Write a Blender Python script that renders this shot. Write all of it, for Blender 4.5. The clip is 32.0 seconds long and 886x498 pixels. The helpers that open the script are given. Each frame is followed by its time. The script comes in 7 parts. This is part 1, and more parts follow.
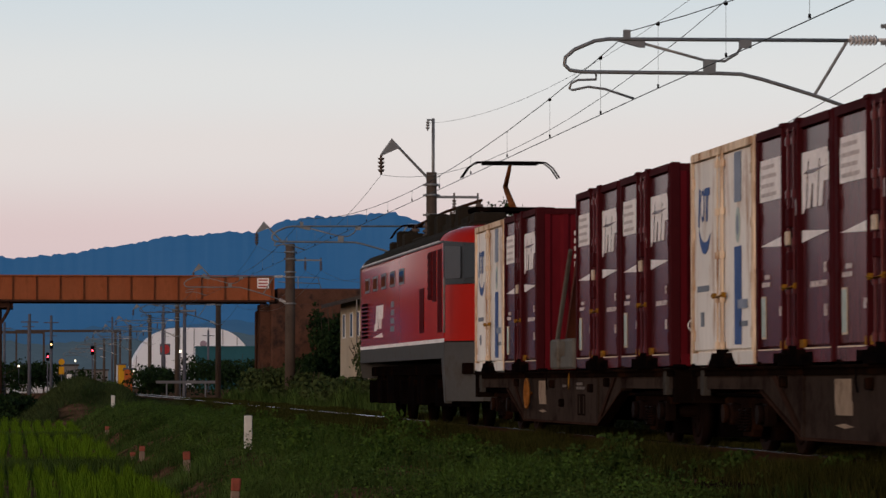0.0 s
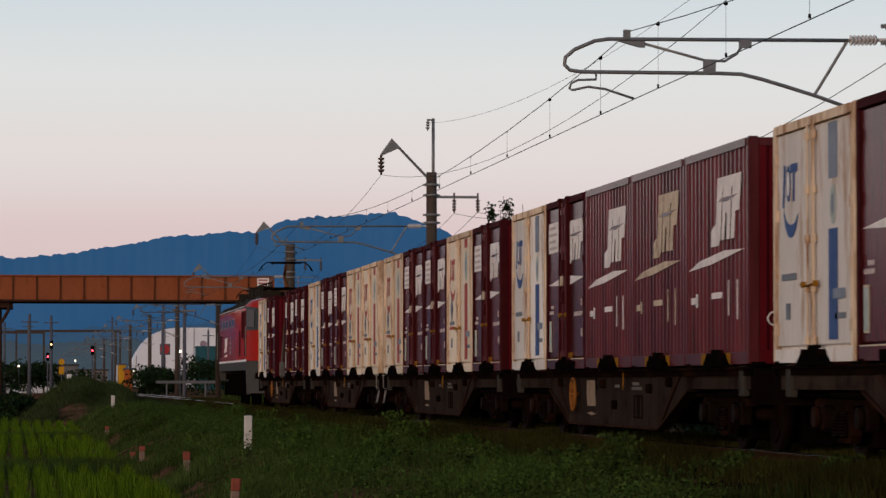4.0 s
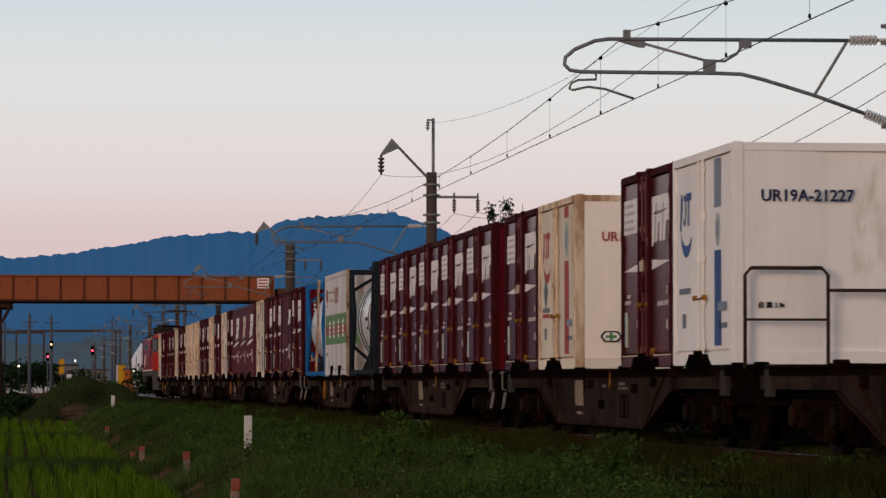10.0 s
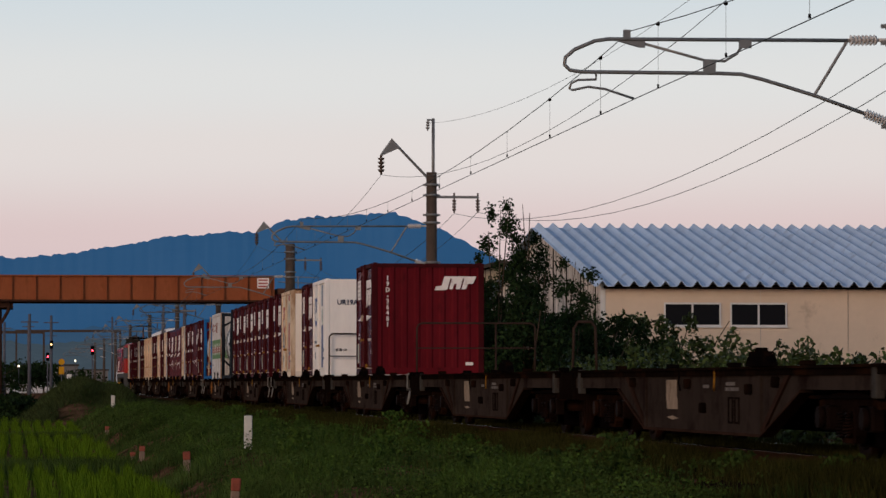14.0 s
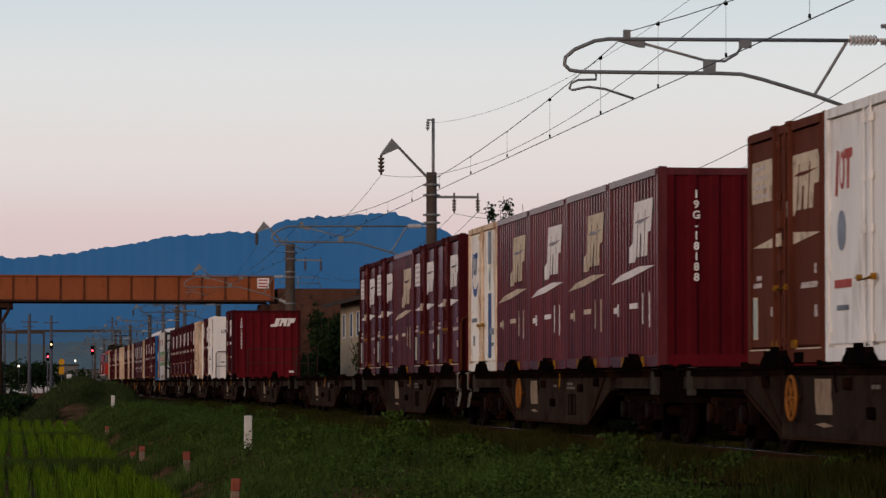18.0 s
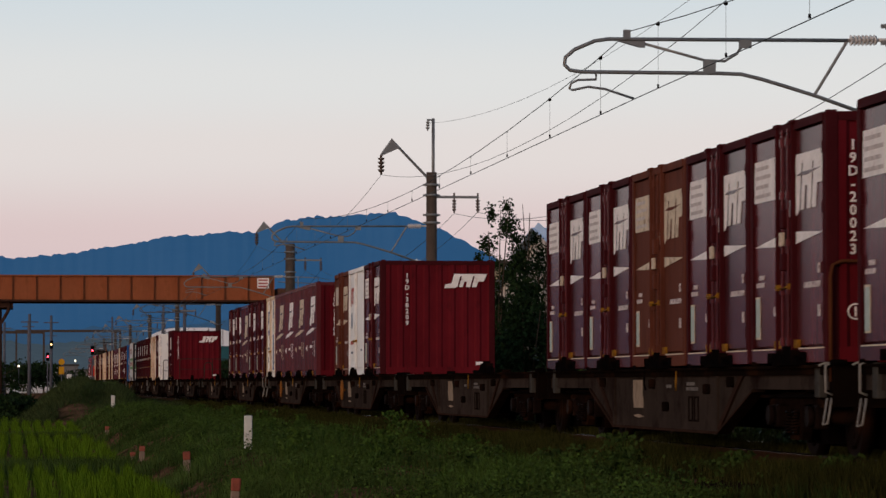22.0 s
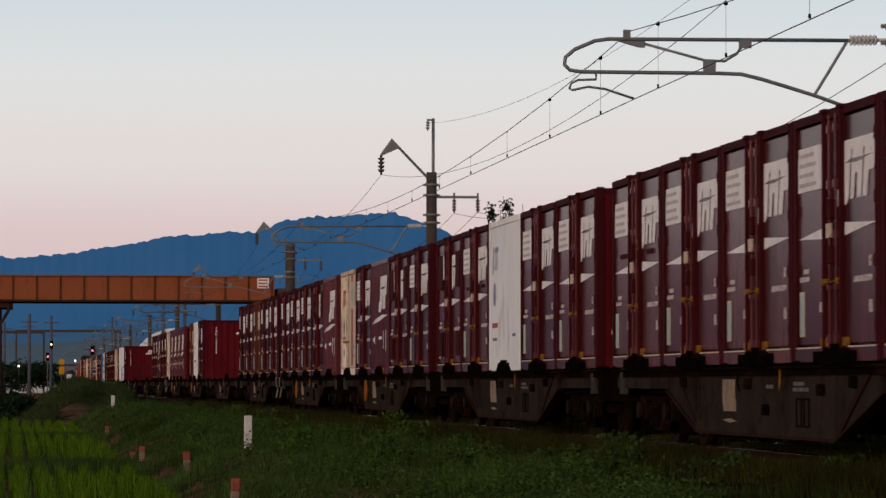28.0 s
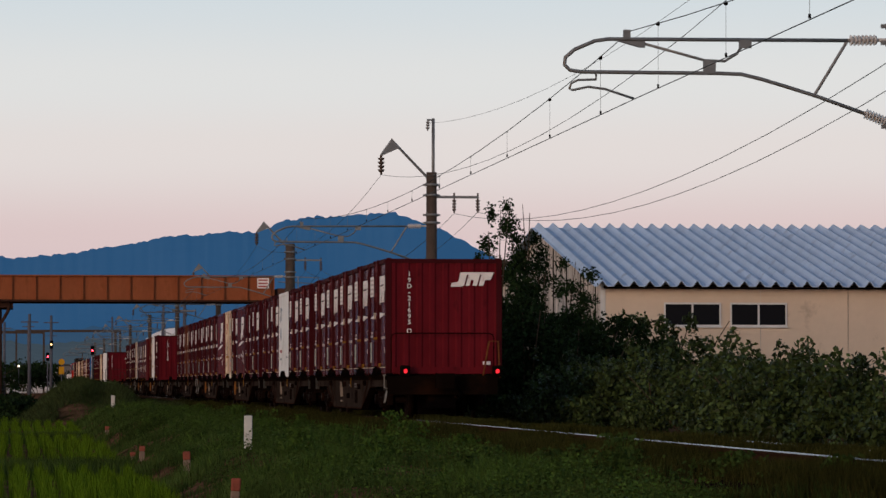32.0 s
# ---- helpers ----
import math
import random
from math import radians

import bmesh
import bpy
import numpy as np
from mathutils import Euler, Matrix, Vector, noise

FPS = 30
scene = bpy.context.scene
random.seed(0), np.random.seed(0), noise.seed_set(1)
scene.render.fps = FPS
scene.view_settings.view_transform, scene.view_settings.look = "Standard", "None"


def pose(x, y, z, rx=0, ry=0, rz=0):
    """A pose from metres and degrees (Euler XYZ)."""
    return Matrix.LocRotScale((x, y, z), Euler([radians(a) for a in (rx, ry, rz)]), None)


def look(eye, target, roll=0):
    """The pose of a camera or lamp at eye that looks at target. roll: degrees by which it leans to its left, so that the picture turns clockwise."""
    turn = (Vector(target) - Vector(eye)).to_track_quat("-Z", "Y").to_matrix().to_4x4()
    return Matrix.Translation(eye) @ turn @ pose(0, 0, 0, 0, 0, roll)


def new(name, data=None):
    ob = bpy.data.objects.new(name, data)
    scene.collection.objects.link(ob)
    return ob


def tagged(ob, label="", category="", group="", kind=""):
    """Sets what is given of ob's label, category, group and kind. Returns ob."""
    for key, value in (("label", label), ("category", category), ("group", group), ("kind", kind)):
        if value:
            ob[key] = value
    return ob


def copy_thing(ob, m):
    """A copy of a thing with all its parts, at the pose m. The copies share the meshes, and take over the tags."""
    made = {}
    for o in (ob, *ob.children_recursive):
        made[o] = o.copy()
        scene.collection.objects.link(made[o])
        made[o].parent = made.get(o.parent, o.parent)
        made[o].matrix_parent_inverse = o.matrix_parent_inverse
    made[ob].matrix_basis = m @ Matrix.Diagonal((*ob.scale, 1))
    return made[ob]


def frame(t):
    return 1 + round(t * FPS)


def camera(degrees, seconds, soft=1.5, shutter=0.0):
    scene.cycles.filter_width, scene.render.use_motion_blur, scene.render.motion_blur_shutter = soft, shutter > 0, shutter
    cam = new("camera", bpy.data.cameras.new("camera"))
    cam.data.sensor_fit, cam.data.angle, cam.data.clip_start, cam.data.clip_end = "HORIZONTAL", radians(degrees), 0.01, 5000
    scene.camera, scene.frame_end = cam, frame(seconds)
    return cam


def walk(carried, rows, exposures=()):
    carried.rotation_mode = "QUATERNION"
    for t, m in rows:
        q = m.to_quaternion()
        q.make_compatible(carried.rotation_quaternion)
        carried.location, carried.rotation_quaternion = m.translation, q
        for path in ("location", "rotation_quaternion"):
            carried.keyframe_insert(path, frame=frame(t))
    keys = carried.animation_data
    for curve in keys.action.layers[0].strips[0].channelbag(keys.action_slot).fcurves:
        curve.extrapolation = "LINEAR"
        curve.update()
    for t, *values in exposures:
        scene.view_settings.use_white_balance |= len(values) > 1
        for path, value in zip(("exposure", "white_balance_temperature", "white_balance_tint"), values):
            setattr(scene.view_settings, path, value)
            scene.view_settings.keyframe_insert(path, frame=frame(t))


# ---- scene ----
# x: across the line, y: along the line away from the camera, z: up from the top of the rails
EYE = (0.0, 0.0, 0.768)
YAW, PITCH = 0.11964, 0.03774
AIM = (math.sin(YAW) * math.cos(PITCH), math.cos(YAW) * math.cos(PITCH), 0.768 + math.sin(PITCH))
cam = camera(14.124, 32.0, soft=1.45, shutter=0.2)
walk(cam, [(0.0, look(EYE, AIM)), (32.0, look(EYE, AIM))], exposures=[(0.0, 0.0), (32.0, 0.0)])

TRACK = 9.257          # centre line of the track


# ---- light ----
def sky():
    world = bpy.data.worlds.new("dusk_sky")
    scene.world = world
    world.use_nodes = True
    nt = world.node_tree
    nt.nodes.clear()
    out = nt.nodes.new("ShaderNodeOutputWorld")
    bg = nt.nodes.new("ShaderNodeBackground")
    coord = nt.nodes.new("ShaderNodeTexCoord")
    sep = nt.nodes.new("ShaderNodeSeparateXYZ")
    clampz = nt.nodes.new("ShaderNodeMath"); clampz.operation = "MAXIMUM"; clampz.inputs[1].default_value = 0.0
    root = nt.nodes.new("ShaderNodeMath"); root.operation = "POWER"; root.inputs[1].default_value = 0.5
    ramp = nt.nodes.new("ShaderNodeValToRGB")
    ramp.color_ramp.interpolation = "EASE"
    stops = [(0.0, (0.50, 0.40, 0.44)), (0.16, (0.60, 0.47, 0.50)), (0.20, (0.64, 0.52, 0.535)), (0.255, (0.685, 0.647, 0.65)),
             (0.29, (0.665, 0.68, 0.696)), (0.335, (0.57, 0.64, 0.697)), (0.50, (0.34, 0.45, 0.56)),
             (0.75, (0.11, 0.17, 0.27)), (1.0, (0.05, 0.08, 0.14))]
    el = ramp.color_ramp.elements
    while len(el) < len(stops):
        el.new(0.5)
    for e, (p, c) in zip(el, stops):
        e.position, e.color = p, (*c, 1)
    L = nt.links.new
    L(coord.outputs["Generated"], sep.inputs[0])
    L(sep.outputs["Z"], clampz.inputs[0])
    L(clampz.outputs[0], root.inputs[0])
    L(root.outputs[0], ramp.inputs[0])
    # a little of the twilight sky of the sun just set behind the camera
    nish = nt.nodes.new("ShaderNodeTexSky")
    nish.sky_type, nish.sun_disc = "NISHITA", False
    nish.sun_elevation, nish.sun_rotation = radians(1.0), radians(220)
    add = nt.nodes.new("ShaderNodeMixRGB"); add.blend_type = "ADD"; add.inputs[0].default_value = 0.03
    L(ramp.outputs[0], add.inputs[1])
    L(nish.outputs[0], add.inputs[2])
    L(add.outputs[0], bg.inputs[0])
    bg.inputs[1].default_value = 1.04
    L(bg.outputs[0], out.inputs[0])


sky()
glow = new("afterglow_sun", bpy.data.lights.new("afterglow_sun", "SUN"))
glow.data.energy, glow.data.angle, glow.data.color = 1.25, radians(25), (1.0, 0.70, 0.5)
glow.matrix_world = look((0, 0, 0), (0.64, 0.77, -0.16))


# ---- materials ----
def material(name, colour, rough=0.6, metal=0.0, vary=0.25, scale=3.0, dirt=None, dirt_amount=0.0, dirt_scale=1.5,
             bump=0.0, bump_scale=40.0, per=None, spec=0.003, streak=1.0, island=0.55):
    """Paint with two scales of variation, dirt patches, fine relief; per: 'object' or 'island' shifts the shade piece by piece."""
    m = bpy.data.materials.new(name)
    m.use_nodes = True
    nt = m.node_tree
    b = nt.nodes["Principled BSDF"]
    b.inputs["Roughness"].default_value, b.inputs["Metallic"].default_value = rough, metal
    b.inputs["Specular IOR Level"].default_value = spec
    L = nt.links.new
    coord = nt.nodes.new("ShaderNodeTexCoord")
    mp = nt.nodes.new("ShaderNodeMapping")
    mp.inputs["Scale"].default_value = (1, 1, streak)
    L(coord.outputs["Object"], mp.inputs[0])
    n1 = nt.nodes.new("ShaderNodeTexNoise"); n1.inputs["Scale"].default_value = scale; n1.inputs["Detail"].default_value = 6
    n2 = nt.nodes.new("ShaderNodeTexNoise"); n2.inputs["Scale"].default_value = scale * 9; n2.inputs["Detail"].default_value = 3
    L(mp.outputs[0], n1.inputs["Vector"]); L(mp.outputs[0], n2.inputs["Vector"])
    mix = nt.nodes.new("ShaderNodeMath"); mix.operation = "MULTIPLY_ADD"; mix.inputs[1].default_value = 0.35
    L(n2.outputs["Fac"], mix.inputs[0]); L(n1.outputs["Fac"], mix.inputs[2])
    val = nt.nodes.new("ShaderNodeMapRange")
    val.inputs["From Min"].default_value, val.inputs["From Max"].default_value = 0.4, 0.95
    val.inputs["To Min"].default_value, val.inputs["To Max"].default_value = 1 - vary, 1 + vary
    L(mix.outputs[0], val.inputs["Value"])
    hsv = nt.nodes.new("ShaderNodeHueSaturation")
    hsv.inputs["Color"].default_value = (*colour, 1)
    fac = val.outputs[0]
    if per:
        src = nt.nodes.new("ShaderNodeObjectInfo" if per == "object" else "ShaderNodeNewGeometry")
        rnd = nt.nodes.new("ShaderNodeMapRange")
        span = 0.16 if per == "object" else island
        rnd.inputs["To Min"].default_value, rnd.inputs["To Max"].default_value = 1 - span, 1 + span
        L(src.outputs["Random" if per == "object" else "Random Per Island"], rnd.inputs["Value"])
        mul = nt.nodes.new("ShaderNodeMath"); mul.operation = "MULTIPLY"
        L(fac, mul.inputs[0]); L(rnd.outputs[0], mul.inputs[1])
        fac = mul.outputs[0]
    L(fac, hsv.inputs["Value"])
    col = hsv.outputs[0]
    if dirt:
        n3 = nt.nodes.new("ShaderNodeTexNoise"); n3.inputs["Scale"].default_value = dirt_scale; n3.inputs["Detail"].default_value = 8
        n3.inputs["Roughness"].default_value = 0.65
        L(mp.outputs[0], n3.inputs["Vector"])
        thr = nt.nodes.new("ShaderNodeMapRange")
        thr.inputs["From Min"].default_value, thr.inputs["From Max"].default_value = 0.64 - 0.3 * dirt_amount, 0.78 - 0.2 * dirt_amount
        L(n3.outputs["Fac"], thr.inputs["Value"])
        mc = nt.nodes.new("ShaderNodeMixRGB"); mc.inputs[2].default_value = (*dirt, 1)
        L(thr.outputs[0], mc.inputs[0]); L(col, mc.inputs[1])
        col = mc.outputs[0]
    L(col, b.inputs["Base Color"])
    if bump:
        n4 = nt.nodes.new("ShaderNodeTexNoise"); n4.inputs["Scale"].default_value = bump_scale; n4.inputs["Detail"].default_value = 4
        L(coord.outputs["Object"], n4.inputs["Vector"])
        bp = nt.nodes.new("ShaderNodeBump"); bp.inputs["Strength"].default_value = bump; bp.inputs["Distance"].default_value = 0.02
        L(n4.outputs["Fac"], bp.inputs["Height"]); L(bp.outputs[0], b.inputs["Normal"])
    return m


def glowing(name, colour, strength):
    m = bpy.data.materials.new(name)
    m.use_nodes = True
    b = m.node_tree.nodes["Principled BSDF"]
    b.inputs["Base Color"].default_value = (*colour, 1)
    b.inputs["Emission Color"].default_value = (*colour, 1)
    b.inputs["Emission Strength"].default_value = strength
    return m


RUST = (0.09, 0.035, 0.015)
# side reds lifted and greyed, carrying some sky sheen in the colour
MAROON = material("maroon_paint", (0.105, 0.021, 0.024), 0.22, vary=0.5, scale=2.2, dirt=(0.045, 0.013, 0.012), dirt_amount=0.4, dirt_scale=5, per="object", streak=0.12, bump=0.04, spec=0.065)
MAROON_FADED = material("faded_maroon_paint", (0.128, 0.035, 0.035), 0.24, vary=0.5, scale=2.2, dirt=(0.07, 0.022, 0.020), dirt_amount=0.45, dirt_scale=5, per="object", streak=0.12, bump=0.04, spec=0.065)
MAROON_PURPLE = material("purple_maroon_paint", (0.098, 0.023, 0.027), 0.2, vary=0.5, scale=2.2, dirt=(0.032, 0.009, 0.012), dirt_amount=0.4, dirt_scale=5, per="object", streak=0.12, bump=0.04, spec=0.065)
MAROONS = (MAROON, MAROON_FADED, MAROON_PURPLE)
# the same paint retoned for how light falls on the end walls
MAROON_END = material("maroon_end_paint", (0.104, 0.0075, 0.0115), 0.35, vary=0.25, scale=1.4, dirt=(0.06, 0.007, 0.009), dirt_amount=0.2, dirt_scale=4, per="object", streak=0.35, bump=0.04, spec=0.02)
BROWN = material("faded_brown_paint", (0.115, 0.035, 0.022), 0.5, vary=0.22, scale=1.2, dirt=(0.06, 0.02, 0.012), dirt_amount=0.35, streak=0.35, bump=0.05)
DARKRIB = material("dark_maroon_steel", (0.052, 0.008, 0.010), 0.5, vary=0.25, scale=2)
CREAM = material("cream_weathered_paint", (0.76, 0.59, 0.42), 0.5, vary=0.18, scale=1.6, dirt=(0.30, 0.13, 0.05), dirt_amount=0.6, dirt_scale=3.0, per="object", streak=0.3)
WHITEBOX = material("white_weathered_paint", (0.90, 0.84, 0.79), 0.5, vary=0.08, scale=1.4, dirt=(0.6, 0.49, 0.40), dirt_amount=0.12, dirt_scale=1.6, streak=0.3)
LEAFWHITE = material("off_white_door_paint", (0.84, 0.78, 0.71), 0.5, vary=0.14, scale=1.4, dirt=(0.42, 0.24, 0.13), dirt_amount=0.4, dirt_scale=2.5, per="object", streak=0.3)
RUSTWHITE = material("rust_streaked_white", (0.50, 0.36, 0.25), 0.6, vary=0.2, scale=3, dirt=(0.14, 0.05, 0.02), dirt_amount=0.7, dirt_scale=3)
CREAMDOOR = material("cream_door_paint", (0.80, 0.68, 0.53), 0.5, vary=0.14, scale=1.4, dirt=(0.42, 0.22, 0.1), dirt_amount=0.3, dirt_scale=2.5, per="object", streak=0.3)
GREYBOX = material("grimy_white_paint", (0.66, 0.62, 0.59), 0.5, vary=0.12, scale=1.4, dirt=(0.26, 0.20, 0.15), dirt_amount=0.35, dirt_scale=2.0, streak=0.25)
CREAMEND = material("cream_end_paint", (0.86, 0.76, 0.65), 0.5, vary=0.07, scale=1.4, dirt=(0.5, 0.34, 0.22), dirt_amount=0.14, dirt_scale=2.0, per="object", streak=0.5)
PALE = material("pale_grey_paint", (0.86, 0.83, 0.80), 0.5, vary=0.12, scale=1.4, dirt=(0.42, 0.36, 0.3), dirt_amount=0.32, streak=0.3)
MARK = material("white_marking", (0.84, 0.77, 0.73), 0.55, vary=0.16, scale=4, dirt=(0.32, 0.12, 0.1), dirt_amount=0.12, dirt_scale=6)
MARK_OLD = material("yellowed_marking", (0.62, 0.50, 0.37), 0.55, vary=0.2, scale=4, dirt=(0.16, 0.07, 0.04), dirt_amount=0.4, dirt_scale=5)
FLANGE = material("rust_brown_flange", (0.034, 0.017, 0.012), 0.7, vary=0.35, scale=3, dirt=(0.012, 0.007, 0.005), dirt_amount=0.4, spec=0.0)
POCKET = material("grimy_grey_pocket", (0.05, 0.045, 0.04), 0.6, vary=0.3, scale=5, dirt=(0.012, 0.007, 0.005), dirt_amount=0.4, spec=0.0)
SILLMARK = material("faded_sill_lettering", (0.15, 0.125, 0.11), 0.6, vary=0.3, scale=6, dirt=(0.03, 0.018, 0.014), dirt_amount=0.5, dirt_scale=8)
SILLNOTE = material("grimy_notice", (0.28, 0.20, 0.14), 0.6, vary=0.25, scale=5, dirt=(0.08, 0.04, 0.025), dirt_amount=0.3, dirt_scale=3)
NAVYMARK = material("dark_navy_lettering", (0.035, 0.04, 0.08), 0.5, vary=0.15, scale=6)
BLUEMARK = material("blue_marking", (0.07, 0.12, 0.27), 0.5, vary=0.15, scale=4)
REDMARK = material("faded_red_marking", (0.42, 0.10, 0.09), 0.5, vary=0.15, scale=4)
GREYMARK = material("blue_grey_marking", (0.20, 0.22, 0.25), 0.5, vary=0.2, scale=4, dirt=(0.06, 0.03, 0.03), dirt_amount=0.3, dirt_scale=6)
NOTICE = material("greyed_notice_print", (0.55, 0.47, 0.44), 0.6, vary=0.3, scale=9)
GREYBLUE = material("faded_grey_blue_stripe", (0.25, 0.28, 0.34), 0.5, vary=0.2, scale=4)
PALETEAL = material("pale_grey_green_mark", (0.42, 0.48, 0.44), 0.5, vary=0.2, scale=6)
WORN = material("worn_white_lettering", (0.60, 0.51, 0.48), 0.6, vary=0.35, scale=14, dirt=(0.16, 0.05, 0.05), dirt_amount=0.5, dirt_scale=22)
BELTGREEN = material("faded_green_belt", (0.15, 0.27, 0.13), 0.5, vary=0.2, scale=2, dirt=(0.3, 0.3, 0.24), dirt_amount=0.15, streak=0.3)
BELTRED = material("faded_red_belt", (0.29, 0.11, 0.085), 0.5, vary=0.2, scale=2, dirt=(0.2, 0.14, 0.1), dirt_amount=0.2, streak=0.3)
GREENMARK = material("green_marking", (0.09, 0.25, 0.10), 0.5, vary=0.1, scale=4)
BLACKMARK = material("black_marking", (0.015, 0.015, 0.018), 0.5)
STEEL = material("dark_grimy_steel", (0.007, 0.004, 0.003), 0.75, vary=0.35, scale=3, dirt=(0.02, 0.008, 0.004), dirt_amount=0.45, spec=0.0)
SILL = material("grey_brown_sill", (0.036, 0.025, 0.020), 0.6, vary=0.25, scale=2, dirt=(0.012, 0.006, 0.005), dirt_amount=0.45, per="object", streak=1.0, spec=0.0)
BOGIE = material("rust_brown_bogie", (0.008, 0.004, 0.003), 0.85, vary=0.5, scale=5, dirt=(0.028, 0.011, 0.005), dirt_amount=0.5, spec=0.0)
WHEEL = material("rusty_wheel", (0.008, 0.004, 0.003), 0.7, vary=0.4, scale=5, dirt=(0.03, 0.011, 0.005), dirt_amount=0.4, spec=0.02)
BLACK = material("black_running_gear", (0.0035, 0.0025, 0.0025), 0.85, vary=0.4, scale=4, dirt=(0.015, 0.006, 0.003), dirt_amount=0.4, spec=0.0)
RUSTY = material("rusty_steel", (0.16, 0.055, 0.02), 0.75, vary=0.35, scale=6)
HANDRAIL = material("rusty_hand_rail", (0.10, 0.032, 0.014), 0.6, vary=0.3, scale=6)
YELLOW = material("yellow_steel", (0.30, 0.14, 0.015), 0.5, vary=0.2, scale=6, dirt=RUST, dirt_amount=0.4)
ORANGE = material("orange_handwheel", (0.24, 0.09, 0.022), 0.5, vary=0.25, scale=6)
WHITEPIPE = material("white_pipe_paint", (0.24, 0.22, 0.20), 0.5, vary=0.2, scale=8, dirt=RUST, dirt_amount=0.4)
LOCORED = material("red_gloss_paint", (0.37, 0.012, 0.006), 0.18, vary=0.08, scale=1.0, dirt=(0.15, 0.008, 0.008), dirt_amount=0.1, spec=0.03)
LOCOGREY = material("grey_gloss_paint", (0.075, 0.072, 0.069), 0.4, vary=0.12, scale=1.5, dirt=(0.06, 0.05, 0.04), dirt_amount=0.3)
LOCODARK = material("dark_red_grille", (0.07, 0.006, 0.008), 0.6, vary=0.2)
LOCOTRIM = material("dark_window_trim", (0.028, 0.030, 0.033), 0.4, vary=0.15, scale=3, spec=0.2)
DULLGREY = material("dull_grey_steel", (0.13, 0.12, 0.105), 0.6, vary=0.25, scale=3, dirt=(0.06, 0.035, 0.02), dirt_amount=0.4)
PIPEBROWN = material("brown_pipe_paint", (0.045, 0.028, 0.022), 0.6, vary=0.25, scale=5)
ROOFGREY = material("roof_grey", (0.024, 0.019, 0.014), 0.7, vary=0.3, scale=3)
CABGLASS = material("cab_glass", (0.014, 0.018, 0.024), 0.05, vary=0.05, spec=0.2)
GLASS = material("dark_window_glass", (0.008, 0.009, 0.011), 0.06, vary=0.05, spec=0.04)
TANKWHITE = material("tank_grey_white", (0.80, 0.77, 0.74), 0.3, vary=0.1, scale=1.2, dirt=(0.45, 0.34, 0.22), dirt_amount=0.22, streak=0.4, spec=0.3)
TANKBLUE = material("blue_frame_paint", (0.02, 0.13, 0.34), 0.42, vary=0.15, scale=3, dirt=(0.03, 0.05, 0.1), dirt_amount=0.2)
TANKDARK = material("dark_blue_grey_frame", (0.018, 0.022, 0.028), 0.5, vary=0.2, scale=3)
CONCRETE = material("concrete_pole", (0.085, 0.062, 0.049), 0.85, vary=0.25, scale=2, dirt=(0.05, 0.038, 0.03), dirt_amount=0.4, streak=0.4, bump=0.2)
GALV = material("galvanised_steel", (0.22, 0.215, 0.21), 0.5, metal=0.5, vary=0.15, scale=6)
WIRE = material("copper_wire", (0.04, 0.035, 0.03), 0.5, metal=0.6)
INSUL = material("insulator_porcelain", (0.62, 0.58, 0.55), 0.25, vary=0.1, spec=0.4)
INSULBROWN = material("insulator_brown", (0.10, 0.075, 0.065), 0.25, vary=0.1)
GIRDER = material("orange_weathered_girder", (0.29, 0.088, 0.038), 0.6, vary=0.2, scale=0.8, dirt=(0.16, 0.05, 0.02), dirt_amount=0.35, dirt_scale=0.8, streak=0.4)
DARKGIRDER = material("dark_girder_flange", (0.05, 0.025, 0.018), 0.7, vary=0.25)
ABUT = material("abutment_concrete", (0.095, 0.045, 0.03), 0.85, vary=0.3, scale=0.8, dirt=(0.03, 0.02, 0.018), dirt_amount=0.5)
CLAD = material("cream_siding", (0.70, 0.55, 0.42), 0.6, vary=0.07, scale=0.6, dirt=(0.36, 0.26, 0.19), dirt_amount=0.2, dirt_scale=0.5)
OLDCLAD = material("weathered_gable_sheet", (0.62, 0.54, 0.47), 0.8, vary=0.3, scale=1.2, dirt=(0.10, 0.07, 0.055), dirt_amount=0.55, dirt_scale=2.6, streak=0.18)
ROOFBLUE = material("blue_grey_metal_roof", (0.52, 0.62, 0.76), 0.45, metal=0.1, vary=0.1, scale=0.7, dirt=(0.30, 0.34, 0.42), dirt_amount=0.25)
FRAMEWHITE = material("white_aluminium_frame", (0.68, 0.66, 0.64), 0.4, vary=0.06)
HOUSEWALL = material("cream_render", (0.46, 0.37, 0.27), 0.8, vary=0.1, scale=0.8)
TILE = material("grey_roof_tile", (0.06, 0.05, 0.045), 0.7, vary=0.25, scale=3)
SOIL = material("bank_soil", (0.15, 0.075, 0.042), 0.95, vary=0.4, scale=2.5, dirt=(0.022, 0.022, 0.008), dirt_amount=0.6, dirt_scale=0.8, bump=0.5, bump_scale=8, spec=0.0)
BALLAST = material("brown_ballast", (0.014, 0.008, 0.006), 0.95, vary=0.5, scale=9, bump=0.6, bump_scale=18, spec=0.0)
RAIL = material("polished_rail", (0.30, 0.23, 0.19), 0.26, metal=1.0, vary=0.1, spec=0.3)
RAILSIDE = material("rusty_rail_side", (0.035, 0.016, 0.009), 0.8, vary=0.3)
GRASS = material("grass_blades", (0.043, 0.069, 0.017), 0.7, vary=0.75, scale=0.45, per="island", island=0.3, spec=0.0)
WEED = material("weed_leaves", (0.046, 0.082, 0.015), 0.6, vary=0.6, scale=0.7, per="island", island=0.3, spec=0.005)
OLIVE = material("olive_grass_blades", (0.031, 0.031, 0.008), 0.75, vary=0.45, scale=0.45, per="island", spec=0.0)
DRYGRASS = material("dry_grass_blades", (0.058, 0.044, 0.013), 0.8, vary=0.3, scale=0.7, per="island", spec=0.0)
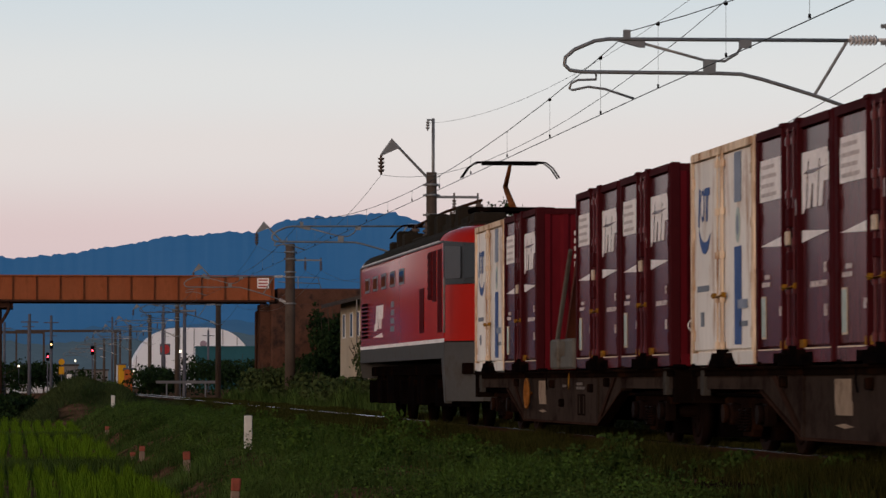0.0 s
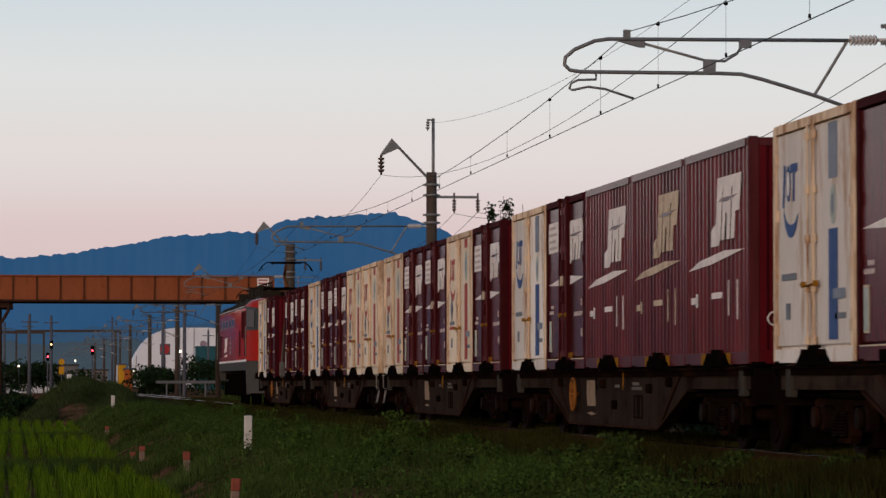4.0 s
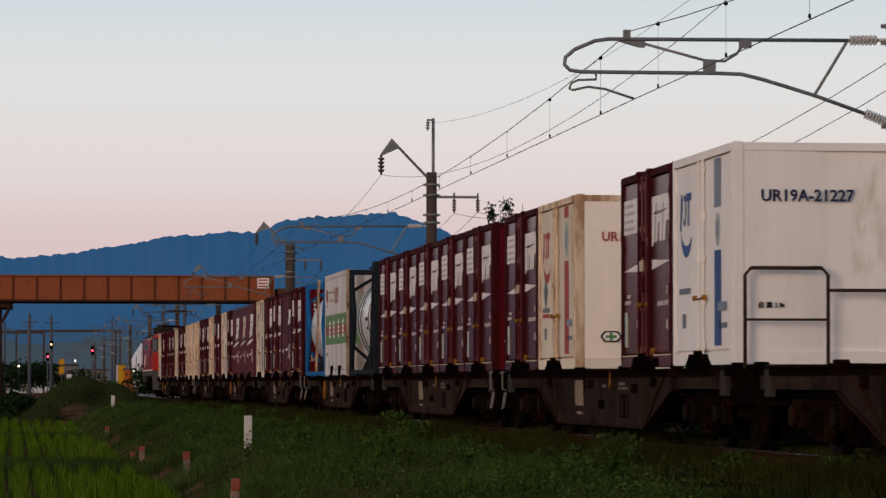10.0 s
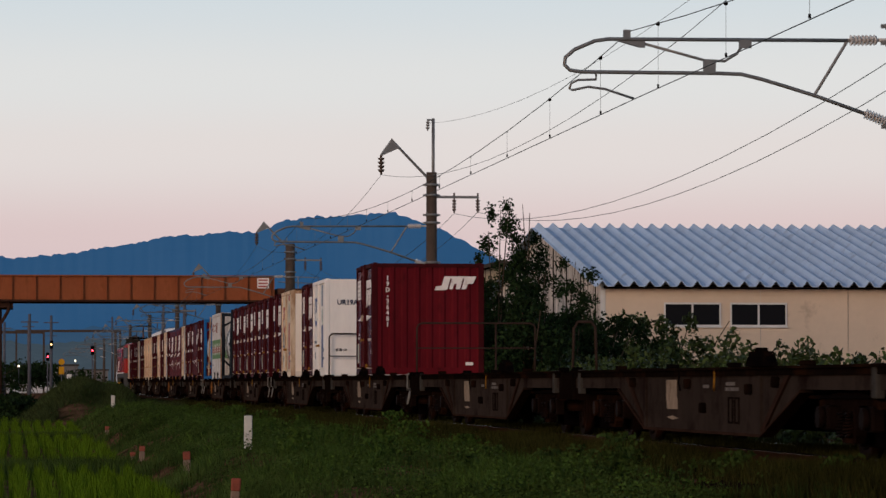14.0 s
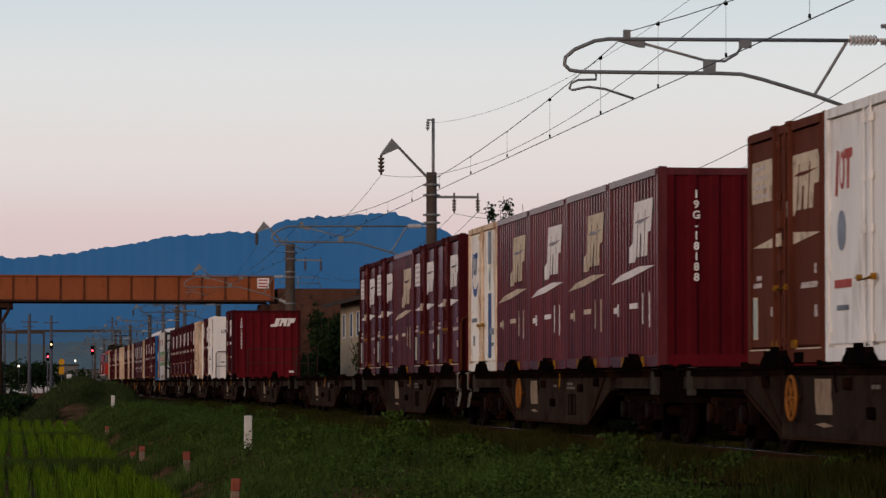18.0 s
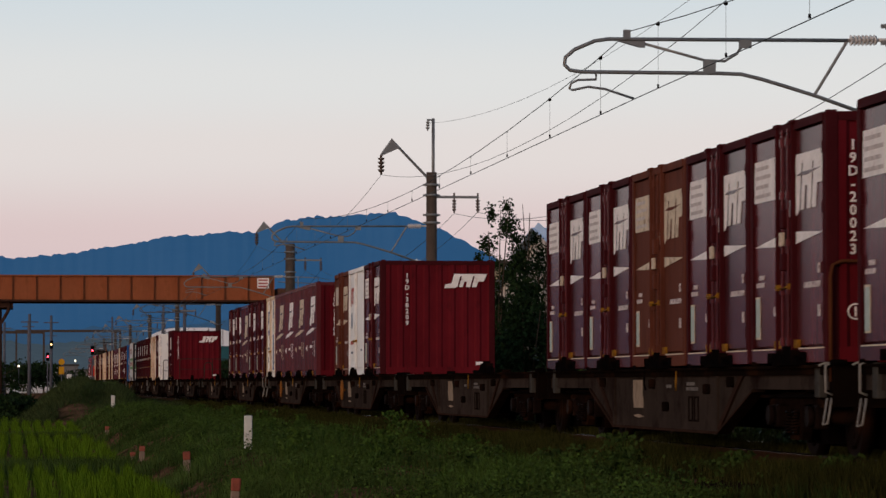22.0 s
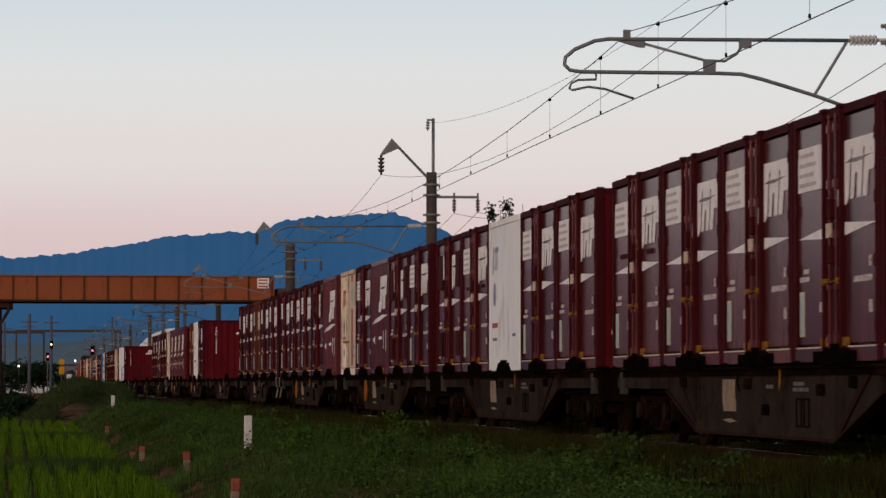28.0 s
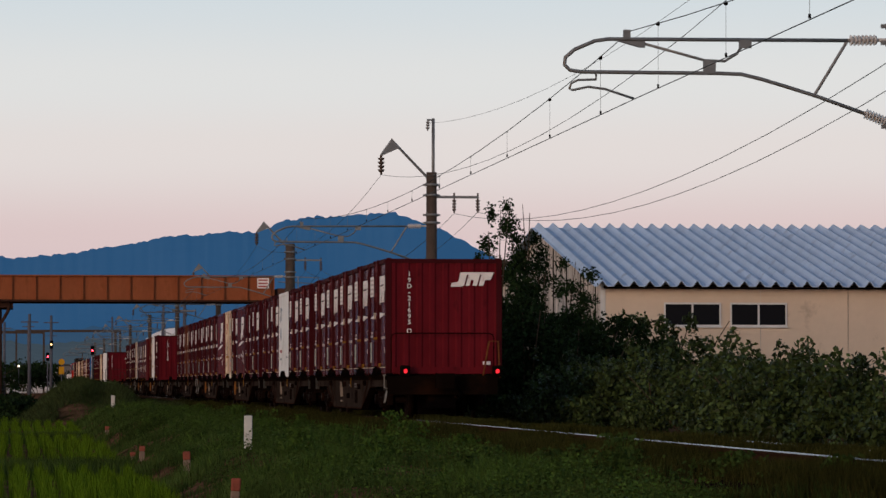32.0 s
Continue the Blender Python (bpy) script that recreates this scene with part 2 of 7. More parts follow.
RICE = material("rice_blades", (0.070, 0.122, 0.008), 0.6, vary=0.25, scale=0.35, per="island", spec=0.002)
LEAF = material("hedge_leaves", (0.037, 0.055, 0.016), 0.42, vary=0.9, scale=1.5, island=0.6, per="island", spec=0.08)
MOUND = material("mound_growth", (0.042, 0.056, 0.020), 0.7, vary=0.3, scale=0.5, per="island", spec=0.0)
LEAFDARK = material("dark_tree_leaves", (0.015, 0.028, 0.010), 0.5, vary=0.3, scale=0.8, per="island", spec=0.01)
BARK = material("bark", (0.07, 0.05, 0.035), 0.9, vary=0.3, scale=8)
POSTWHITE = material("white_marker_post", (0.60, 0.57, 0.52), 0.7, vary=0.12, scale=5, dirt=(0.3, 0.25, 0.18), dirt_amount=0.2)
POSTRED = material("red_stake_top", (0.26, 0.075, 0.05), 0.8, vary=0.25, scale=8)
POSTGREY = material("concrete_stake", (0.24, 0.17, 0.13), 0.9, vary=0.25, scale=8)
# bluish base and emission put the distance haze into the mountain's colour
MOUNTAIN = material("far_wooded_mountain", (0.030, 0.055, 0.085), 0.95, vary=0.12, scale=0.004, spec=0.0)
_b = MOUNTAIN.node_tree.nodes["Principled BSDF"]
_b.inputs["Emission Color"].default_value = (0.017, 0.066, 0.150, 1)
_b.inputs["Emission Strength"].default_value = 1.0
# grey-blue emission stands in for the haze over the foothills
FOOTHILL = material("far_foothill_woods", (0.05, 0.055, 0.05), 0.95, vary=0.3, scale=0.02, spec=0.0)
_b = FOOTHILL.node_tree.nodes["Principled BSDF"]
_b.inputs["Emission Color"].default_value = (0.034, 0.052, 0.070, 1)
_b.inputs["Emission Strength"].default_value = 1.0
# glow of an added layer that lightens the haze towards the mountain's foot
HAZERISE = material("far_hazy_rise", (0.04, 0.055, 0.07), 0.95, vary=0.2, scale=0.01, spec=0.0)
_b = HAZERISE.node_tree.nodes["Principled BSDF"]
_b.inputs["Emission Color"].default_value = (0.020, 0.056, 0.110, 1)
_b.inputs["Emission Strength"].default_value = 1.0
DOME = material("white_dome_membrane", (0.80, 0.80, 0.83), 0.6, vary=0.06, scale=0.1)
FADEDEMBLEM = material("faded_round_emblem", (0.30, 0.22, 0.26), 0.6, vary=0.3, scale=0.8)
TEAL = material("teal_metal_wall", (0.03, 0.10, 0.12), 0.6, vary=0.12, scale=0.3)
FARPOLE = material("far_pole", (0.10, 0.10, 0.12), 0.8, vary=0.2)
FARBUILD = material("far_pale_wall", (0.17, 0.16, 0.16), 0.8, vary=0.15, scale=0.2)
FARWHITE = material("far_white_wall", (0.55, 0.55, 0.57), 0.8, vary=0.15, scale=0.3)
FARRUST = material("far_brown_steel", (0.07, 0.05, 0.04), 0.8, vary=0.2, scale=1)
FARORANGE = material("far_orange_cover", (0.40, 0.10, 0.03), 0.7, vary=0.2, scale=2)
SIGNYELLOW = material("yellow_sign", (0.55, 0.27, 0.02), 0.6, vary=0.1)
SIGNRED = material("red_sign", (0.40, 0.05, 0.05), 0.6, vary=0.1)
LAMPRED = glowing("red_tail_light", (1.0, 0.02, 0.035), 1.0)
SIGRED = glowing("red_signal_light", (1.0, 0.03, 0.05), 14.0)
SIGAMBER = glowing("amber_signal_light", (1.0, 0.55, 0.2), 5.0)
WINLIGHT = glowing("lit_lamp", (1.0, 0.85, 0.6), 3.0)


# ---- mesh helpers ----
def part(name, bm, mat, parent=None, label="", mats=()):
    me = bpy.data.meshes.new(name)
    bm.to_mesh(me)
    bm.free()
    me.materials.append(mat)
    for m in mats:
        me.materials.append(m)
    ob = new(name, me)
    if parent:
        ob.parent = parent
    if label:
        tagged(ob, label)
    return ob


def empty(name, label, category, group="", at=(0, 0, 0)):
    ob = new(name)
    ob.empty_display_size = 0.2
    ob.location = at
    return tagged(ob, label, category, group)


def box(bm, x0, x1, y0, y1, z0, z1, bevel=0.0, mat=0):
    v = [bm.verts.new(p) for p in ((x0, y0, z0), (x1, y0, z0), (x1, y1, z0), (x0, y1, z0), (x0, y0, z1), (x1, y0, z1), (x1, y1, z1), (x0, y1, z1))]
    fs = [bm.faces.new([v[i] for i in f]) for f in ((3, 2, 1, 0), (4, 5, 6, 7), (0, 1, 5, 4), (1, 2, 6, 5), (2, 3, 7, 6), (3, 0, 4, 7))]
    for f in fs:
        f.material_index = mat
    if bevel:
        es = list({e for f in fs for e in f.edges})
        bmesh.ops.bevel(bm, geom=es, offset=bevel, segments=1, affect="EDGES")
    return bm


def boxes(*specs, bevel=0.0):
    bm = bmesh.new()
    for s in specs:
        box(bm, *s, bevel=bevel)
    return bm


def rod(bm, a, b, r, n=8, r2=None):
    a, b = Vector(a), Vector(b)
    d = b - a
    q = d.to_track_quat("Z", "Y")
    r2 = r if r2 is None else r2
    rings = []
    for p, rr in ((a, r), (b, r2)):
        rings.append([bm.verts.new(p + q @ Vector((rr * math.cos(2 * math.pi * i / n), rr * math.sin(2 * math.pi * i / n), 0))) for i in range(n)])
    for i in range(n):
        f = bm.faces.new((rings[0][i], rings[0][(i + 1) % n], rings[1][(i + 1) % n], rings[1][i]))
        f.smooth = n > 6
    bm.faces.new(rings[0][::-1])
    bm.faces.new(rings[1])
    return bm


def pipe(bm, pts, r, n=8):
    """A tube along a line of points, with mitred joints."""
    pts = [Vector(p) for p in pts]
    rings = []
    for i, p in enumerate(pts):
        d = (pts[min(i + 1, len(pts) - 1)] - pts[max(i - 1, 0)]).normalized()
        q = d.to_track_quat("Z", "Y")
        rings.append([bm.verts.new(p + q @ Vector((r * math.cos(2 * math.pi * k / n), r * math.sin(2 * math.pi * k / n), 0))) for k in range(n)])
    for u, w in zip(rings, rings[1:]):
        best = min(range(n), key=lambda s: sum((u[k].co - w[(k + s) % n].co).length for k in range(n)))
        for k in range(n):
            f = bm.faces.new((u[k], u[(k + 1) % n], w[(k + 1 + best) % n], w[(k + best) % n]))
            f.smooth = True
    bm.faces.new(rings[0][::-1])
    bm.faces.new(rings[-1])
    return bm


def prism_x(bm, outline, x0, x1):
    """An outline in (y, z) drawn out from x0 to x1."""
    a = [bm.verts.new((x0, y, z)) for y, z in outline]
    b = [bm.verts.new((x1, y, z)) for y, z in outline]
    n = len(outline)
    for i in range(n):
        bm.faces.new((a[i], a[(i + 1) % n], b[(i + 1) % n], b[i]))
    bm.faces.new(a[::-1])
    bm.faces.new(b)
    bmesh.ops.recalc_face_normals(bm, faces=bm.faces[:])
    return bm


def prism_y(bm, outline, y0, y1):
    a = [bm.verts.new((x, y0, z)) for x, z in outline]
    b = [bm.verts.new((x, y1, z)) for x, z in outline]
    n = len(outline)
    for i in range(n):
        bm.faces.new((a[i], a[(i + 1) % n], b[(i + 1) % n], b[i]))
    bm.faces.new(a[::-1])
    bm.faces.new(b)
    bmesh.ops.recalc_face_normals(bm, faces=bm.faces[:])
    return bm


def np_mesh(name, verts, faces, mat, n=3, smooth=False):
    """A large mesh out of arrays, faces all with n corners."""
    verts, faces = np.asarray(verts, dtype=np.float32), np.asarray(faces, dtype=np.int32)
    me = bpy.data.meshes.new(name)
    me.vertices.add(len(verts))
    me.vertices.foreach_set("co", verts.ravel())
    me.loops.add(faces.size)
    me.loops.foreach_set("vertex_index", faces.ravel())
    me.polygons.add(len(faces))
    me.polygons.foreach_set("loop_start", np.arange(0, faces.size, n, dtype=np.int32))
    me.polygons.foreach_set("loop_total", np.full(len(faces), n, dtype=np.int32))
    if smooth:
        me.polygons.foreach_set("use_smooth", np.ones(len(faces), dtype=bool))
    me.update(calc_edges=True)
    me.materials.append(mat)
    return new(name, me)


RNG = np.random.default_rng(7)


def blades(base, h, w, lean=0.35):
    """Bent grass blades on the points base (n, 3): three triangles each."""
    n = len(base)
    a = RNG.uniform(0, 2 * np.pi, n)
    side = np.stack([np.cos(a), np.sin(a), np.zeros(n)], 1) * w[:, None] / 2
    b = RNG.uniform(0, 2 * np.pi, n)
    out = np.stack([np.cos(b), np.sin(b), np.zeros(n)], 1) * (h * RNG.uniform(0.1, 1.0, n) * lean)[:, None]
    up = np.zeros((n, 3)); up[:, 2] = h
    v = np.stack([base - side, base + side, base - side * 0.7 + up * 0.55 + out * 0.35, base + side * 0.7 + up * 0.55 + out * 0.35, base + up * 0.95 + out], 1)
    i = (np.arange(n) * 5)[:, None]
    f = np.concatenate([i + np.array([0, 1, 3]), i + np.array([0, 3, 2]), i + np.array([2, 3, 4])], 0)
    return v.reshape(-1, 3), f


def leaves(c, size, droop=0.3, flat=1.0):
    """Small folded leaves (two triangles) round the points c (n, 3)."""
    n = len(c)
    d = RNG.normal(size=(n, 3)); d[:, 2] *= flat; d /= np.linalg.norm(d, axis=1)[:, None]
    e = np.cross(d, RNG.normal(size=(n, 3))); e[:, 2] *= flat; e /= np.linalg.norm(e, axis=1)[:, None]
    s = (size * RNG.uniform(0.6, 1.3, n))[:, None]
    nrm = np.cross(d, e)
    v = np.stack([c - d * s * 0.5, c + e * s * 0.3 + nrm * s * 0.08, c + d * s * 0.5 - np.array([0, 0, droop]) * s * 0.3, c - e * s * 0.3 + nrm * s * 0.08], 1)
    i = (np.arange(n) * 4)[:, None]
    f = np.concatenate([i + np.array([0, 1, 2]), i + np.array([0, 2, 3])], 0)
    return v.reshape(-1, 3), f


def text_part(words, size, m, mat, parent, name="lettering", label=""):
    cu = bpy.data.curves.new(name, "FONT")
    cu.body, cu.size, cu.align_x, cu.align_y = words, size, "CENTER", "TOP_BASELINE"
    cu.space_line, cu.offset, cu.extrude, cu.resolution_u = 0.92, size * 0.025, 0.003, 2
    tmp = bpy.data.objects.new("tmp_text", cu)
    scene.collection.objects.link(tmp)
    dg = bpy.context.evaluated_depsgraph_get()
    me = bpy.data.meshes.new_from_object(tmp.evaluated_get(dg))
    bpy.data.objects.remove(tmp)
    bpy.data.curves.remove(cu)
    me.transform(m)
    me.materials.clear()
    me.materials.append(mat)
    ob = new(name, me)
    ob.parent = parent
    if label:
        tagged(ob, label)
    return ob


# ---- the ground ----
PROFILE_X = (-3000, 2.35, 2.6, 3.1, 4.1, 5.6, 7.0, 7.9, 10.7, 11.6, 12.6, 16, 3000)
PROFILE_Z = (-1.22, -1.22, -1.12, -0.85, -0.45, -0.36, -0.42, -0.24, -0.24, -0.45, -0.42, -0.3, -0.3)


def ground_z(x, y):
    x, y = np.asarray(x, float), np.asarray(y, float)
    z = np.interp(x, PROFILE_X, PROFILE_Z)
    grass = (x > 2.0) & ((x < 7.6) | (x > 11.0))
    rough = 0.05 * np.sin(x * 2.1 + y * 0.73) + 0.05 * np.sin(y * 0.41 - x * 1.3) + 0.035 * np.sin(y * 1.7 + x * 3.1)
    near_bank = np.exp(-((x - 3.6) / 1.3) ** 2) * np.exp(-((y - 120) / 25) ** 2) * 0.35
    top = 1.88 * np.exp(-((x - 3.45) / 2.4) ** 4 - ((y - 168) / 13) ** 4) * (1 + 0.06 * np.sin(x * 2.7) + 0.05 * np.sin(y * 0.6 + x))
    return np.maximum(z + rough * grass + near_bank, -1.22 + top * (x > -1))


def ground():
    xs = np.concatenate([np.linspace(-1500, -40, 12), np.linspace(-30, 0, 16), np.linspace(0.5, 18, 71), np.linspace(20, 60, 15), np.linspace(80, 1500, 12)])
    ys = np.concatenate([np.linspace(-300, 20, 12), np.linspace(24, 200, 200), np.linspace(205, 420, 50), np.linspace(440, 4600, 20)])
    X, Y = np.meshgrid(xs, ys)
    V = np.stack([X, Y, ground_z(X, Y)], -1).reshape(-1, 3)
    nx, ny = len(xs), len(ys)
    i = (np.arange(ny - 1)[:, None] * nx + np.arange(nx - 1)[None, :]).ravel()
    F = np.stack([i, i + 1, i + nx + 1, i + nx], 1)
    ob = np_mesh("ground", V, F, SOIL, 4, True)
    tagged(ob, "dark brown earth bank with green weeds beside the railway", "ground", kind="structure")


ground()


def track():
    bm = bmesh.new()
    prism_y(bm, [(TRACK - 1.9, -0.34), (TRACK - 1.3, -0.17), (TRACK - 0.66, -0.15), (TRACK - 0.47, -0.13), (TRACK - 0.4, -0.04), (TRACK + 0.4, -0.02), (TRACK + 0.5, -0.03), (TRACK + 0.64, -0.05), (TRACK + 1.3, -0.1), (TRACK + 1.9, -0.34)], -60, 700)
    tagged(part("ballast_bed", bm, BALLAST), "brown stone ballast bed under the rails", "ballast", kind="structure")
    for side in (-1, 1):
        x = TRACK + side * 0.5675
        rail = tagged(new("rail"), "worn steel rail with a polished head", "rail", "rails of the track")
        rail.location = (x, 0, 0)
        bm = bmesh.new()
        prism_y(bm, [(-0.064, -0.153), (0.064, -0.153), (0.064, -0.14), (0.009, -0.125), (0.009, -0.045), (-0.009, -0.045), (-0.009, -0.125), (-0.064, -0.14)], -60, 700)
        part("rail_web", bm, RAILSIDE, rail)
        bm = bmesh.new()
        prism_y(bm, [(-0.032, -0.045), (0.032, -0.045), (0.033, -0.012), (0.028, -0.003), (-0.028, -0.003), (-0.033, -0.012)], -60, 700)
        part("rail_head", bm, RAILSIDE, rail)
        bm = bmesh.new()
        prism_y(bm, [(-0.034, -0.016), (-0.034, -0.01), (-0.026, 0.001), (0.026, 0.001), (0.03, -0.003)], -60, 700)
        part("running_surface", bm, RAIL, rail, "polished running surface of the rail")
    bm = bmesh.new()
    box(bm, -1.0, 1.0, -0.12, 0.12, -0.16, 0.0, bevel=0.02)
    first = tagged(part("sleeper", bm, CONCRETE), "grey concrete sleeper in the ballast", "sleeper", "sleepers of the track")
    first.location = (TRACK, 34, -0.155)
    for k in range(1, 130):
        copy_thing(first, pose(TRACK, 34 + 0.62 * k, -0.155))


track()


def mountain():
    """The ridge on the skyline, drawn as a long hill with folded slopes."""
    D = 3600.0
    # left of 0 the ridge is unseen, added to darken train-side reflections
    sky_x = np.array([-3600, -2600, -1900, -1300, -800, -350, 0, 20, 60, 100, 150, 200, 250, 300, 340, 385, 410, 450, 480, 505, 530, 590, 630, 690, 715, 745, 790, 825, 870, 930, 1100, 1500, 2200], float)
    sky_y = np.array([520, 430, 395, 420, 440, 450, 456, 460, 456, 452, 445, 437, 428, 418, 417, 414, 410, 412, 402, 390, 385, 383, 378, 375, 382, 391, 408, 427, 452, 490, 560, 630, 660], float)
    px = np.concatenate([np.arange(-3600, -300, 20.0), np.arange(-300, 2200, 5.0)])
    top = np.interp(px, sky_x, sky_y)
    rng = np.random.default_rng(3)
    top = top + np.convolve(rng.normal(0, 1.8, len(px)), np.ones(2) / 2, "same") + rng.normal(0, 0.6, len(px))
    lat = D * np.tan(np.arctan((px - 784) / 6328) + YAW)
    hgt = 0.768 + (680 - top) * D / 6328
    rows = np.linspace(0, 1, 22)
    V = []
    for r in rows:
        depth = D - 900 * (1 - r) * (1 + 0.25 * np.sin(lat / 90.0) + 0.12 * np.sin(lat / 31.0))
        fold = 10 * np.sin(lat / 45 + 5 * r) * np.sin(np.pi * r) + 4 * np.sin(lat / 13 + 9 * r) * np.sin(np.pi * r)
        s = depth / D
        V.append(np.stack([lat * s, depth, np.maximum(hgt * s * (r ** 0.85) + fold * 0.5 * r, -2 + 0 * lat)], 1))
    V.append(np.stack([lat * 1.2, 0 * lat + D * 1.2, 0 * lat - 5], 1))
    V = np.array(V)
    nr, nc = V.shape[:2]
    i = (np.arange(nr - 1)[:, None] * nc + np.arange(nc - 1)[None, :]).ravel()
    F = np.stack([i, i + 1, i + nc + 1, i + nc], 1)
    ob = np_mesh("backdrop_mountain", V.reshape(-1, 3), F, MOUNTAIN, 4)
    tagged(ob, "wooded mountain ridge on the skyline, its haze a blue glow", "mountain", kind="structure")


mountain()


def foothills(D, height, mat, label):
    """A low rise at the foot of the mountain, in a material that glows as haze."""
    px = np.arange(-3400, 1500, 12.0)
    rng = np.random.default_rng(8)
    top = height + 7 * np.sin(px / 90.0) + 5 * np.sin(px / 37.0) + rng.normal(0, 1.6, len(px)) + np.maximum(0, px - 300) * 0.02
    lat = D * np.tan(np.arctan((px - 784) / 6328) + YAW)
    hgt = 0.768 + (680 - top) * D / 6328
    V = np.array([np.stack([lat * f, 0 * lat + D * f, hgt * g], 1) for f, g in ((0.9, -0.1), (0.94, 0.45), (0.97, 0.8), (1.0, 1.0), (1.05, -0.1))])
    nr, nc = V.shape[:2]
    i = (np.arange(nr - 1)[:, None] * nc + np.arange(nc - 1)[None, :]).ravel()
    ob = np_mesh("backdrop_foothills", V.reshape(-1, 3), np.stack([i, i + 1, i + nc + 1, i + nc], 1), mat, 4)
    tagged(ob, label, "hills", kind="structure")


foothills(2500.0, 578, HAZERISE, "added rise whose blue glow stands for haze before the mountain")
foothills(1900.0, 600, FOOTHILL, "low wooded foothills below the mountain, their haze a grey-blue glow")


# ---- overhead line ----
MAST_X = 13.1
MASTS = [-8, 52, 112, 170, 230, 288, 346, 404, 462, 520, 578]
CONTACT_Z, MESS_Z = 4.97, 5.98


def insulator(bm, a, b, r, n=7):
    a, b = Vector(a), Vector(b)
    rod(bm, a, b, r * 0.35, 6)
    d = (b - a) / (n + 1)
    for k in range(1, n + 1):
        p = a + d * k
        rod(bm, p - d * 0.32, p + d * 0.32, r, 10, r * 0.7)


def mast(y, near):
    m = empty("catenary_mast", "tall weathered concrete mast with steel cantilever holding the overhead wire", "mast", "masts along the track", (MAST_X, y, 0))
    n = 14 if near else 8
    bm = bmesh.new()
    thick = 1.35 if y == 170 else 1.0
    rod(bm, (0, 0, -1.0), (0, 0, 7.45), 0.19 * thick, n, 0.165 * thick)
    part("pole", bm, CONCRETE, m)
    for z in (7.05, 6.72, 6.1, 5.85, 4.6):
        bm = bmesh.new()
        rod(bm, (0, 0, z - 0.04), (0, 0, z + 0.04), 0.205 * thick, n)
        box(bm, -0.27, 0.27, -0.03, 0.03, z - 0.03, z + 0.03)
        part("clamp_band", bm, GALV, m)
    if y < 170:
        bm = bmesh.new()
        rod(bm, (0.04, -0.1, 6.4), (0.04, -0.1, 9.15), 0.05, 8)
        rod(bm, (0.04, -0.1, 9.1), (-0.16, -0.1, 9.1), 0.03, 6)
        insulator(bm, (-0.12, -0.1, 9.1), (-0.14, -0.1, 8.75), 0.07, 3)
        part("extension_pipe", bm, GALV, m)
    bm = bmesh.new()
    rod(bm, (-0.1, 0, 7.25), (-1.28, 0, 8.47), 0.045, 6)
    prism_y(bm, [(-1.26, 8.52), (-1.04, 8.2), (-1.6, 7.95), (-1.63, 8.0)], -0.05, 0.05)
    part("feeder_arm", bm, GALV, m)
    bm = bmesh.new()
    insulator(bm, (-1.6, 0, 7.98), (-1.6, 0, 7.37), 0.11, 4)
    part("feeder_insulator", bm, INSULBROWN, m)
    bm = bmesh.new()
    box(bm, 0.0, 1.5, -0.04, 0.04, 6.63, 6.71)
    part("crossarm", bm, GALV, m)
    for x in (0.72, 1.47):
        bm = bmesh.new()
        rod(bm, (x, 0, 6.8), (x, 0, 6.6), 0.03, 6)
        insulator(bm, (x, 0, 6.64), (x, 0, 6.17), 0.075, 4)
        part("crossarm_insulator", bm, INSULBROWN, m)
    # the cantilever: two tubes joined by a bow over the track
    t, e = TRACK - MAST_X, (-0.14 if y == 112 else 0.0)
    bm = bmesh.new()
    bow = [(t - 0.55, 0, 5.86), (t - 0.75, 0, 5.83), (t - 1.05, 0, 5.70), (t - 1.19, 0, 5.58), (t - 1.2, 0, 5.47), (t - 1.12, 0, 5.395), (t - 0.95, 0, 5.37)]
    pipe(bm, [(-0.75, 0, 5.88)] + bow + [(t + 1.1, 0, 5.37), (t + 1.45, 0, 5.36), (t + 1.75, 0, 5.29), (t + 2.1, 0, 5.19), (t + 2.6, 0, 5.04), (t + 3.35, 0, 4.78)], 0.029, 8)
    part("cantilever_tube", bm, GALV, m).location.z = e
    bm = bmesh.new()
    pipe(bm, [(t - 0.1, 0, 5.82), (t + 0.9, 0, 5.56), (t + 1.2, 0, 5.55), (t + 1.38, 0, 5.66), (t + 1.5, 0, 5.83)], 0.022, 6)
    part("cantilever_strut", rod(bmesh.new(), (t + 2.55, 0, 5.05), (t + 3.05, 0, 5.86), 0.025, 6), GALV, m).location.z = e
    box(bm, t + 0.88, t + 1.06, -0.04, 0.04, 5.36, 5.55)
    prism_y(bm, [(t - 0.4, 5.83), (t, 5.83), (t, 5.74), (t - 0.08, 5.74)], -0.04, 0.04)
    box(bm, t - 0.32, t - 0.22, -0.04, 0.04, 5.86, 6.0)
    box(bm, t + 1.42, t + 1.6, -0.04, 0.04, 5.75, 5.86)
    part("cantilever_brace", bm, GALV, m).location.z = e
    bm = bmesh.new()
    pipe(bm, [(t - 0.73, 0, 5.35), (t - 0.73, 0, 5.26), (t - 1.0, 0, 5.25), (t - 1.1, 0, 5.2), (t - 1.13, 0, 5.12), (t - 1.08, 0, 5.1), (t - 0.85, 0, 5.15), (t - 0.6, 0, 5.12), (t - 0.16, 0, CONTACT_Z + 0.01)], 0.02, 6)
    part("steady_arm", bm, GALV, m)
    bm = bmesh.new()
    insulator(bm, (-0.78, 0, 5.88), (-0.3, 0, 5.89), 0.085)
    rod(bm, (-0.35, 0, 5.89), (0, 0, 5.89), 0.03, 6)
    part("upper_insulator", bm, INSUL, m, "white ribbed porcelain insulator").location.z = e
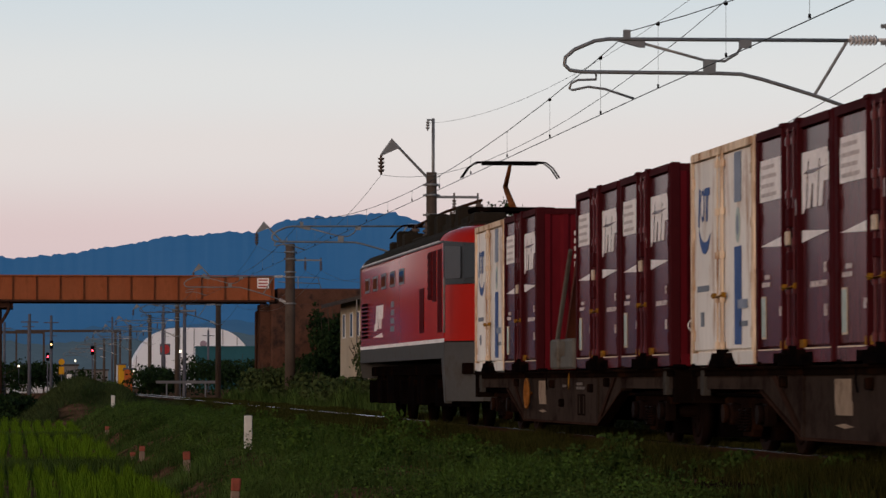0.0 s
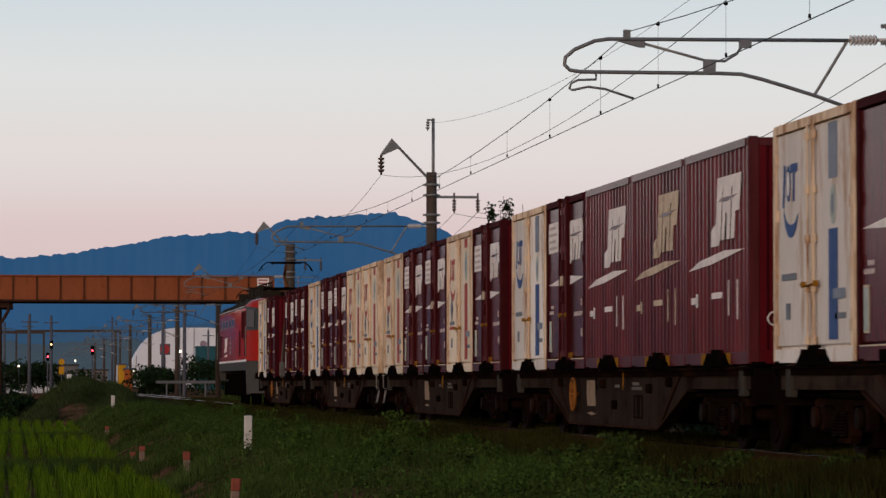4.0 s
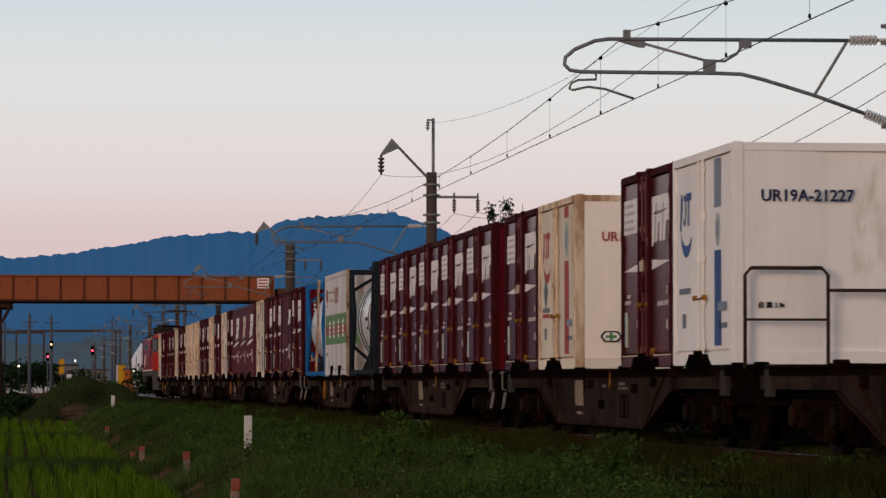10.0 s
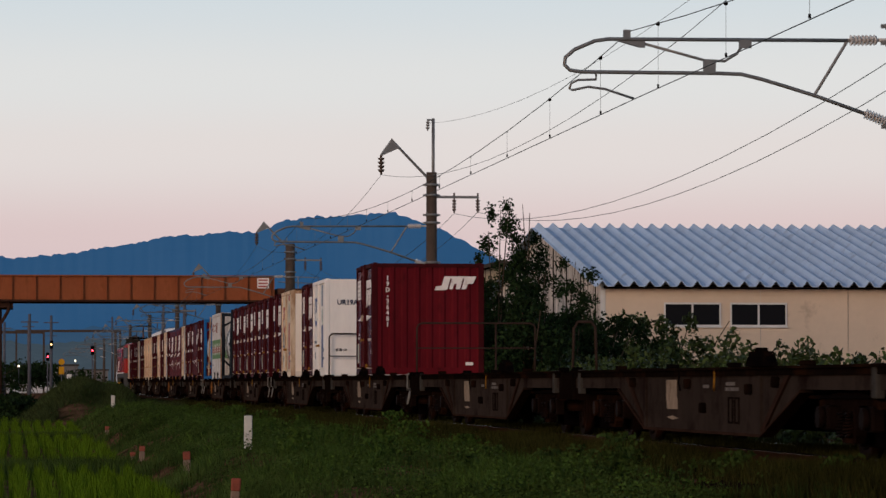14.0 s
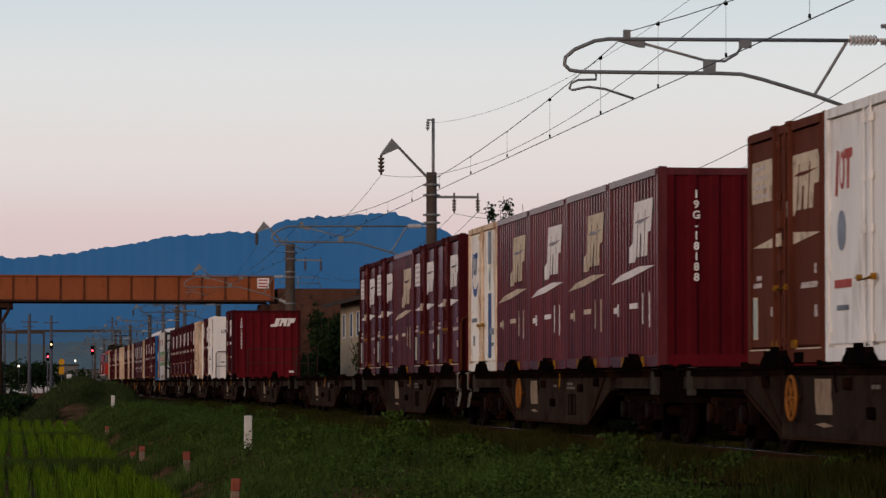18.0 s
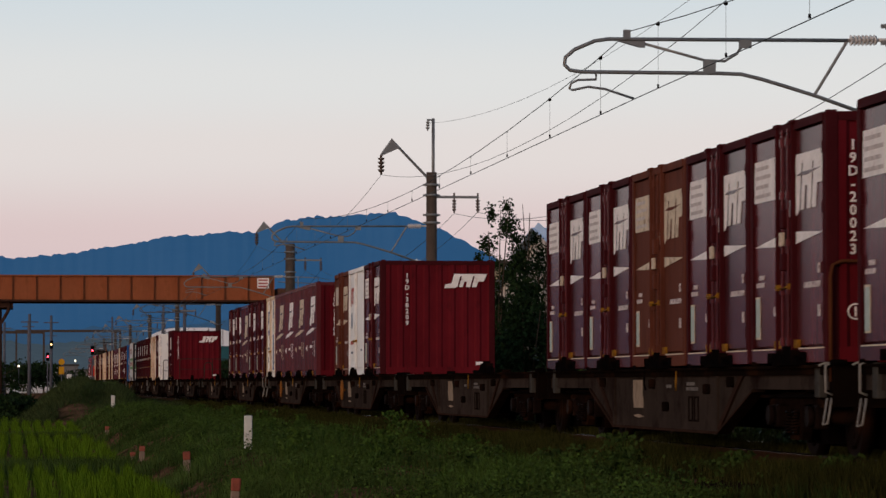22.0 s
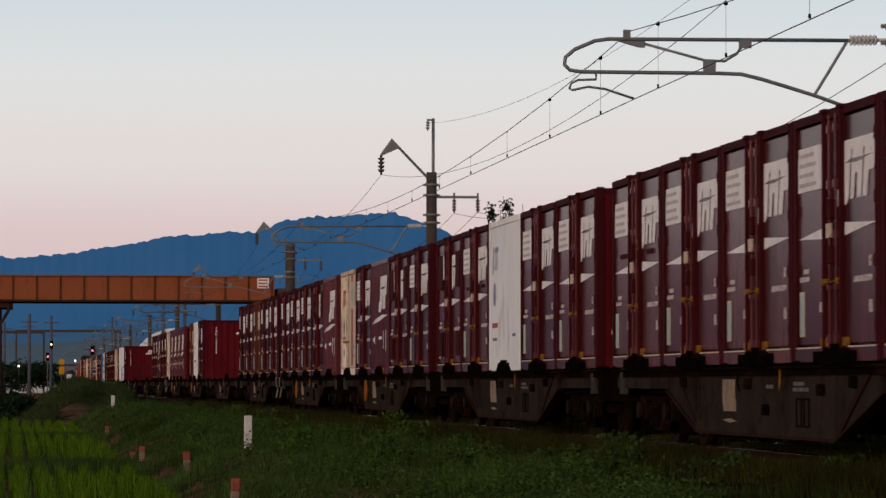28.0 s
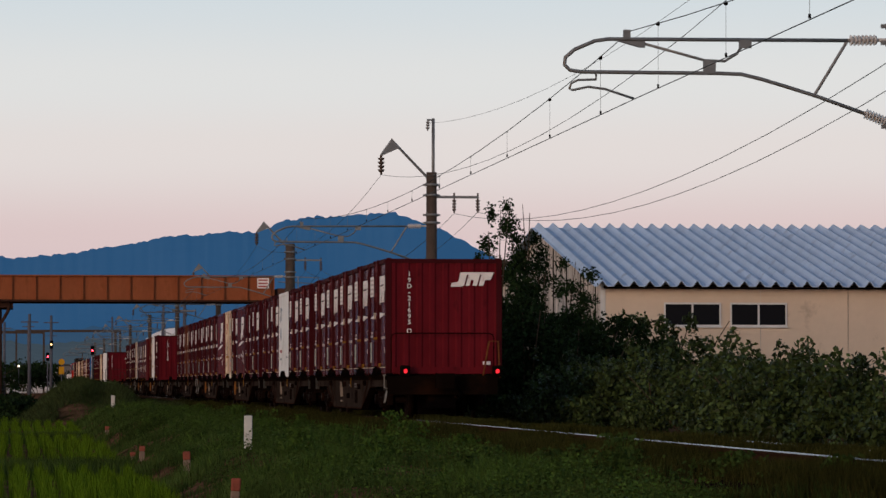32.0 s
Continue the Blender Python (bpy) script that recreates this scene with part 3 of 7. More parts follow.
    bm = bmesh.new()
    insulator(bm, (t + 3.3, 0, 4.80), (-0.18, 0, 4.66), 0.085)
    rod(bm, (-0.25, 0, 4.66), (0, 0, 4.6), 0.03, 6)
    part("lower_insulator", bm, INSUL, m, "white ribbed porcelain insulator").location.z = e
    return m


for k, y in enumerate(MASTS):
    mast(y, y < 300)


def span(name, label, x, z, sag, r, n=14, last=None):
    pts = [(x, MASTS[0], z)]
    for a, b in zip(MASTS[:last], MASTS[1:last]):
        pts += [(x, a + (b - a) * k / n, z - 4 * sag * k / n * (1 - k / n)) for k in range(1, n + 1)]
    ob = part(name, pipe(bmesh.new(), pts, r, 5), WIRE)
    return tagged(ob, label, "wire", "overhead wires")


WX = TRACK - 0.17
span("contact_wire", "dark copper contact wire stretched above the track", WX, CONTACT_Z, 0.02, 0.0075)
span("messenger_wire", "dark messenger wire hanging in a curve above the contact wire", WX - 0.05, MESS_Z, 0.80, 0.0075)
span("feeder_wire", "feeder wire hung from the mast arms", MAST_X - 1.6, 7.36, 1.15, 0.0065)
span("guard_wire", "thin guard wire on top of the masts", MAST_X - 0.1, 9.0, 1.0, 0.005, last=3)
span("signal_cable", "sagging cable hung below the mast crossarm", MAST_X + 0.72, 6.15, 1.15, 0.0075)
span("signal_cable", "sagging cable hung below the mast crossarm", MAST_X + 1.47, 6.2, 1.27, 0.0075)


def droppers():
    near = [49.8 - 4.85 * k for k in range(11)]
    far = [a + 2.8 + 5.3 * k for a in MASTS[1:6] for k in range(11)]
    for y in near + far:
        i = max(k for k, m in enumerate(MASTS) if m <= y)
        f = (y - MASTS[i]) / (MASTS[i + 1] - MASTS[i])
        if f > 0.97:
            continue
        top = MESS_Z - 4 * 0.80 * f * (1 - f)
        d = empty("dropper", "thin hanger wire with a dark clamp between overhead wires", "hanger", "droppers of the overhead line", (WX - 0.03, y, 0))
        part("hanger_wire", rod(bmesh.new(), (0, 0, CONTACT_Z), (0, 0, top), 0.003, 5), GALV, d)
        bm = bmesh.new()
        bmesh.ops.create_icosphere(bm, subdivisions=2, radius=0.031 if y < 62 else 0.014, matrix=Matrix.Translation((0, 0, top)))
        part("upper_clamp", bm, BLACK, d, "black clamp")
        part("lower_clamp", boxes((-0.012, 0.012, -0.025, 0.025, CONTACT_Z - 0.01, CONTACT_Z + 0.04)), BLACK, d)


droppers()


# ---- the road bridge ----
def bridge():
    Y = 214.0
    b = empty("girder_bridge", "orange-brown weathered steel plate-girder bridge across the railway", "bridge", at=(0, Y, 0.11))
    x0, x1 = -70.0, 15.55
    bm = bmesh.new()
    box(bm, x0, x1, 0, 0.05, 5.68, 7.08)
    part("girder_web", bm, GIRDER, b)
    bm = bmesh.new()
    box(bm, x0, x1, -0.22, 0.3, 5.56, 5.66)
    part("bottom_flange", bm, DARKGIRDER, b)
    bm = bmesh.new()
    box(bm, x0, x1, -0.2, 0.3, 7.08, 7.15)
    part("top_flange", bm, GIRDER, b)
    bm = bmesh.new()
    box(bm, 0, 0.04, -0.17, 0, 5.66, 7.08)
    first = part("stiffener", bm, GIRDER, b)
    first.location = (x1 - 0.25, 0, 0)
    for k in range(1, 60):
        o = new("stiffener", first.data)
        o.parent, o.location = b, (x1 - 0.25 - 1.4 * k, 0, 0)
    bm = bmesh.new()
    box(bm, x0, x1, 0.05, 7, 6.2, 6.5)
    box(bm, x0, x1, 6.9, 7.1, 5.6, 7.08)
    part("deck", bm, DARKGIRDER, b)
    bm = bmesh.new()
    box(bm, x1 - 1.05, x1 - 0.35, -0.26, -0.18, 6.38, 7.0)
    part("sign_board", bm, MARK, b, "small white notice board with red bars")
    for k in range(3):
        part("sign_bar", boxes((x1 - 0.98, x1 - 0.42, -0.272, -0.262, 6.45 + 0.19 * k, 6.53 + 0.19 * k)), REDMARK, b)
    for x in (-0.9, -30.0):
        bm = bmesh.new()
        rod(bm, (x, 1.2, -1.5), (x, 1.2, 5.4), 0.22, 12)
        rod(bm, (x, 5.8, -1.5), (x, 5.8, 5.4), 0.22, 12)
        box(bm, x - 0.5, x + 0.9, 0.3, 6.6, 5.2, 5.56)
        part("pier", bm, DARKGIRDER, b, "dark steel pier")
    bm = bmesh.new()
    pipe(bm, [(x1 - 0.2, 3.0, 5.5), (x1 - 0.9, 3.0, 5.0), (x1 - 0.9, 3.0, -1)], 0.08, 8)
    pipe(bm, [(-0.2, 0.3, 5.5), (-0.3, 0.3, 5.0), (-0.75, 0.3, 4.2), (-0.75, 0.3, -1.2)], 0.1, 8)
    part("drain_pipe", bm, DARKGIRDER, b)
    a = empty("bridge_abutment", "stained brown concrete bridge abutment partly covered with ivy", "abutment", at=(0, Y, 0.05))
    bm = bmesh.new()
    box(bm, 15.3, 21.0, -1.0, 8.0, -1.0, 5.5, bevel=0.05)
    box(bm, 15.75, 60, 0.2, 7.4, 3.0, 6.45)
    part("retaining_wall", bm, ABUT, a)
    bm = bmesh.new()
    pipe(bm, [(15.8, 0.4, 7.2), (18.2, 0.4, 7.1), (18.4, 0.4, 6.4)], 0.03, 6)
    pipe(bm, [(15.8, 0.4, 6.85), (18.3, 0.4, 6.75)], 0.03, 6)
    rod(bm, (17.0, 0.4, 6.4), (17.0, 0.4, 7.15), 0.03, 6)
    part("railing", bm, GALV, a)
    box_b = bmesh.new()
    box(box_b, 14.75, 15.3, 0.4, 3.5, -0.8, 5.5)
    part("bearing_pier", box_b, ABUT, a)


bridge()


# ---- buildings ----
def warehouse():
    Y0, X0, X1 = 112.0, 18.55, 47.0
    HALF, EAVE, RIDGE = 13.2, 4.09, 6.42
    w = empty("warehouse", "long single-storey warehouse with cream siding and a folded blue-grey metal roof", "warehouse", at=(X0, Y0, -0.4))
    g = 0.4
    bm = bmesh.new()
    # front wall of overlapping boards
    zb = np.arange(0, 3.95 + g - 0.3, 0.21)
    for z in zb:
        bb = bmesh.new()
        prism_x(bb, [(-0.001, z), (-0.016, z), (-0.006, z + 0.208), (-0.001, z + 0.208)], 0, X1 - X0)
        part("siding_board", bb, CLAD, w)
    box(bm, 0, X1 - X0, 0.0, 0.15, 0, EAVE + g - 0.12)
    part("front_wall", bm, CLAD, w)
    bm = bmesh.new()
    prism_x(bm, [(0.15, 0), (2 * HALF, 0), (2 * HALF, EAVE + g - 0.1), (HALF, RIDGE + g - 0.2), (0.15, EAVE + g - 0.1)], 0.0, 0.15)
    part("gable_wall", bm, OLDCLAD, w, "stained weathered sheet-metal gable wall")
    bm = bmesh.new()
    prism_x(bm, [(0.15, 0), (2 * HALF, 0), (2 * HALF, EAVE + g - 0.1), (HALF, RIDGE + g - 0.2), (0.15, EAVE + g - 0.1)], X1 - X0 - 0.15, X1 - X0)
    box(bm, 0.15, X1 - X0 - 0.15, 2 * HALF - 0.15, 2 * HALF, 0, EAVE + g - 0.1)
    part("back_walls", bm, OLDCLAD, w)
    # the battens on the gable
    for k in range(4):
        bm = bmesh.new()
        y = 1.2 + 3.0 * k
        box(bm, -0.03, 0.0, y, y + 0.08, 0, EAVE + g + (RIDGE - EAVE) * y / HALF - 0.3)
        part("gable_batten", bm, STEEL, w)
    # folded-plate roof
    P, prof = 0.507, []
    x = -0.35
    while x < X1 - X0 + 0.4:
        prof += [(x, 0.0), (x + 0.1, 0.0), (x + 0.24, 0.17), (x + 0.28, 0.17), (x + 0.42, 0.0)]
        x += P
    prof.append((x, 0.0))
    bm = bmesh.new()
    for sgn in (1, -1):
        rows = []
        for y, z in ((-0.62, EAVE + g - 0.12 - 0.62 * (RIDGE - EAVE) / HALF), (HALF, RIDGE + g - 0.12)):
            yy = y if sgn > 0 else 2 * HALF - y
            rows.append([bm.verts.new((px, yy, z + pz)) for px, pz in prof])
        for i in range(len(prof) - 1):
            bm.faces.new((rows[0][i], rows[0][i + 1], rows[1][i + 1], rows[1][i]))
    bmesh.ops.recalc_face_normals(bm, faces=bm.faces[:])
    roof = part("folded_roof", bm, ROOFBLUE, w, "folded blue-grey metal roof sheets")
    sol = roof.modifiers.new("thick", "SOLIDIFY"); sol.thickness = 0.02; sol.offset = -1
    bm = bmesh.new()
    box(bm, 0.05, X1 - X0, -0.12, -0.03, EAVE + g - 0.3, EAVE + g - 0.17)
    part("eave_beam", bm, STEEL, w, "dark eave beam")
    # near-black strip standing in for the shade beneath the folds
    part("eave_closure", boxes((0.0, X1 - X0, -0.5, -0.125, EAVE + g - 0.27, EAVE + g - 0.235)), STEEL, w, "dark strip put in as shade under the roof folds")
    for x in (1.98, 4.12, 15.0, 17.2):
        win = part("window", boxes((x, x + 1.84, -0.06, -0.024, 2.6 + g, 2.65 + g), (x, x + 1.84, -0.06, -0.024, 3.3 + g, 3.36 + g),
                                    (x, x + 0.05, -0.06, -0.024, 2.65 + g, 3.3 + g), (x + 1.79, x + 1.84, -0.06, -0.024, 2.65 + g, 3.3 + g),
                                    (x + 0.89, x + 0.95, -0.055, -0.024, 2.65 + g, 3.3 + g), (x - 0.03, x + 1.87, -0.09, -0.024, 2.56 + g, 2.6 + g)), FRAMEWHITE, w, "white aluminium sliding window")
        for dx in (0.05, 0.95):
            part("pane", boxes((x + dx, x + dx + 0.84, -0.04, -0.03, 2.65 + g, 3.3 + g)), GLASS, win, "dark glass pane")
    for x in (5.1, 7.95, 10.9, 13.8):
        part("siding_joint", boxes((x, x + 0.014, -0.028, -0.0, 0, EAVE + g - 0.2)), OLDCLAD, w)
    part("corner_trim", boxes((-0.02, 0.1, -0.035, -0.023, 0, EAVE + g - 0.2), (-0.035, -0.02, -0.035, 0.12, 0, EAVE + g - 0.2)), FRAMEWHITE, w)


warehouse()


def house():
    Y0, X0 = 165.0, 16.15
    h = empty("house", "cream rendered house with a low dark tiled gable roof", "house", at=(X0, Y0, -0.4))
    EAVE, PEAK, HALF, DEEP, g = 4.75, 6.35, 6.4, 12.0, 0.4
    bm = bmesh.new()
    prism_y(bm, [(0, 0), (2 * HALF, 0), (2 * HALF, EAVE + g), (HALF, PEAK + g - 0.1), (0, EAVE + g)], 0, DEEP)
    part("wall", bm, HOUSEWALL, h)
    for sgn in (1, -1):
        bm = bmesh.new()
        pts = [(-0.9, EAVE + g - 0.9 * (PEAK - EAVE) / HALF), (HALF, PEAK + g), (HALF, PEAK + g + 0.18), (-0.9, EAVE + g - 0.9 * (PEAK - EAVE) / HALF + 0.18)]
        if sgn < 0:
            pts = [(2 * HALF - x, z) for x, z in pts]
        prism_y(bm, pts, -0.7, DEEP + 0.7)
        part("roof_slope", bm, TILE, h, "dark tiled roof slope")
    for y, wd in ((2.0, 1.3), (5.3, 1.3), (9.2, 1.2)):
        win = part("window", boxes((-0.05, 0, y, y + wd, 3.0 + g, 3.06 + g), (-0.05, 0, y, y + wd, 4.15 + g, 4.2 + g), (-0.05, 0, y, y + 0.06, 3.06 + g, 4.15 + g), (-0.05, 0, y + wd - 0.06, y + wd, 3.06 + g, 4.15 + g)), FRAMEWHITE, h)
        part("pane", boxes((-0.03, -0.01, y + 0.06, y + wd - 0.06, 3.06 + g, 4.15 + g)), GLASS, win)
    win = part("window", boxes((4.9, 6.4, -0.05, 0, 3.9 + g, 3.96 + g), (4.9, 6.4, -0.05, 0, 4.9 + g, 4.96 + g)), FRAMEWHITE, h)
    part("pane", boxes((4.9, 6.4, -0.03, -0.01, 3.96 + g, 4.9 + g)), GLASS, win)


house()


def far_buildings():
    d = empty("dome_hall", "white membrane dome hall seen far beyond the bridge", "hall", at=(50.2, 1000, -0.5))
    bm = bmesh.new()
    def vault(x):
        return 17.0 * (1 - abs(x / 19.5) ** 4)
    prism_y(bm, [(19.5 * (k / 14 - 1), vault(19.5 * (k / 14 - 1))) for k in range(29)], 0, 30)
    part("dome_shell", bm, DOME, d)
    for k in range(9):
        x = -16 + 4.0 * k
        part("dome_rib", rod(bmesh.new(), (x * 1.02, -0.05, 0), (x, -0.05, vault(x) - 0.1), 0.1, 6), FARBUILD, d)
    part("round_emblem", rod(bmesh.new(), (2.6, -0.2, 12.4), (2.6, 0.0, 12.4), 1.0, 20), FADEDEMBLEM, d, "faded round emblem on the membrane")
    t = empty("teal_shed", "low teal metal shed in the distance", "shed", at=(43, 720, -0.5))
    part("wall", boxes((-6, 8, 0, 12, 0, 8.6)), TEAL, t)
    part("roof", boxes((-6.2, 8.2, -0.3, 12.3, 8.6, 8.9)), TEAL, t)
    for x, y, w, h in ((8.5, 640, 6, 4.4), (-0.5, 700, 5, 3.6), (16, 760, 8, 4.0), (3.5, 820, 6, 5)):
        o = empty("far_building", "pale low building in the distance", "building", "far buildings", (x, y, -0.4))
        part("wall", boxes((-w / 2, w / 2, 0, 8, 0, h)), FARBUILD, o)
        part("roof", boxes((-w / 2 - 0.2, w / 2 + 0.2, -0.2, 8.2, h, h + 0.3)), TILE, o)


far_buildings()


def far_poles():
    rng = random.Random(4)
    for x, y, h in ((7.2, 300, 7.6), (1.5, 330, 7.2), (4.0, 380, 8), (17.5, 420, 10), (9.5, 520, 10.5), (2.0, 470, 9), (21.5, 520, 11), (-1.0, 420, 8), (6.0, 560, 9), (26, 480, 8)):
        if abs(x - TRACK) < 2.3:
            x = TRACK + 5.0
        p = empty("utility_pole", "slender dark pole with a crossarm far down the line", "pole", "far poles", (x, y, -0.5))
        bm = bmesh.new(); rod(bm, (0, 0, 0), (0, 0, h + 0.5), 0.17, 8, 0.13)
        part("shaft", bm, FARPOLE, p)
        bm = bmesh.new(); box(bm, -0.8, 0.8, -0.05, 0.05, h - 0.3, h - 0.2)
        part("crossarm", bm, FARPOLE, p)


far_poles()


def signal(x, y, z, mat, name="railway_signal"):
    s = empty(name, "railway colour-light signal on a mast, lit", "signal", "signals beyond the bridge", (x, y, -0.5))
    bm = bmesh.new(); rod(bm, (0, 0.1, 0), (0, 0.1, z + 1.1), 0.06, 8)
    part("post", bm, FARPOLE, s)
    part("head", boxes((-0.17, 0.17, -0.1, 0.1, z + 0.08, z + 0.9), bevel=0.03), BLACK, s)
    bm = bmesh.new(); rod(bm, (0, -0.16, z + 0.5), (0, -0.1, z + 0.5), 0.085, 12)
    part("lens", bm, mat, s, "glowing signal lens")


signal(3.45, 360, 3.5, SIGRED)
signal(3.85, 363, 4.75, SIGAMBER)
signal(7.25, 330, 3.85, SIGRED)


def small_signs():
    s = empty("round_sign", "yellow round sign on a post beside the line", "sign", at=(5.1, 380, -0.5))
    bm = bmesh.new(); rod(bm, (0, 0.05, 0), (0, 0.05, 4), 0.05, 6); part("post", bm, FARPOLE, s)
    bm = bmesh.new(); rod(bm, (0, -0.03, 3.6), (0, 0.03, 3.6), 0.33, 16); part("disc", bm, SIGNYELLOW, s)
    part("plate", boxes((-0.28, 0.28, -0.03, 0.03, 2.3, 3.1)), SIGNYELLOW, s)
    s = empty("white_plate_sign", "small white plate on a post beside the line", "sign", at=(5.9, 380, -0.5))
    part("post", boxes((-0.04, 0.04, 0, 0.08, 0, 2.6)), FARPOLE, s)
    part("plate", boxes((-0.25, 0.25, -0.03, 0.0, 1.2, 2.3)), FRAMEWHITE, s)
    s = empty("oval_sign", "red and white oval sign far beyond the bridge", "sign", at=(14.7, 520, -0.4))
    part("post", boxes((7.1, 7.3, 0.02, 0.18, 0, 5.0)), FARPOLE, s)
    part("board", boxes((6.45, 7.95, 0, 0.2, 5.4, 7.0), bevel=0.05), FARPOLE, s)
    bm = bmesh.new(); rod(bm, (7.2, -0.1, 6.2), (7.2, 0.0, 6.2), 0.7, 16); part("disc", bm, SIGNRED, s)


small_signs()


def far_railway():
    """Guard rail, gantries and town pieces beyond the bridge."""
    g = empty("guard_rail", "pale grey guard rail beside the line beyond the bridge", "guard rail", at=(9.9, 250, -0.3))
    part("rail_beam", boxes((0, 4.2, 0, 0.06, 1.1, 1.3), bevel=0.02), FARBUILD, g)
    for x in (0.7, 1.9, 3.4):
        part("rail_post", boxes((x, x + 0.1, 0.062, 0.16, 0, 1.25)), FARBUILD, g)
    for x0, x1, y, h in ((-4.0, 4.0, 470, 8.2), (0.5, 16.0, 540, 9.4)):
        g = empty("signal_gantry", "thin brown steel gantry across the far tracks", "gantry", "far gantries", (0, y, -0.5))
        for x in (x0, x1):
            part("gantry_post", boxes((x - 0.13, x + 0.13, -0.13, 0.13, 0, h)), FARRUST, g)
        part("gantry_beam", boxes((x0, x1, -0.1, 0.1, h - 0.35, h)), FARRUST, g)
    for x, y, w, h, mat in ((-2.6, 420, 1.6, 3.0, FARBUILD), (1.9, 500, 5.5, 3.4, FARWHITE), (5.2, 560, 3.0, 3.9, FARWHITE), (-7.5, 620, 7, 5.5, FARBUILD), (13.2, 440, 1.1, 3.6, FARWHITE), (12.1, 400, 0.8, 3.4, SIGNYELLOW), (10.6, 330, 0.7, 2.6, FARORANGE)):
        o = empty("lineside_cabinet" if w < 2 else "far_house", "small lineside cabinet far down the line" if w < 2 else "small pale house far beyond the bridge", "cabinet" if w < 2 else "house", "far town", (x, y, -0.5))
        part("wall", boxes((-w / 2, w / 2, 0, 3, 0, h), bevel=0.04), mat, o)
        part("roof", boxes((-w / 2 - 0.1, w / 2 + 0.1, -0.1, 3.1, h, h + 0.15)), FARPOLE, o)
    for x, y, z in ((0.7, 430, 3.3), (-3.9, 440, 2.2), (8.6, 500, 4.4), (13.9, 300, 3.9), (11.0, 330, 2.3)):
        o = empty("far_lamp", "small lit lamp on a thin post far away", "lamp", "far lamps", (x, y, -0.5))
        part("post", rod(bmesh.new(), (0, 0, 0), (0, 0, z), 0.04, 6), FARPOLE, o)
        part("lantern", boxes((-0.1, 0.1, -0.1, 0.1, z, z + 0.2), bevel=0.02), WINLIGHT, o, "glowing lantern")


far_railway()


def marker_posts():
    for x, y, h in ((4.15, 63.5, 0.62), (3.85, 139, 0.62)):
        p = empty("marker_post", "white square concrete marker post standing in the grass", "post", "white marker posts", (x, y, float(ground_z(x, y))))
        bm = bmesh.new(); box(bm, -0.07, 0.07, -0.07, 0.07, -0.3, h, bevel=0.012)
        part("shaft", bm, POSTWHITE, p)
    for x, y, h, tilt in ((2.98, 48.5, 0.46, 4), (3.0, 62, 0.38, -2), (2.86, 80, 0.3, 2), (2.74, 82, 0.26, -4), (2.75, 106, 0.28, 5)):
        p = empty("boundary_stake", "old concrete boundary stake with a faded red top on the bank", "stake", "boundary stakes", (x, y, float(ground_z(x, y)) + 0.02))
        p.rotation_euler = (0, radians(tilt), 0)
        bm = bmesh.new(); box(bm, -0.06, 0.06, -0.06, 0.06, -0.3, h * 0.62, bevel=0.012)
        part("shaft", bm, POSTGREY, p)
        bm = bmesh.new(); box(bm, -0.063, 0.063, -0.063, 0.063, h * 0.62, h, bevel=0.015)
        part("top", bm, POSTRED, p, "faded red painted top")


marker_posts()


# ---- plants ----
def scatter(n, x0, x1, y0, y1, power=1.0):
    x = RNG.uniform(x0, x1, n)
    y = y0 + (y1 - y0) * RNG.uniform(0, 1, n) ** power
    return x, y


def grass_band(name, label, n, x0, x1, y0, y1, h0, h1, w, mat, power=1.6, keep=None, lean=0.45, floor=None):
    x, y = scatter(n, x0, x1, y0, y1, power)
    patch = 0.5 + 0.5 * np.sin(x * 1.7 + 0.9 * np.sin(y * 0.31)) * np.sin(y * 0.57 + 1.3 * np.sin(x * 0.8))
    if keep is not None:
        ok = RNG.uniform(0, 1, n) < keep(x, y, patch)
        x, y, patch = x[ok], y[ok], patch[ok]
    base = np.stack([x, y, ground_z(x, y) - 0.03 if floor is None else np.full(len(x), floor)], 1)
    h = RNG.uniform(h0, h1, len(x)) * (0.55 + 0.8 * patch)
    v, f = blades(base, h, RNG.uniform(0.6, 1.4, len(x)) * w * (0.6 + y / 90), lean)
    return tagged(np_mesh(name, v, f, mat), label, "grass", kind="stuff")


grass_band("bank_grass", "dense dark green grass on the railway bank", 110000, 3.1, 7.4, 28, 240, 0.08, 0.26, 0.014, GRASS)
grass_band("track_weeds", "thin dry weeds between the rails", 46000, 8.85, 9.74, 30, 190, 0.10, 0.15, 0.012, OLIVE, floor=-0.05)
grass_band("lineside_grass", "ragged grass and weeds close beside the rails", 34000, 6.3, 7.7, 27, 200, 0.12, 0.27, 0.011, OLIVE)
grass_band("rail_edge_grass", "olive grass standing up to the rail", 70000, 7.5, 8.64, 27, 170, 0.24, 0.31, 0.010, OLIVE)
grass_band("verge_grass", "grass along the far verge of the track", 36000, 11.0, 13.6, 30, 240, 0.12, 0.35, 0.012, OLIVE)
grass_band("dry_grass", "brownish dry grass beside the ballast", 60000, 5.0, 8.2, 26, 100, 0.08, 0.2, 0.010, DRYGRASS, keep=lambda x, y, p: np.clip((x - 4.6) / 3.0, 0, 1) * (0.45 + 0.55 * (p < 0.5)))
grass_band("slope_grass", "thin grass on the bare earth slope", 42000, 2.4, 3.5, 30, 200, 0.1, 0.28, 0.013, GRASS, keep=lambda x, y, p: 0.22 + 0.75 * (p > 0.5))
grass_band("tall_grass", "tall pale grass beyond the track", 26000, 12.3, 17.0, 112, 212, 0.4, 1.1, 0.02, GRASS, power=1.0)
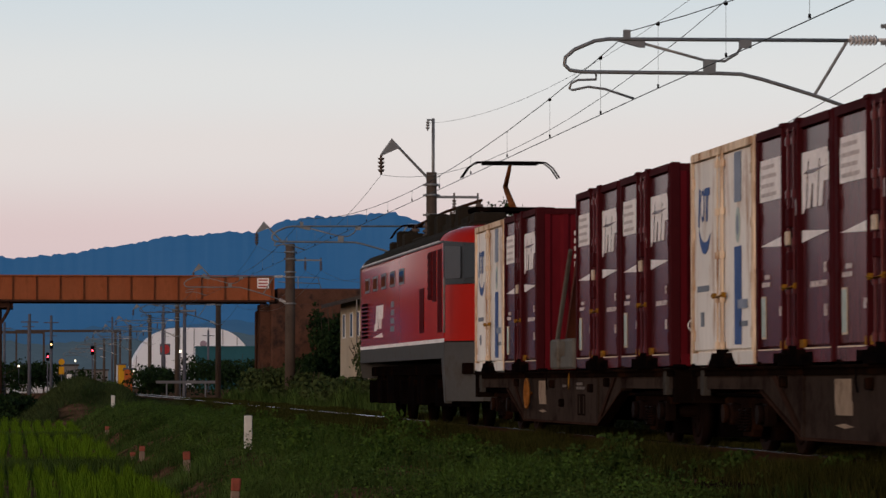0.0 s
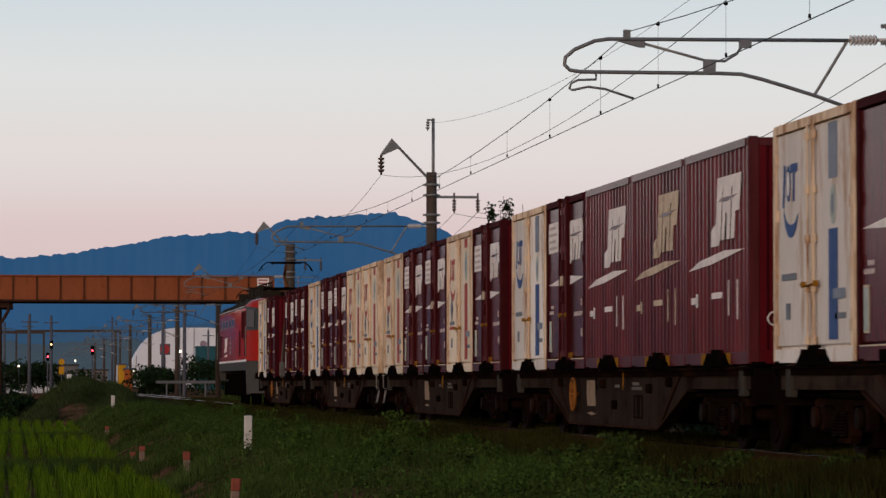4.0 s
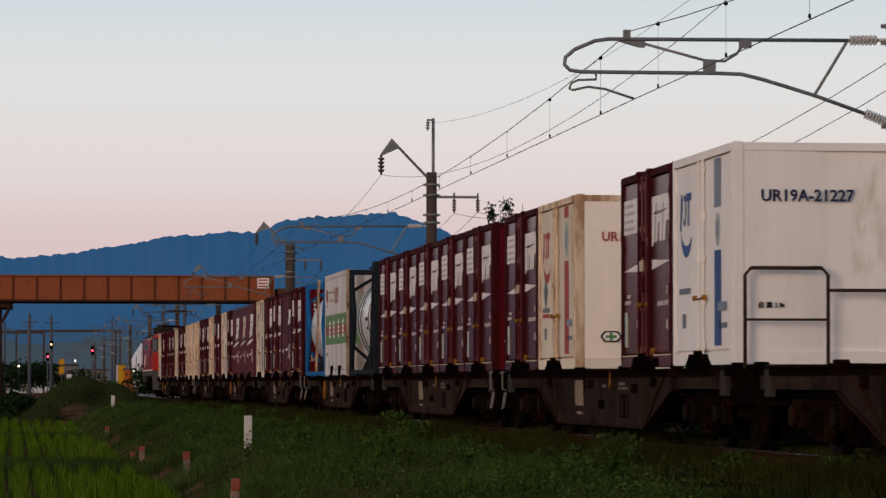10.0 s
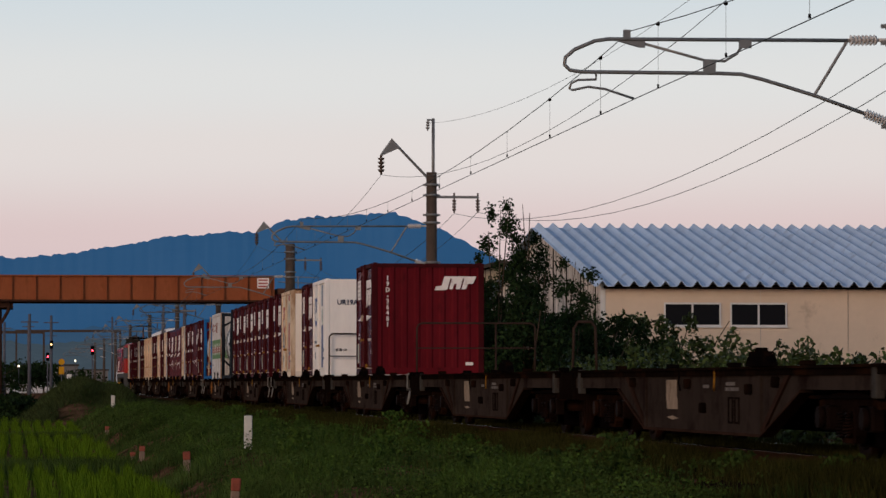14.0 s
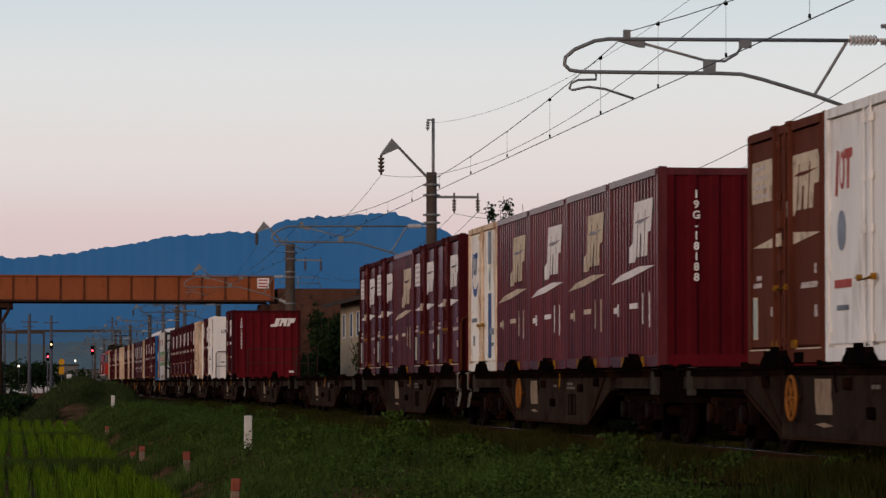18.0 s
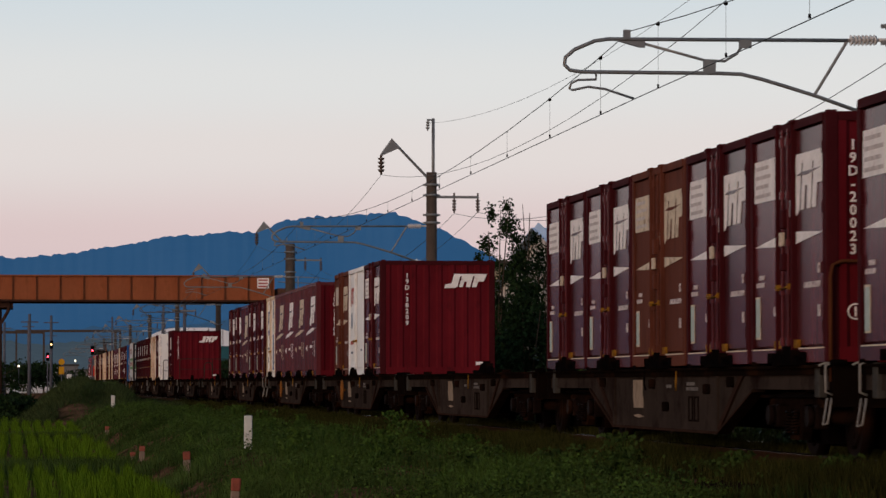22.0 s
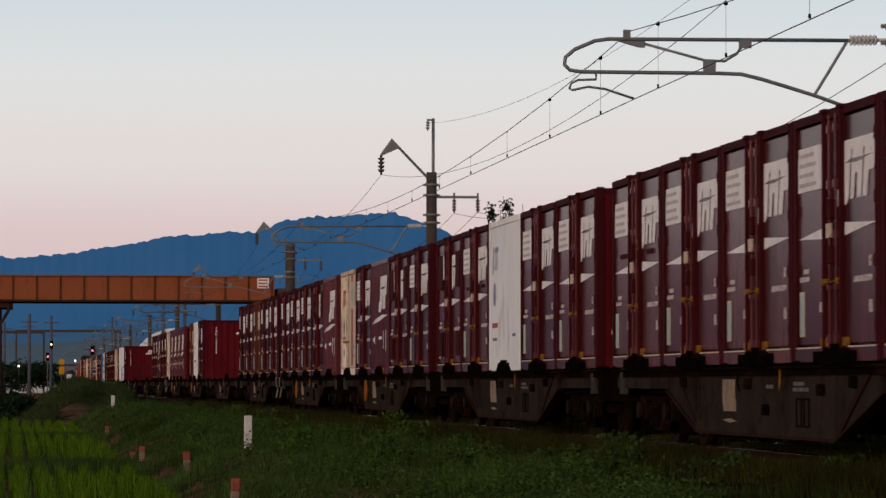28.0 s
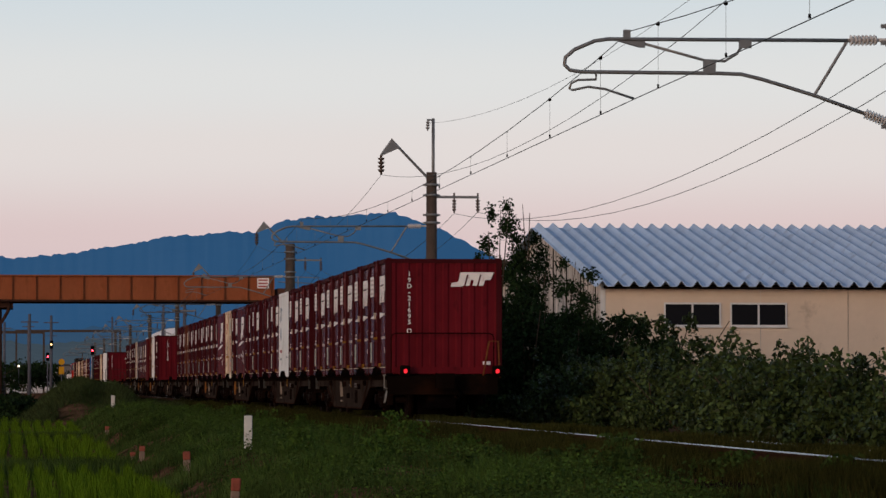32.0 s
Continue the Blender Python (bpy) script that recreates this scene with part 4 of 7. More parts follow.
grass_band("mound_grass", "pale green tall grass on the mound beside the line", 60000, 0.2, 7.2, 152, 186, 0.2, 0.45, 0.011, MOUND, power=1.0, lean=0.9, keep=lambda x, y, p: 1.0 * ((y > 156.5) | (x > 3.6) | (p > 0.75)))
grass_band("clover_patches", "lighter green weeds in patches in the grass", 42000, 3.2, 7.4, 36, 200, 0.12, 0.3, 0.020, WEED, keep=lambda x, y, p: 1.0 * (p > 0.62), lean=0.9)


def ground_cover(name, label, n, x0, x1, y0, y1, size, high, mat, keep):
    x, y = scatter(n, x0, x1, y0, y1, 1.5)
    patch = 0.5 + 0.5 * np.sin(x * 2.3 + 1.4 * np.sin(y * 0.47)) * np.sin(y * 0.83 + 1.1 * np.sin(x * 1.3))
    ok = RNG.uniform(0, 1, n) < keep(x, y, patch)
    x, y, patch = x[ok], y[ok], patch[ok]
    z = ground_z(x, y) + RNG.uniform(0.02, 1, len(x)) ** 1.3 * high * (0.35 + patch)
    v, f = leaves(np.stack([x, y, z], 1), size * (0.7 + y / 160), flat=0.5)
    return tagged(np_mesh(name, v, f, mat), label, "ground cover", kind="stuff")


ground_cover("leafy_cover", "low leafy weeds covering the railway bank", 150000, 3.0, 7.9, 30, 170, 0.042, 0.26, GRASS, lambda x, y, p: (0.3 + 0.7 * p) * np.clip((7.3 - x) / 1.6, 0.08, 1))
ground_cover("pale_leafy_cover", "lighter leafy weed patches on the bank", 80000, 3.6, 7.9, 30, 150, 0.045, 0.32, WEED, lambda x, y, p: 1.0 * (p > 0.58) * np.clip((6.9 - x) / 1.4, 0.03, 1))


BUNDS = ((74, 82), (119, 125), (158, 163))


def rice():
    V, F, off = [], [], 0
    ys = np.arange(38, 200, 0.2)
    for k, y in enumerate(ys):
        if any(a < y < b for a, b in BUNDS):
            continue
        xs = np.arange(-10.0, 2.5, 0.44)
        n = len(xs)
        x = xs + RNG.normal(0, 0.02, n) + 0.04 * np.sin(y * 0.6)
        tall = 0.9 + 0.12 * np.sin(y * 0.35) + 0.1 * np.sin(xs * 0.9 + y * 0.13)
        for b in range(8 if y < 90 else 5):
            base = np.stack([x + RNG.normal(0, 0.055, n), y + RNG.normal(0, 0.06, n), np.full(n, -1.22)], 1)
            v, f = blades(base, RNG.uniform(0.34, 0.56, n) * tall, np.full(n, 0.011 + y * 0.00010), 0.3)
            V.append(v); F.append(f + off); off += len(v)
    tagged(np_mesh("rice_crop", np.concatenate(V), np.concatenate(F), RICE), "bright green rice plants in rows in the paddy", "rice", kind="stuff")


rice()


def bunds():
    V, F, off = [], [], 0
    for a, b in BUNDS:
        n = int(2300 * (b - a))
        x, y = RNG.uniform(-12, 2.6, n), RNG.uniform(a, b, n)
        v, f = blades(np.stack([x, y, np.full(n, -1.22)], 1), RNG.uniform(0.22, 0.46, n), np.full(n, 0.016 + a * 0.0001), 0.6)
        V.append(v); F.append(f + off); off += len(v)
    tagged(np_mesh("bund_grass", np.concatenate(V), np.concatenate(F), GRASS), "dark grass on the low banks between the paddies", "grass", kind="stuff")


bunds()


def weeds():
    """Broad-leaved weeds in the grass, each a stem with leaves."""
    rng = np.random.default_rng(11)
    spots = [(5.2, 41), (6.3, 47), (6.9, 43.5), (5.9, 53), (7.2, 57), (6.6, 62), (7.35, 71), (6.0, 66), (5.1, 73), (7.1, 49), (4.6, 58), (6.8, 84), (7.4, 92), (6.2, 99), (5.5, 88), (7.3, 64), (4.9, 48), (7.5, 79), (5.7, 110), (7.2, 120), (7.85, 38.3), (7.7, 39.2), (6.35, 37.6), (6.55, 38.6), (8.3, 35.2), (6.1, 40.4), (7.9, 46), (7.3, 42.3)]
    for k, (x, y) in enumerate(spots):
        h = rng.uniform(0.35, 0.75) if x < 6.8 else rng.uniform(0.2, 0.34)
        p = empty("weed_clump", "leafy green weed clump standing out of the grass", "weed", "weeds on the bank", (x, y, float(ground_z(x, y))))
        bm = bmesh.new()
        for s in range(5):
            a = rng.uniform(0, 6.28)
            rod(bm, (0, 0, -0.05), (0.16 * math.cos(a), 0.16 * math.sin(a), h * rng.uniform(0.7, 1)), 0.008, 5, 0.003)
        part("stem", bm, WEED, p)
        mat = GRASS if y < 48 else WEED
        n = 230
        c = np.stack([rng.normal(0, 0.17, n), rng.normal(0, 0.2, n), rng.uniform(0.08, 1.0, n) * h], 1)
        c[:, :2] *= (1.15 - 0.6 * c[:, 2:3] / h)
        v, f = leaves(c, np.full(n, 0.075))
        ob = np_mesh("foliage", v, f, mat)
        ob.parent = p


weeds()


def blob_points(blobs, n, rng, shell=0.45):
    w = np.array([b[3] * b[4] * b[5] for b in blobs]) ** 0.7
    k = rng.choice(len(blobs), n, p=w / w.sum())
    B = np.array(blobs)[k]
    d = rng.normal(size=(n, 3)); d /= np.linalg.norm(d, axis=1)[:, None]
    r = 1 - shell * rng.uniform(0, 1, n) ** 1.5
    r *= 1 + 0.16 * np.sin(d[:, 0] * 7 + k) * np.sin(d[:, 2] * 6 + 2 * k) + 0.1 * rng.normal(size=n)
    return B[:, :3] + d * r[:, None] * B[:, 3:6]


def shrub(name, label, category, group, at, blobs, n, size, mat, stems, seed, shell=0.6):
    rng = np.random.default_rng(seed)
    p = empty(name, label, category, group, at)
    bm = bmesh.new()
    for a, b, r in stems:
        mid = (Vector(a) + Vector(b)) / 2 + Vector((rng.normal(0, 0.08), rng.normal(0, 0.08), 0))
        rod(bm, a, mid, r, 7, r * 0.7)
        rod(bm, mid, b, r * 0.7, 7, r * 0.3)
    part("trunk" if category == "tree" else "stem", bm, BARK, p)
    c = blob_points(blobs, n, rng, shell)
    c = c[c[:, 2] > 0.02]
    v, f = leaves(c, np.full(len(c), size))
    ob = np_mesh("crown", v, f, mat)
    ob.parent = p
    return p


def hedge():
    rng = np.random.default_rng(5)
    k = 0
    for y in np.arange(38, 112, 3.4):
        x = 13.75 + rng.normal(0, 0.15)
        top = 1.60 + rng.normal(0, 0.14) + (0.25 if 60 < y < 82 else 0)
        blobs = [(rng.normal(0, 0.35), rng.uniform(-1.7, 1.7), top * rng.uniform(0.3, 0.85), rng.uniform(0.25, 0.5), rng.uniform(0.25, 0.5), top * rng.uniform(0.12, 0.24)) for _ in range(26)]
        blobs += [(rng.normal(0, 0.3), rng.uniform(-1.7, 1.7), top * rng.uniform(0.88, 1.05), 0.12, 0.14, top * 0.1) for _ in range(6)]
        blobs += [(-0.7 + rng.normal(0, 0.12), rng.uniform(-1.6, 1.6), rng.uniform(0.2, 0.8), 0.3, 0.4, 0.26) for _ in range(8)]
        stems = [((rng.normal(0, 0.2), rng.normal(0, 0.5), -0.1), (rng.normal(0, 0.5), rng.normal(0, 0.9), top * 0.8), 0.025) for _ in range(5)]
        shrub("hedge_shrub", "dense dark green leafy shrub in the hedge beside the track", "shrub", "hedge along the track", (x, y, -0.45), blobs, 5200, 0.12, LEAF, stems, 100 + k, 0.45)
        k += 1


hedge()


def stems_for(rng, n, rx, ry, top, r=0.04):
    return [((rng.normal(0, rx * 0.15), rng.normal(0, ry * 0.15), -0.2), (rng.normal(0, rx * 0.6), rng.normal(0, ry * 0.6), top * rng.uniform(0.7, 1.0)), r) for _ in range(n)]


def trees():
    rng = np.random.default_rng(21)
    # slender trees beside the mast, sparse at the top
    for x, y, top, w in ((13.2, 97, 5.95, 0.62), (13.95, 98, 6.15, 0.72), (14.7, 99.5, 5.3, 0.8), (12.75, 99, 4.7, 0.45), (15.6, 99, 4.6, 0.8), (16.2, 118, 5.3, 0.9), (15.3, 116, 4.9, 0.9)):
        blobs = []
        for k in range(12):
            z = top * (0.2 + 0.78 * k / 11)
            ww = w * (1.25 - 0.85 * (z / top) ** 2)
            blobs.append((rng.normal(0, w * 0.4), rng.normal(0, w * 0.4), z, ww * 0.7, ww * 0.7, top * 0.055))
        stems = [((0, 0, -0.2), (0, 0, top * 0.6), 0.06), ((0, 0, top * 0.3), (0.25, 0, top * 0.96), 0.035), ((0, 0, top * 0.35), (-0.28, 0.1, top * 0.9), 0.03), ((0, 0, top * 0.5), (0.05, 0, top), 0.025)]
        shrub("slender_tree", "slender young tree with sparse dark leaves", "tree", "trees by the warehouse", (x, y, -0.4), blobs, 6400, 0.095, LEAFDARK, stems, int(x * 100), 1.0)
    big = [((13.7, 94, -0.4), 1.1, 1.8, 3.7), ((15.2, 96, -0.4), 1.2, 1.6, 3.0), ((16.6, 100, -0.4), 1.3, 1.5, 3.3), ((18.3, 100.5, -0.4), 1.15, 1.0, 3.0),
           ((14.6, 128, -0.4), 1.5, 2.2, 4.4), ((15.8, 131, -0.4), 1.6, 2.4, 4.2), ((13.9, 126, -0.4), 0.9, 1.5, 3.0), ((16.8, 120, -0.4), 1.4, 2.0, 3.8), ((15.0, 146, -0.4), 1.0, 1.8, 3.7)]
    for k, (at, rx, ry, top) in enumerate(big):
        blobs = [(rng.normal(0, rx * 0.5), rng.normal(0, ry * 0.4), top * rng.uniform(0.25, 0.82), rx * rng.uniform(0.35, 0.6), ry * rng.uniform(0.35, 0.6), top * rng.uniform(0.12, 0.22)) for _ in range(13)]
        blobs += [(rng.normal(0, rx * 0.6), rng.normal(0, ry * 0.3), top * rng.uniform(0.8, 1.0), rx * 0.2, ry * 0.2, top * 0.1) for _ in range(5)]
        shrub("large_bush", "large dark leafy bush behind the railway fence line", "bush", "bushes by the warehouse", at, blobs, 7000, 0.14, LEAFDARK if k in (0, 1, 2, 4, 5, 6) else LEAF, stems_for(rng, 8, rx, ry, top), 300 + k)
    # growth far along the line: ivy on the abutment, the mound before the bridge, scrub on the far verge
    far = [((18.5, 208, -0.5), 1.2, 3.0, 6.4, LEAFDARK, 9000), ((20.8, 209, -0.5), 1.8, 4.0, 6.5, LEAFDARK, 7000), ((16.8, 206, -0.5), 1.2, 2.5, 3.2, LEAFDARK, 4000),
           ((13.8, 170, -0.5), 1.2, 6.0, 1.9, MOUND, 7000), ((13.9, 183, -0.5), 1.2, 6.0, 2.3, MOUND, 7000), ((13.8, 197, -0.5), 1.4, 6.0, 2.4, MOUND, 7000), ((13.9, 156, -0.5), 1.1, 6.0, 1.7, MOUND, 7000), ((13.9, 143, -0.5), 1.0, 6.0, 1.4, MOUND, 7000),
           
           ((-2.2, 175, -1.3), 1.5, 6.0, 2.6, LEAFDARK, 5000), ((-5, 178, -1.3), 2.0, 6.0, 3.0, LEAFDARK, 5000), ((0.2, 172, -1.3), 1.2, 6.0, 1.7, LEAFDARK, 4000),
           ((12.5, 330, -0.5), 3.0, 8, 3.2, LEAFDARK, 3500), ((20, 330, -0.5), 4.0, 8, 4.2, LEAFDARK, 4500), ((27, 360, -0.5), 4.0, 8, 4.4, LEAFDARK, 4500), ((-4, 420, -0.5), 5, 8, 5, LEAFDARK, 4000), ((2.5, 460, -0.5), 4, 8, 4.6, LEAFDARK, 3500), ((9, 640, -0.5), 6, 8, 4.0, LEAFDARK, 3000)]
    for k, (at, rx, ry, top, mat, n) in enumerate(far):
        blobs = [(rng.normal(0, rx * 0.45), rng.normal(0, ry * 0.4), top * rng.uniform(0.2, 0.75), rx * rng.uniform(0.4, 0.7), ry * rng.uniform(0.3, 0.5), top * rng.uniform(0.15, 0.28)) for _ in range(14)]
        shrub("scrub_bush", "dark green scrub along the line", "bush", "scrub along the line", at, blobs, n, 0.16 + at[1] * 0.0006, mat, stems_for(rng, 6, rx, ry, top), 500 + k)


trees()


# ---- the train ----
CL, CW, CH = 3.70, 2.55, 2.50
DECK = 0.99
TRAIN = []             # things of the train: (object, place along the train, height)


def run(t):
    """How far the train has gone after t seconds."""
    return 14.0424 * t - 0.0326022 * t * t


def corrugated(bm, half, z0, z1, y, depth, n, outward):
    """A sheet with n upright ribs across x from -half to half, at y."""
    prof = []
    p = 2 * half / n
    for k in range(n):
        x = -half + k * p
        prof += [(x, 0), (x + 0.28 * p, 0), (x + 0.42 * p, depth), (x + 0.86 * p, depth)]
    prof.append((half, 0))
    a = [bm.verts.new((x, y - outward * d, z0)) for x, d in prof]
    b = [bm.verts.new((x, y - outward * d, z1)) for x, d in prof]
    for i in range(len(prof) - 1):
        bm.faces.new((a[i], a[i + 1], b[i + 1], b[i]) if outward < 0 else (a[i + 1], a[i], b[i], b[i + 1]))


def plate(pts, x, thick=0.004):
    """A flat marking on the side wall: outline in (y, z), on the plane x, standing off towards -x."""
    bm = bmesh.new()
    return prism_x(bm, pts, x, x - thick)


def rect(y0, y1, z0, z1):
    return [(y0, z0), (y1, z0), (y1, z1), (y0, z1)]


def crescent(cy, cz, r, t, a0=200, a1=350, n=12):
    out = [(cy + r * math.cos(radians(a0 + (a1 - a0) * k / n)), cz + r * math.sin(radians(a0 + (a1 - a0) * k / n))) for k in range(n + 1)]
    inn = [(cy + r * 0.95 * math.cos(radians(a0 + (a1 - a0) * k / n)), cz + t * math.sin(math.pi * k / n) + r * 0.95 * math.sin(radians(a0 + (a1 - a0) * k / n))) for k in range(n, -1, -1)]
    return out + inn[1:-1]


EMBLEM = [(-0.12, -0.08), (0.2, -0.08), (0.27, 0.02), (0.27, 0.82), (0.32, 0.82), (0.32, 0.0), (0.43, 0.0), (0.44, 0.42), (0.51, 0.42), (0.53, 0.0), (0.66, 0.0),
          (0.66, 0.82), (0.71, 0.82), (0.71, 0.0), (0.85, 0.0), (0.86, 0.42), (1.02, 0.42), (1.06, 1.0), (0.06, 1.0), (0.06, 0.28), (-0.12, 0.2)]
SLASH = [(0.12, 0.62), (0.5, 0.6), (0.98, 0.68), (0.6, 0.67), (0.3, 0.67)]


def emblem(bm, y, z, w, h, x, outline=EMBLEM):
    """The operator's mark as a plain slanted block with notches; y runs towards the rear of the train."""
    prism_x(bm, [(y - w * (a + 0.1 * b), z + h * b) for a, b in outline], x, x - 0.004)
    return bm


def end_emblem(bm, x0, z, w, h, y):
    prism_y(bm, [(x0 + w * a + 0.28 * h * b, z + h * b) for a, b in EMBLEM], y, y - 0.004)
    return bm


def container_shell(c, mat, rib, ends=8, roof_lugs=True):
    """Frame, floor, roof and ends that all boxes share."""
    hw, hl = CW / 2, CL / 2
    bm = bmesh.new()
    box(bm, -hw + 0.07, hw - 0.07, -hl + 0.05, hl - 0.05, 0.12, CH - 0.06)
    part("body", bm, mat, c)
    for sx in (-1, 1):
        for sy in (-1, 1):
            x0, y0 = sx * hw, sy * hl
            bm = box(bmesh.new(), min(x0, x0 - sx * 0.13), max(x0, x0 - sx * 0.13), min(y0, y0 - sy * 0.10), max(y0, y0 - sy * 0.10), 0.0, CH, bevel=0.012)
            part("corner_post", bm, rib, c)
    end_mat = MAROON_END if mat in MAROONS else CREAMEND if mat in (CREAMDOOR, LEAFWHITE) else mat
    for sx in (-1, 1):
        part("side_sill", boxes((min(sx * hw, sx * (hw - 0.1)), max(sx * hw, sx * (hw - 0.1)), -hl + 0.1, hl - 0.1, 0.0, 0.14)), mat, c)
    for sy in (-1, 1):
        part("end_sill", boxes((-hw + 0.13, hw - 0.13, min(sy * hl, sy * (hl - 0.1)), max(sy * hl, sy * (hl - 0.1)), 0.0, 0.15)), end_mat, c)
    bm = bmesh.new()
    box(bm, -hw + 0.02, hw - 0.02, -hl + 0.02, hl - 0.02, CH - 0.07, CH - 0.02, bevel=0.015)
    part("roof", bm, rib, c)
    bm = bmesh.new()
    for sx in (-1, 1):
        box(bm, min(sx * (hw + 0.012), sx * (hw - 0.09)), max(sx * (hw + 0.012), sx * (hw - 0.09)), -hl + 0.1, hl - 0.1, CH - 0.09, CH)
    for sy in (-1, 1):
        box(bm, -hw + 0.13, hw - 0.13, min(sy * hl, sy * (hl - 0.09)), max(sy * hl, sy * (hl - 0.09)), CH - 0.09, CH)
    part("top_rail", bm, rib, c)
    for sy in (-1, 1):
        bm = bmesh.new()
        corrugated(bm, hw - 0.13, 0.15, CH - 0.09, sy * (hl - 0.012), 0.035, ends, sy)
        part("end_wall", bm, end_mat, c)
    if roof_lugs:
        for sx in (-1, 1):
            for y in (-hl + 0.16, hl - 0.16):
                part("lifting_lug", boxes((sx * (hw - 0.09) - 0.05, sx * (hw - 0.09) + 0.05, y - 0.06, y + 0.06, CH - 0.02, CH + 0.022)), rib, c)


def stepped_bar(x, y, z0, z1, keepers, r, wide, n=8):
    """An upright bar with a thicker keeper at each of the given heights, all one piece."""
    levels = [(z0, r)]
    for z in keepers:
        levels += [(z - 0.041, r), (z - 0.04, wide), (z + 0.04, wide), (z + 0.041, r)]
    levels.append((z1, r))
    bm = bmesh.new()
    rings = [[bm.verts.new((x + q * math.cos(2 * math.pi * (k + 0.5) / n) * 0.6, y + q * math.sin(2 * math.pi * (k + 0.5) / n), z)) for k in range(n)] for z, q in levels]
    for a, b in zip(rings, rings[1:]):
        for k in range(n):
            bm.faces.new((a[k], a[(k + 1) % n], b[(k + 1) % n], b[k]))
    bm.faces.new(rings[0][::-1])
    bm.faces.new(rings[-1])
    return bm


def doors(c, mat, rib, bar, handle):
    """Two leaves on each long side, with ribs, upright lock bars and handles."""
    hw, hl = CW / 2, CL / 2
    for sx in (-1, 1):
        for sy in (-1, 1):
            y0, y1 = (0.012, hl - 0.11) if sy > 0 else (-hl + 0.11, -0.012)
            bm = bmesh.new()
            xo, xi = sx * (hw - 0.025), sx * (hw - 0.07)
            box(bm, min(xo, xi), max(xo, xi), y0, y1, 0.17, CH - 0.1, bevel=0.012)
            d = part("door", bm, mat, c)
            if sx > 0:
                continue
            yb = y0 + 0.13 if sy > 0 else y1 - 0.13
            part("lock_bar", stepped_bar(-hw - 0.012, yb, 0.1, CH - 0.06, (0.22, 0.75, 1.25, 1.75, 2.3), 0.02, 0.05), bar, d)
            bm = bmesh.new()
            pipe(bm, [(-hw - 0.035, yb, 0.78), (-hw - 0.05, yb - sy * 0.1, 0.77), (-hw - 0.05, yb - sy * 0.0 + sy * 0.18, 0.79)], 0.011, 6)
            box(bm, -hw - 0.05, -hw, yb + sy * 0.14 - 0.025, yb + sy * 0.14 + 0.025, 0.76, 0.82)
            part("door_handle", bm, handle, d)
            ye = y1 - 0.03 if sy > 0 else y0 + 0.03
            for z in (0.35, 0.95, 1.55, 2.15):
                part("hinge", boxes((-hw - 0.006, -hw + 0.03, ye - 0.05, ye + 0.05, z - 0.06, z + 0.06)), rib, d)
            for yy in (y0 + 0.02, y1 - 0.02):
                part("door_edge", boxes((-hw - 0.004, -hw + 0.02, yy - 0.02, yy + 0.02, 0.15, CH - 0.1)), rib, d)


XS = -CW / 2 + 0.02    # the plane of the near door faces


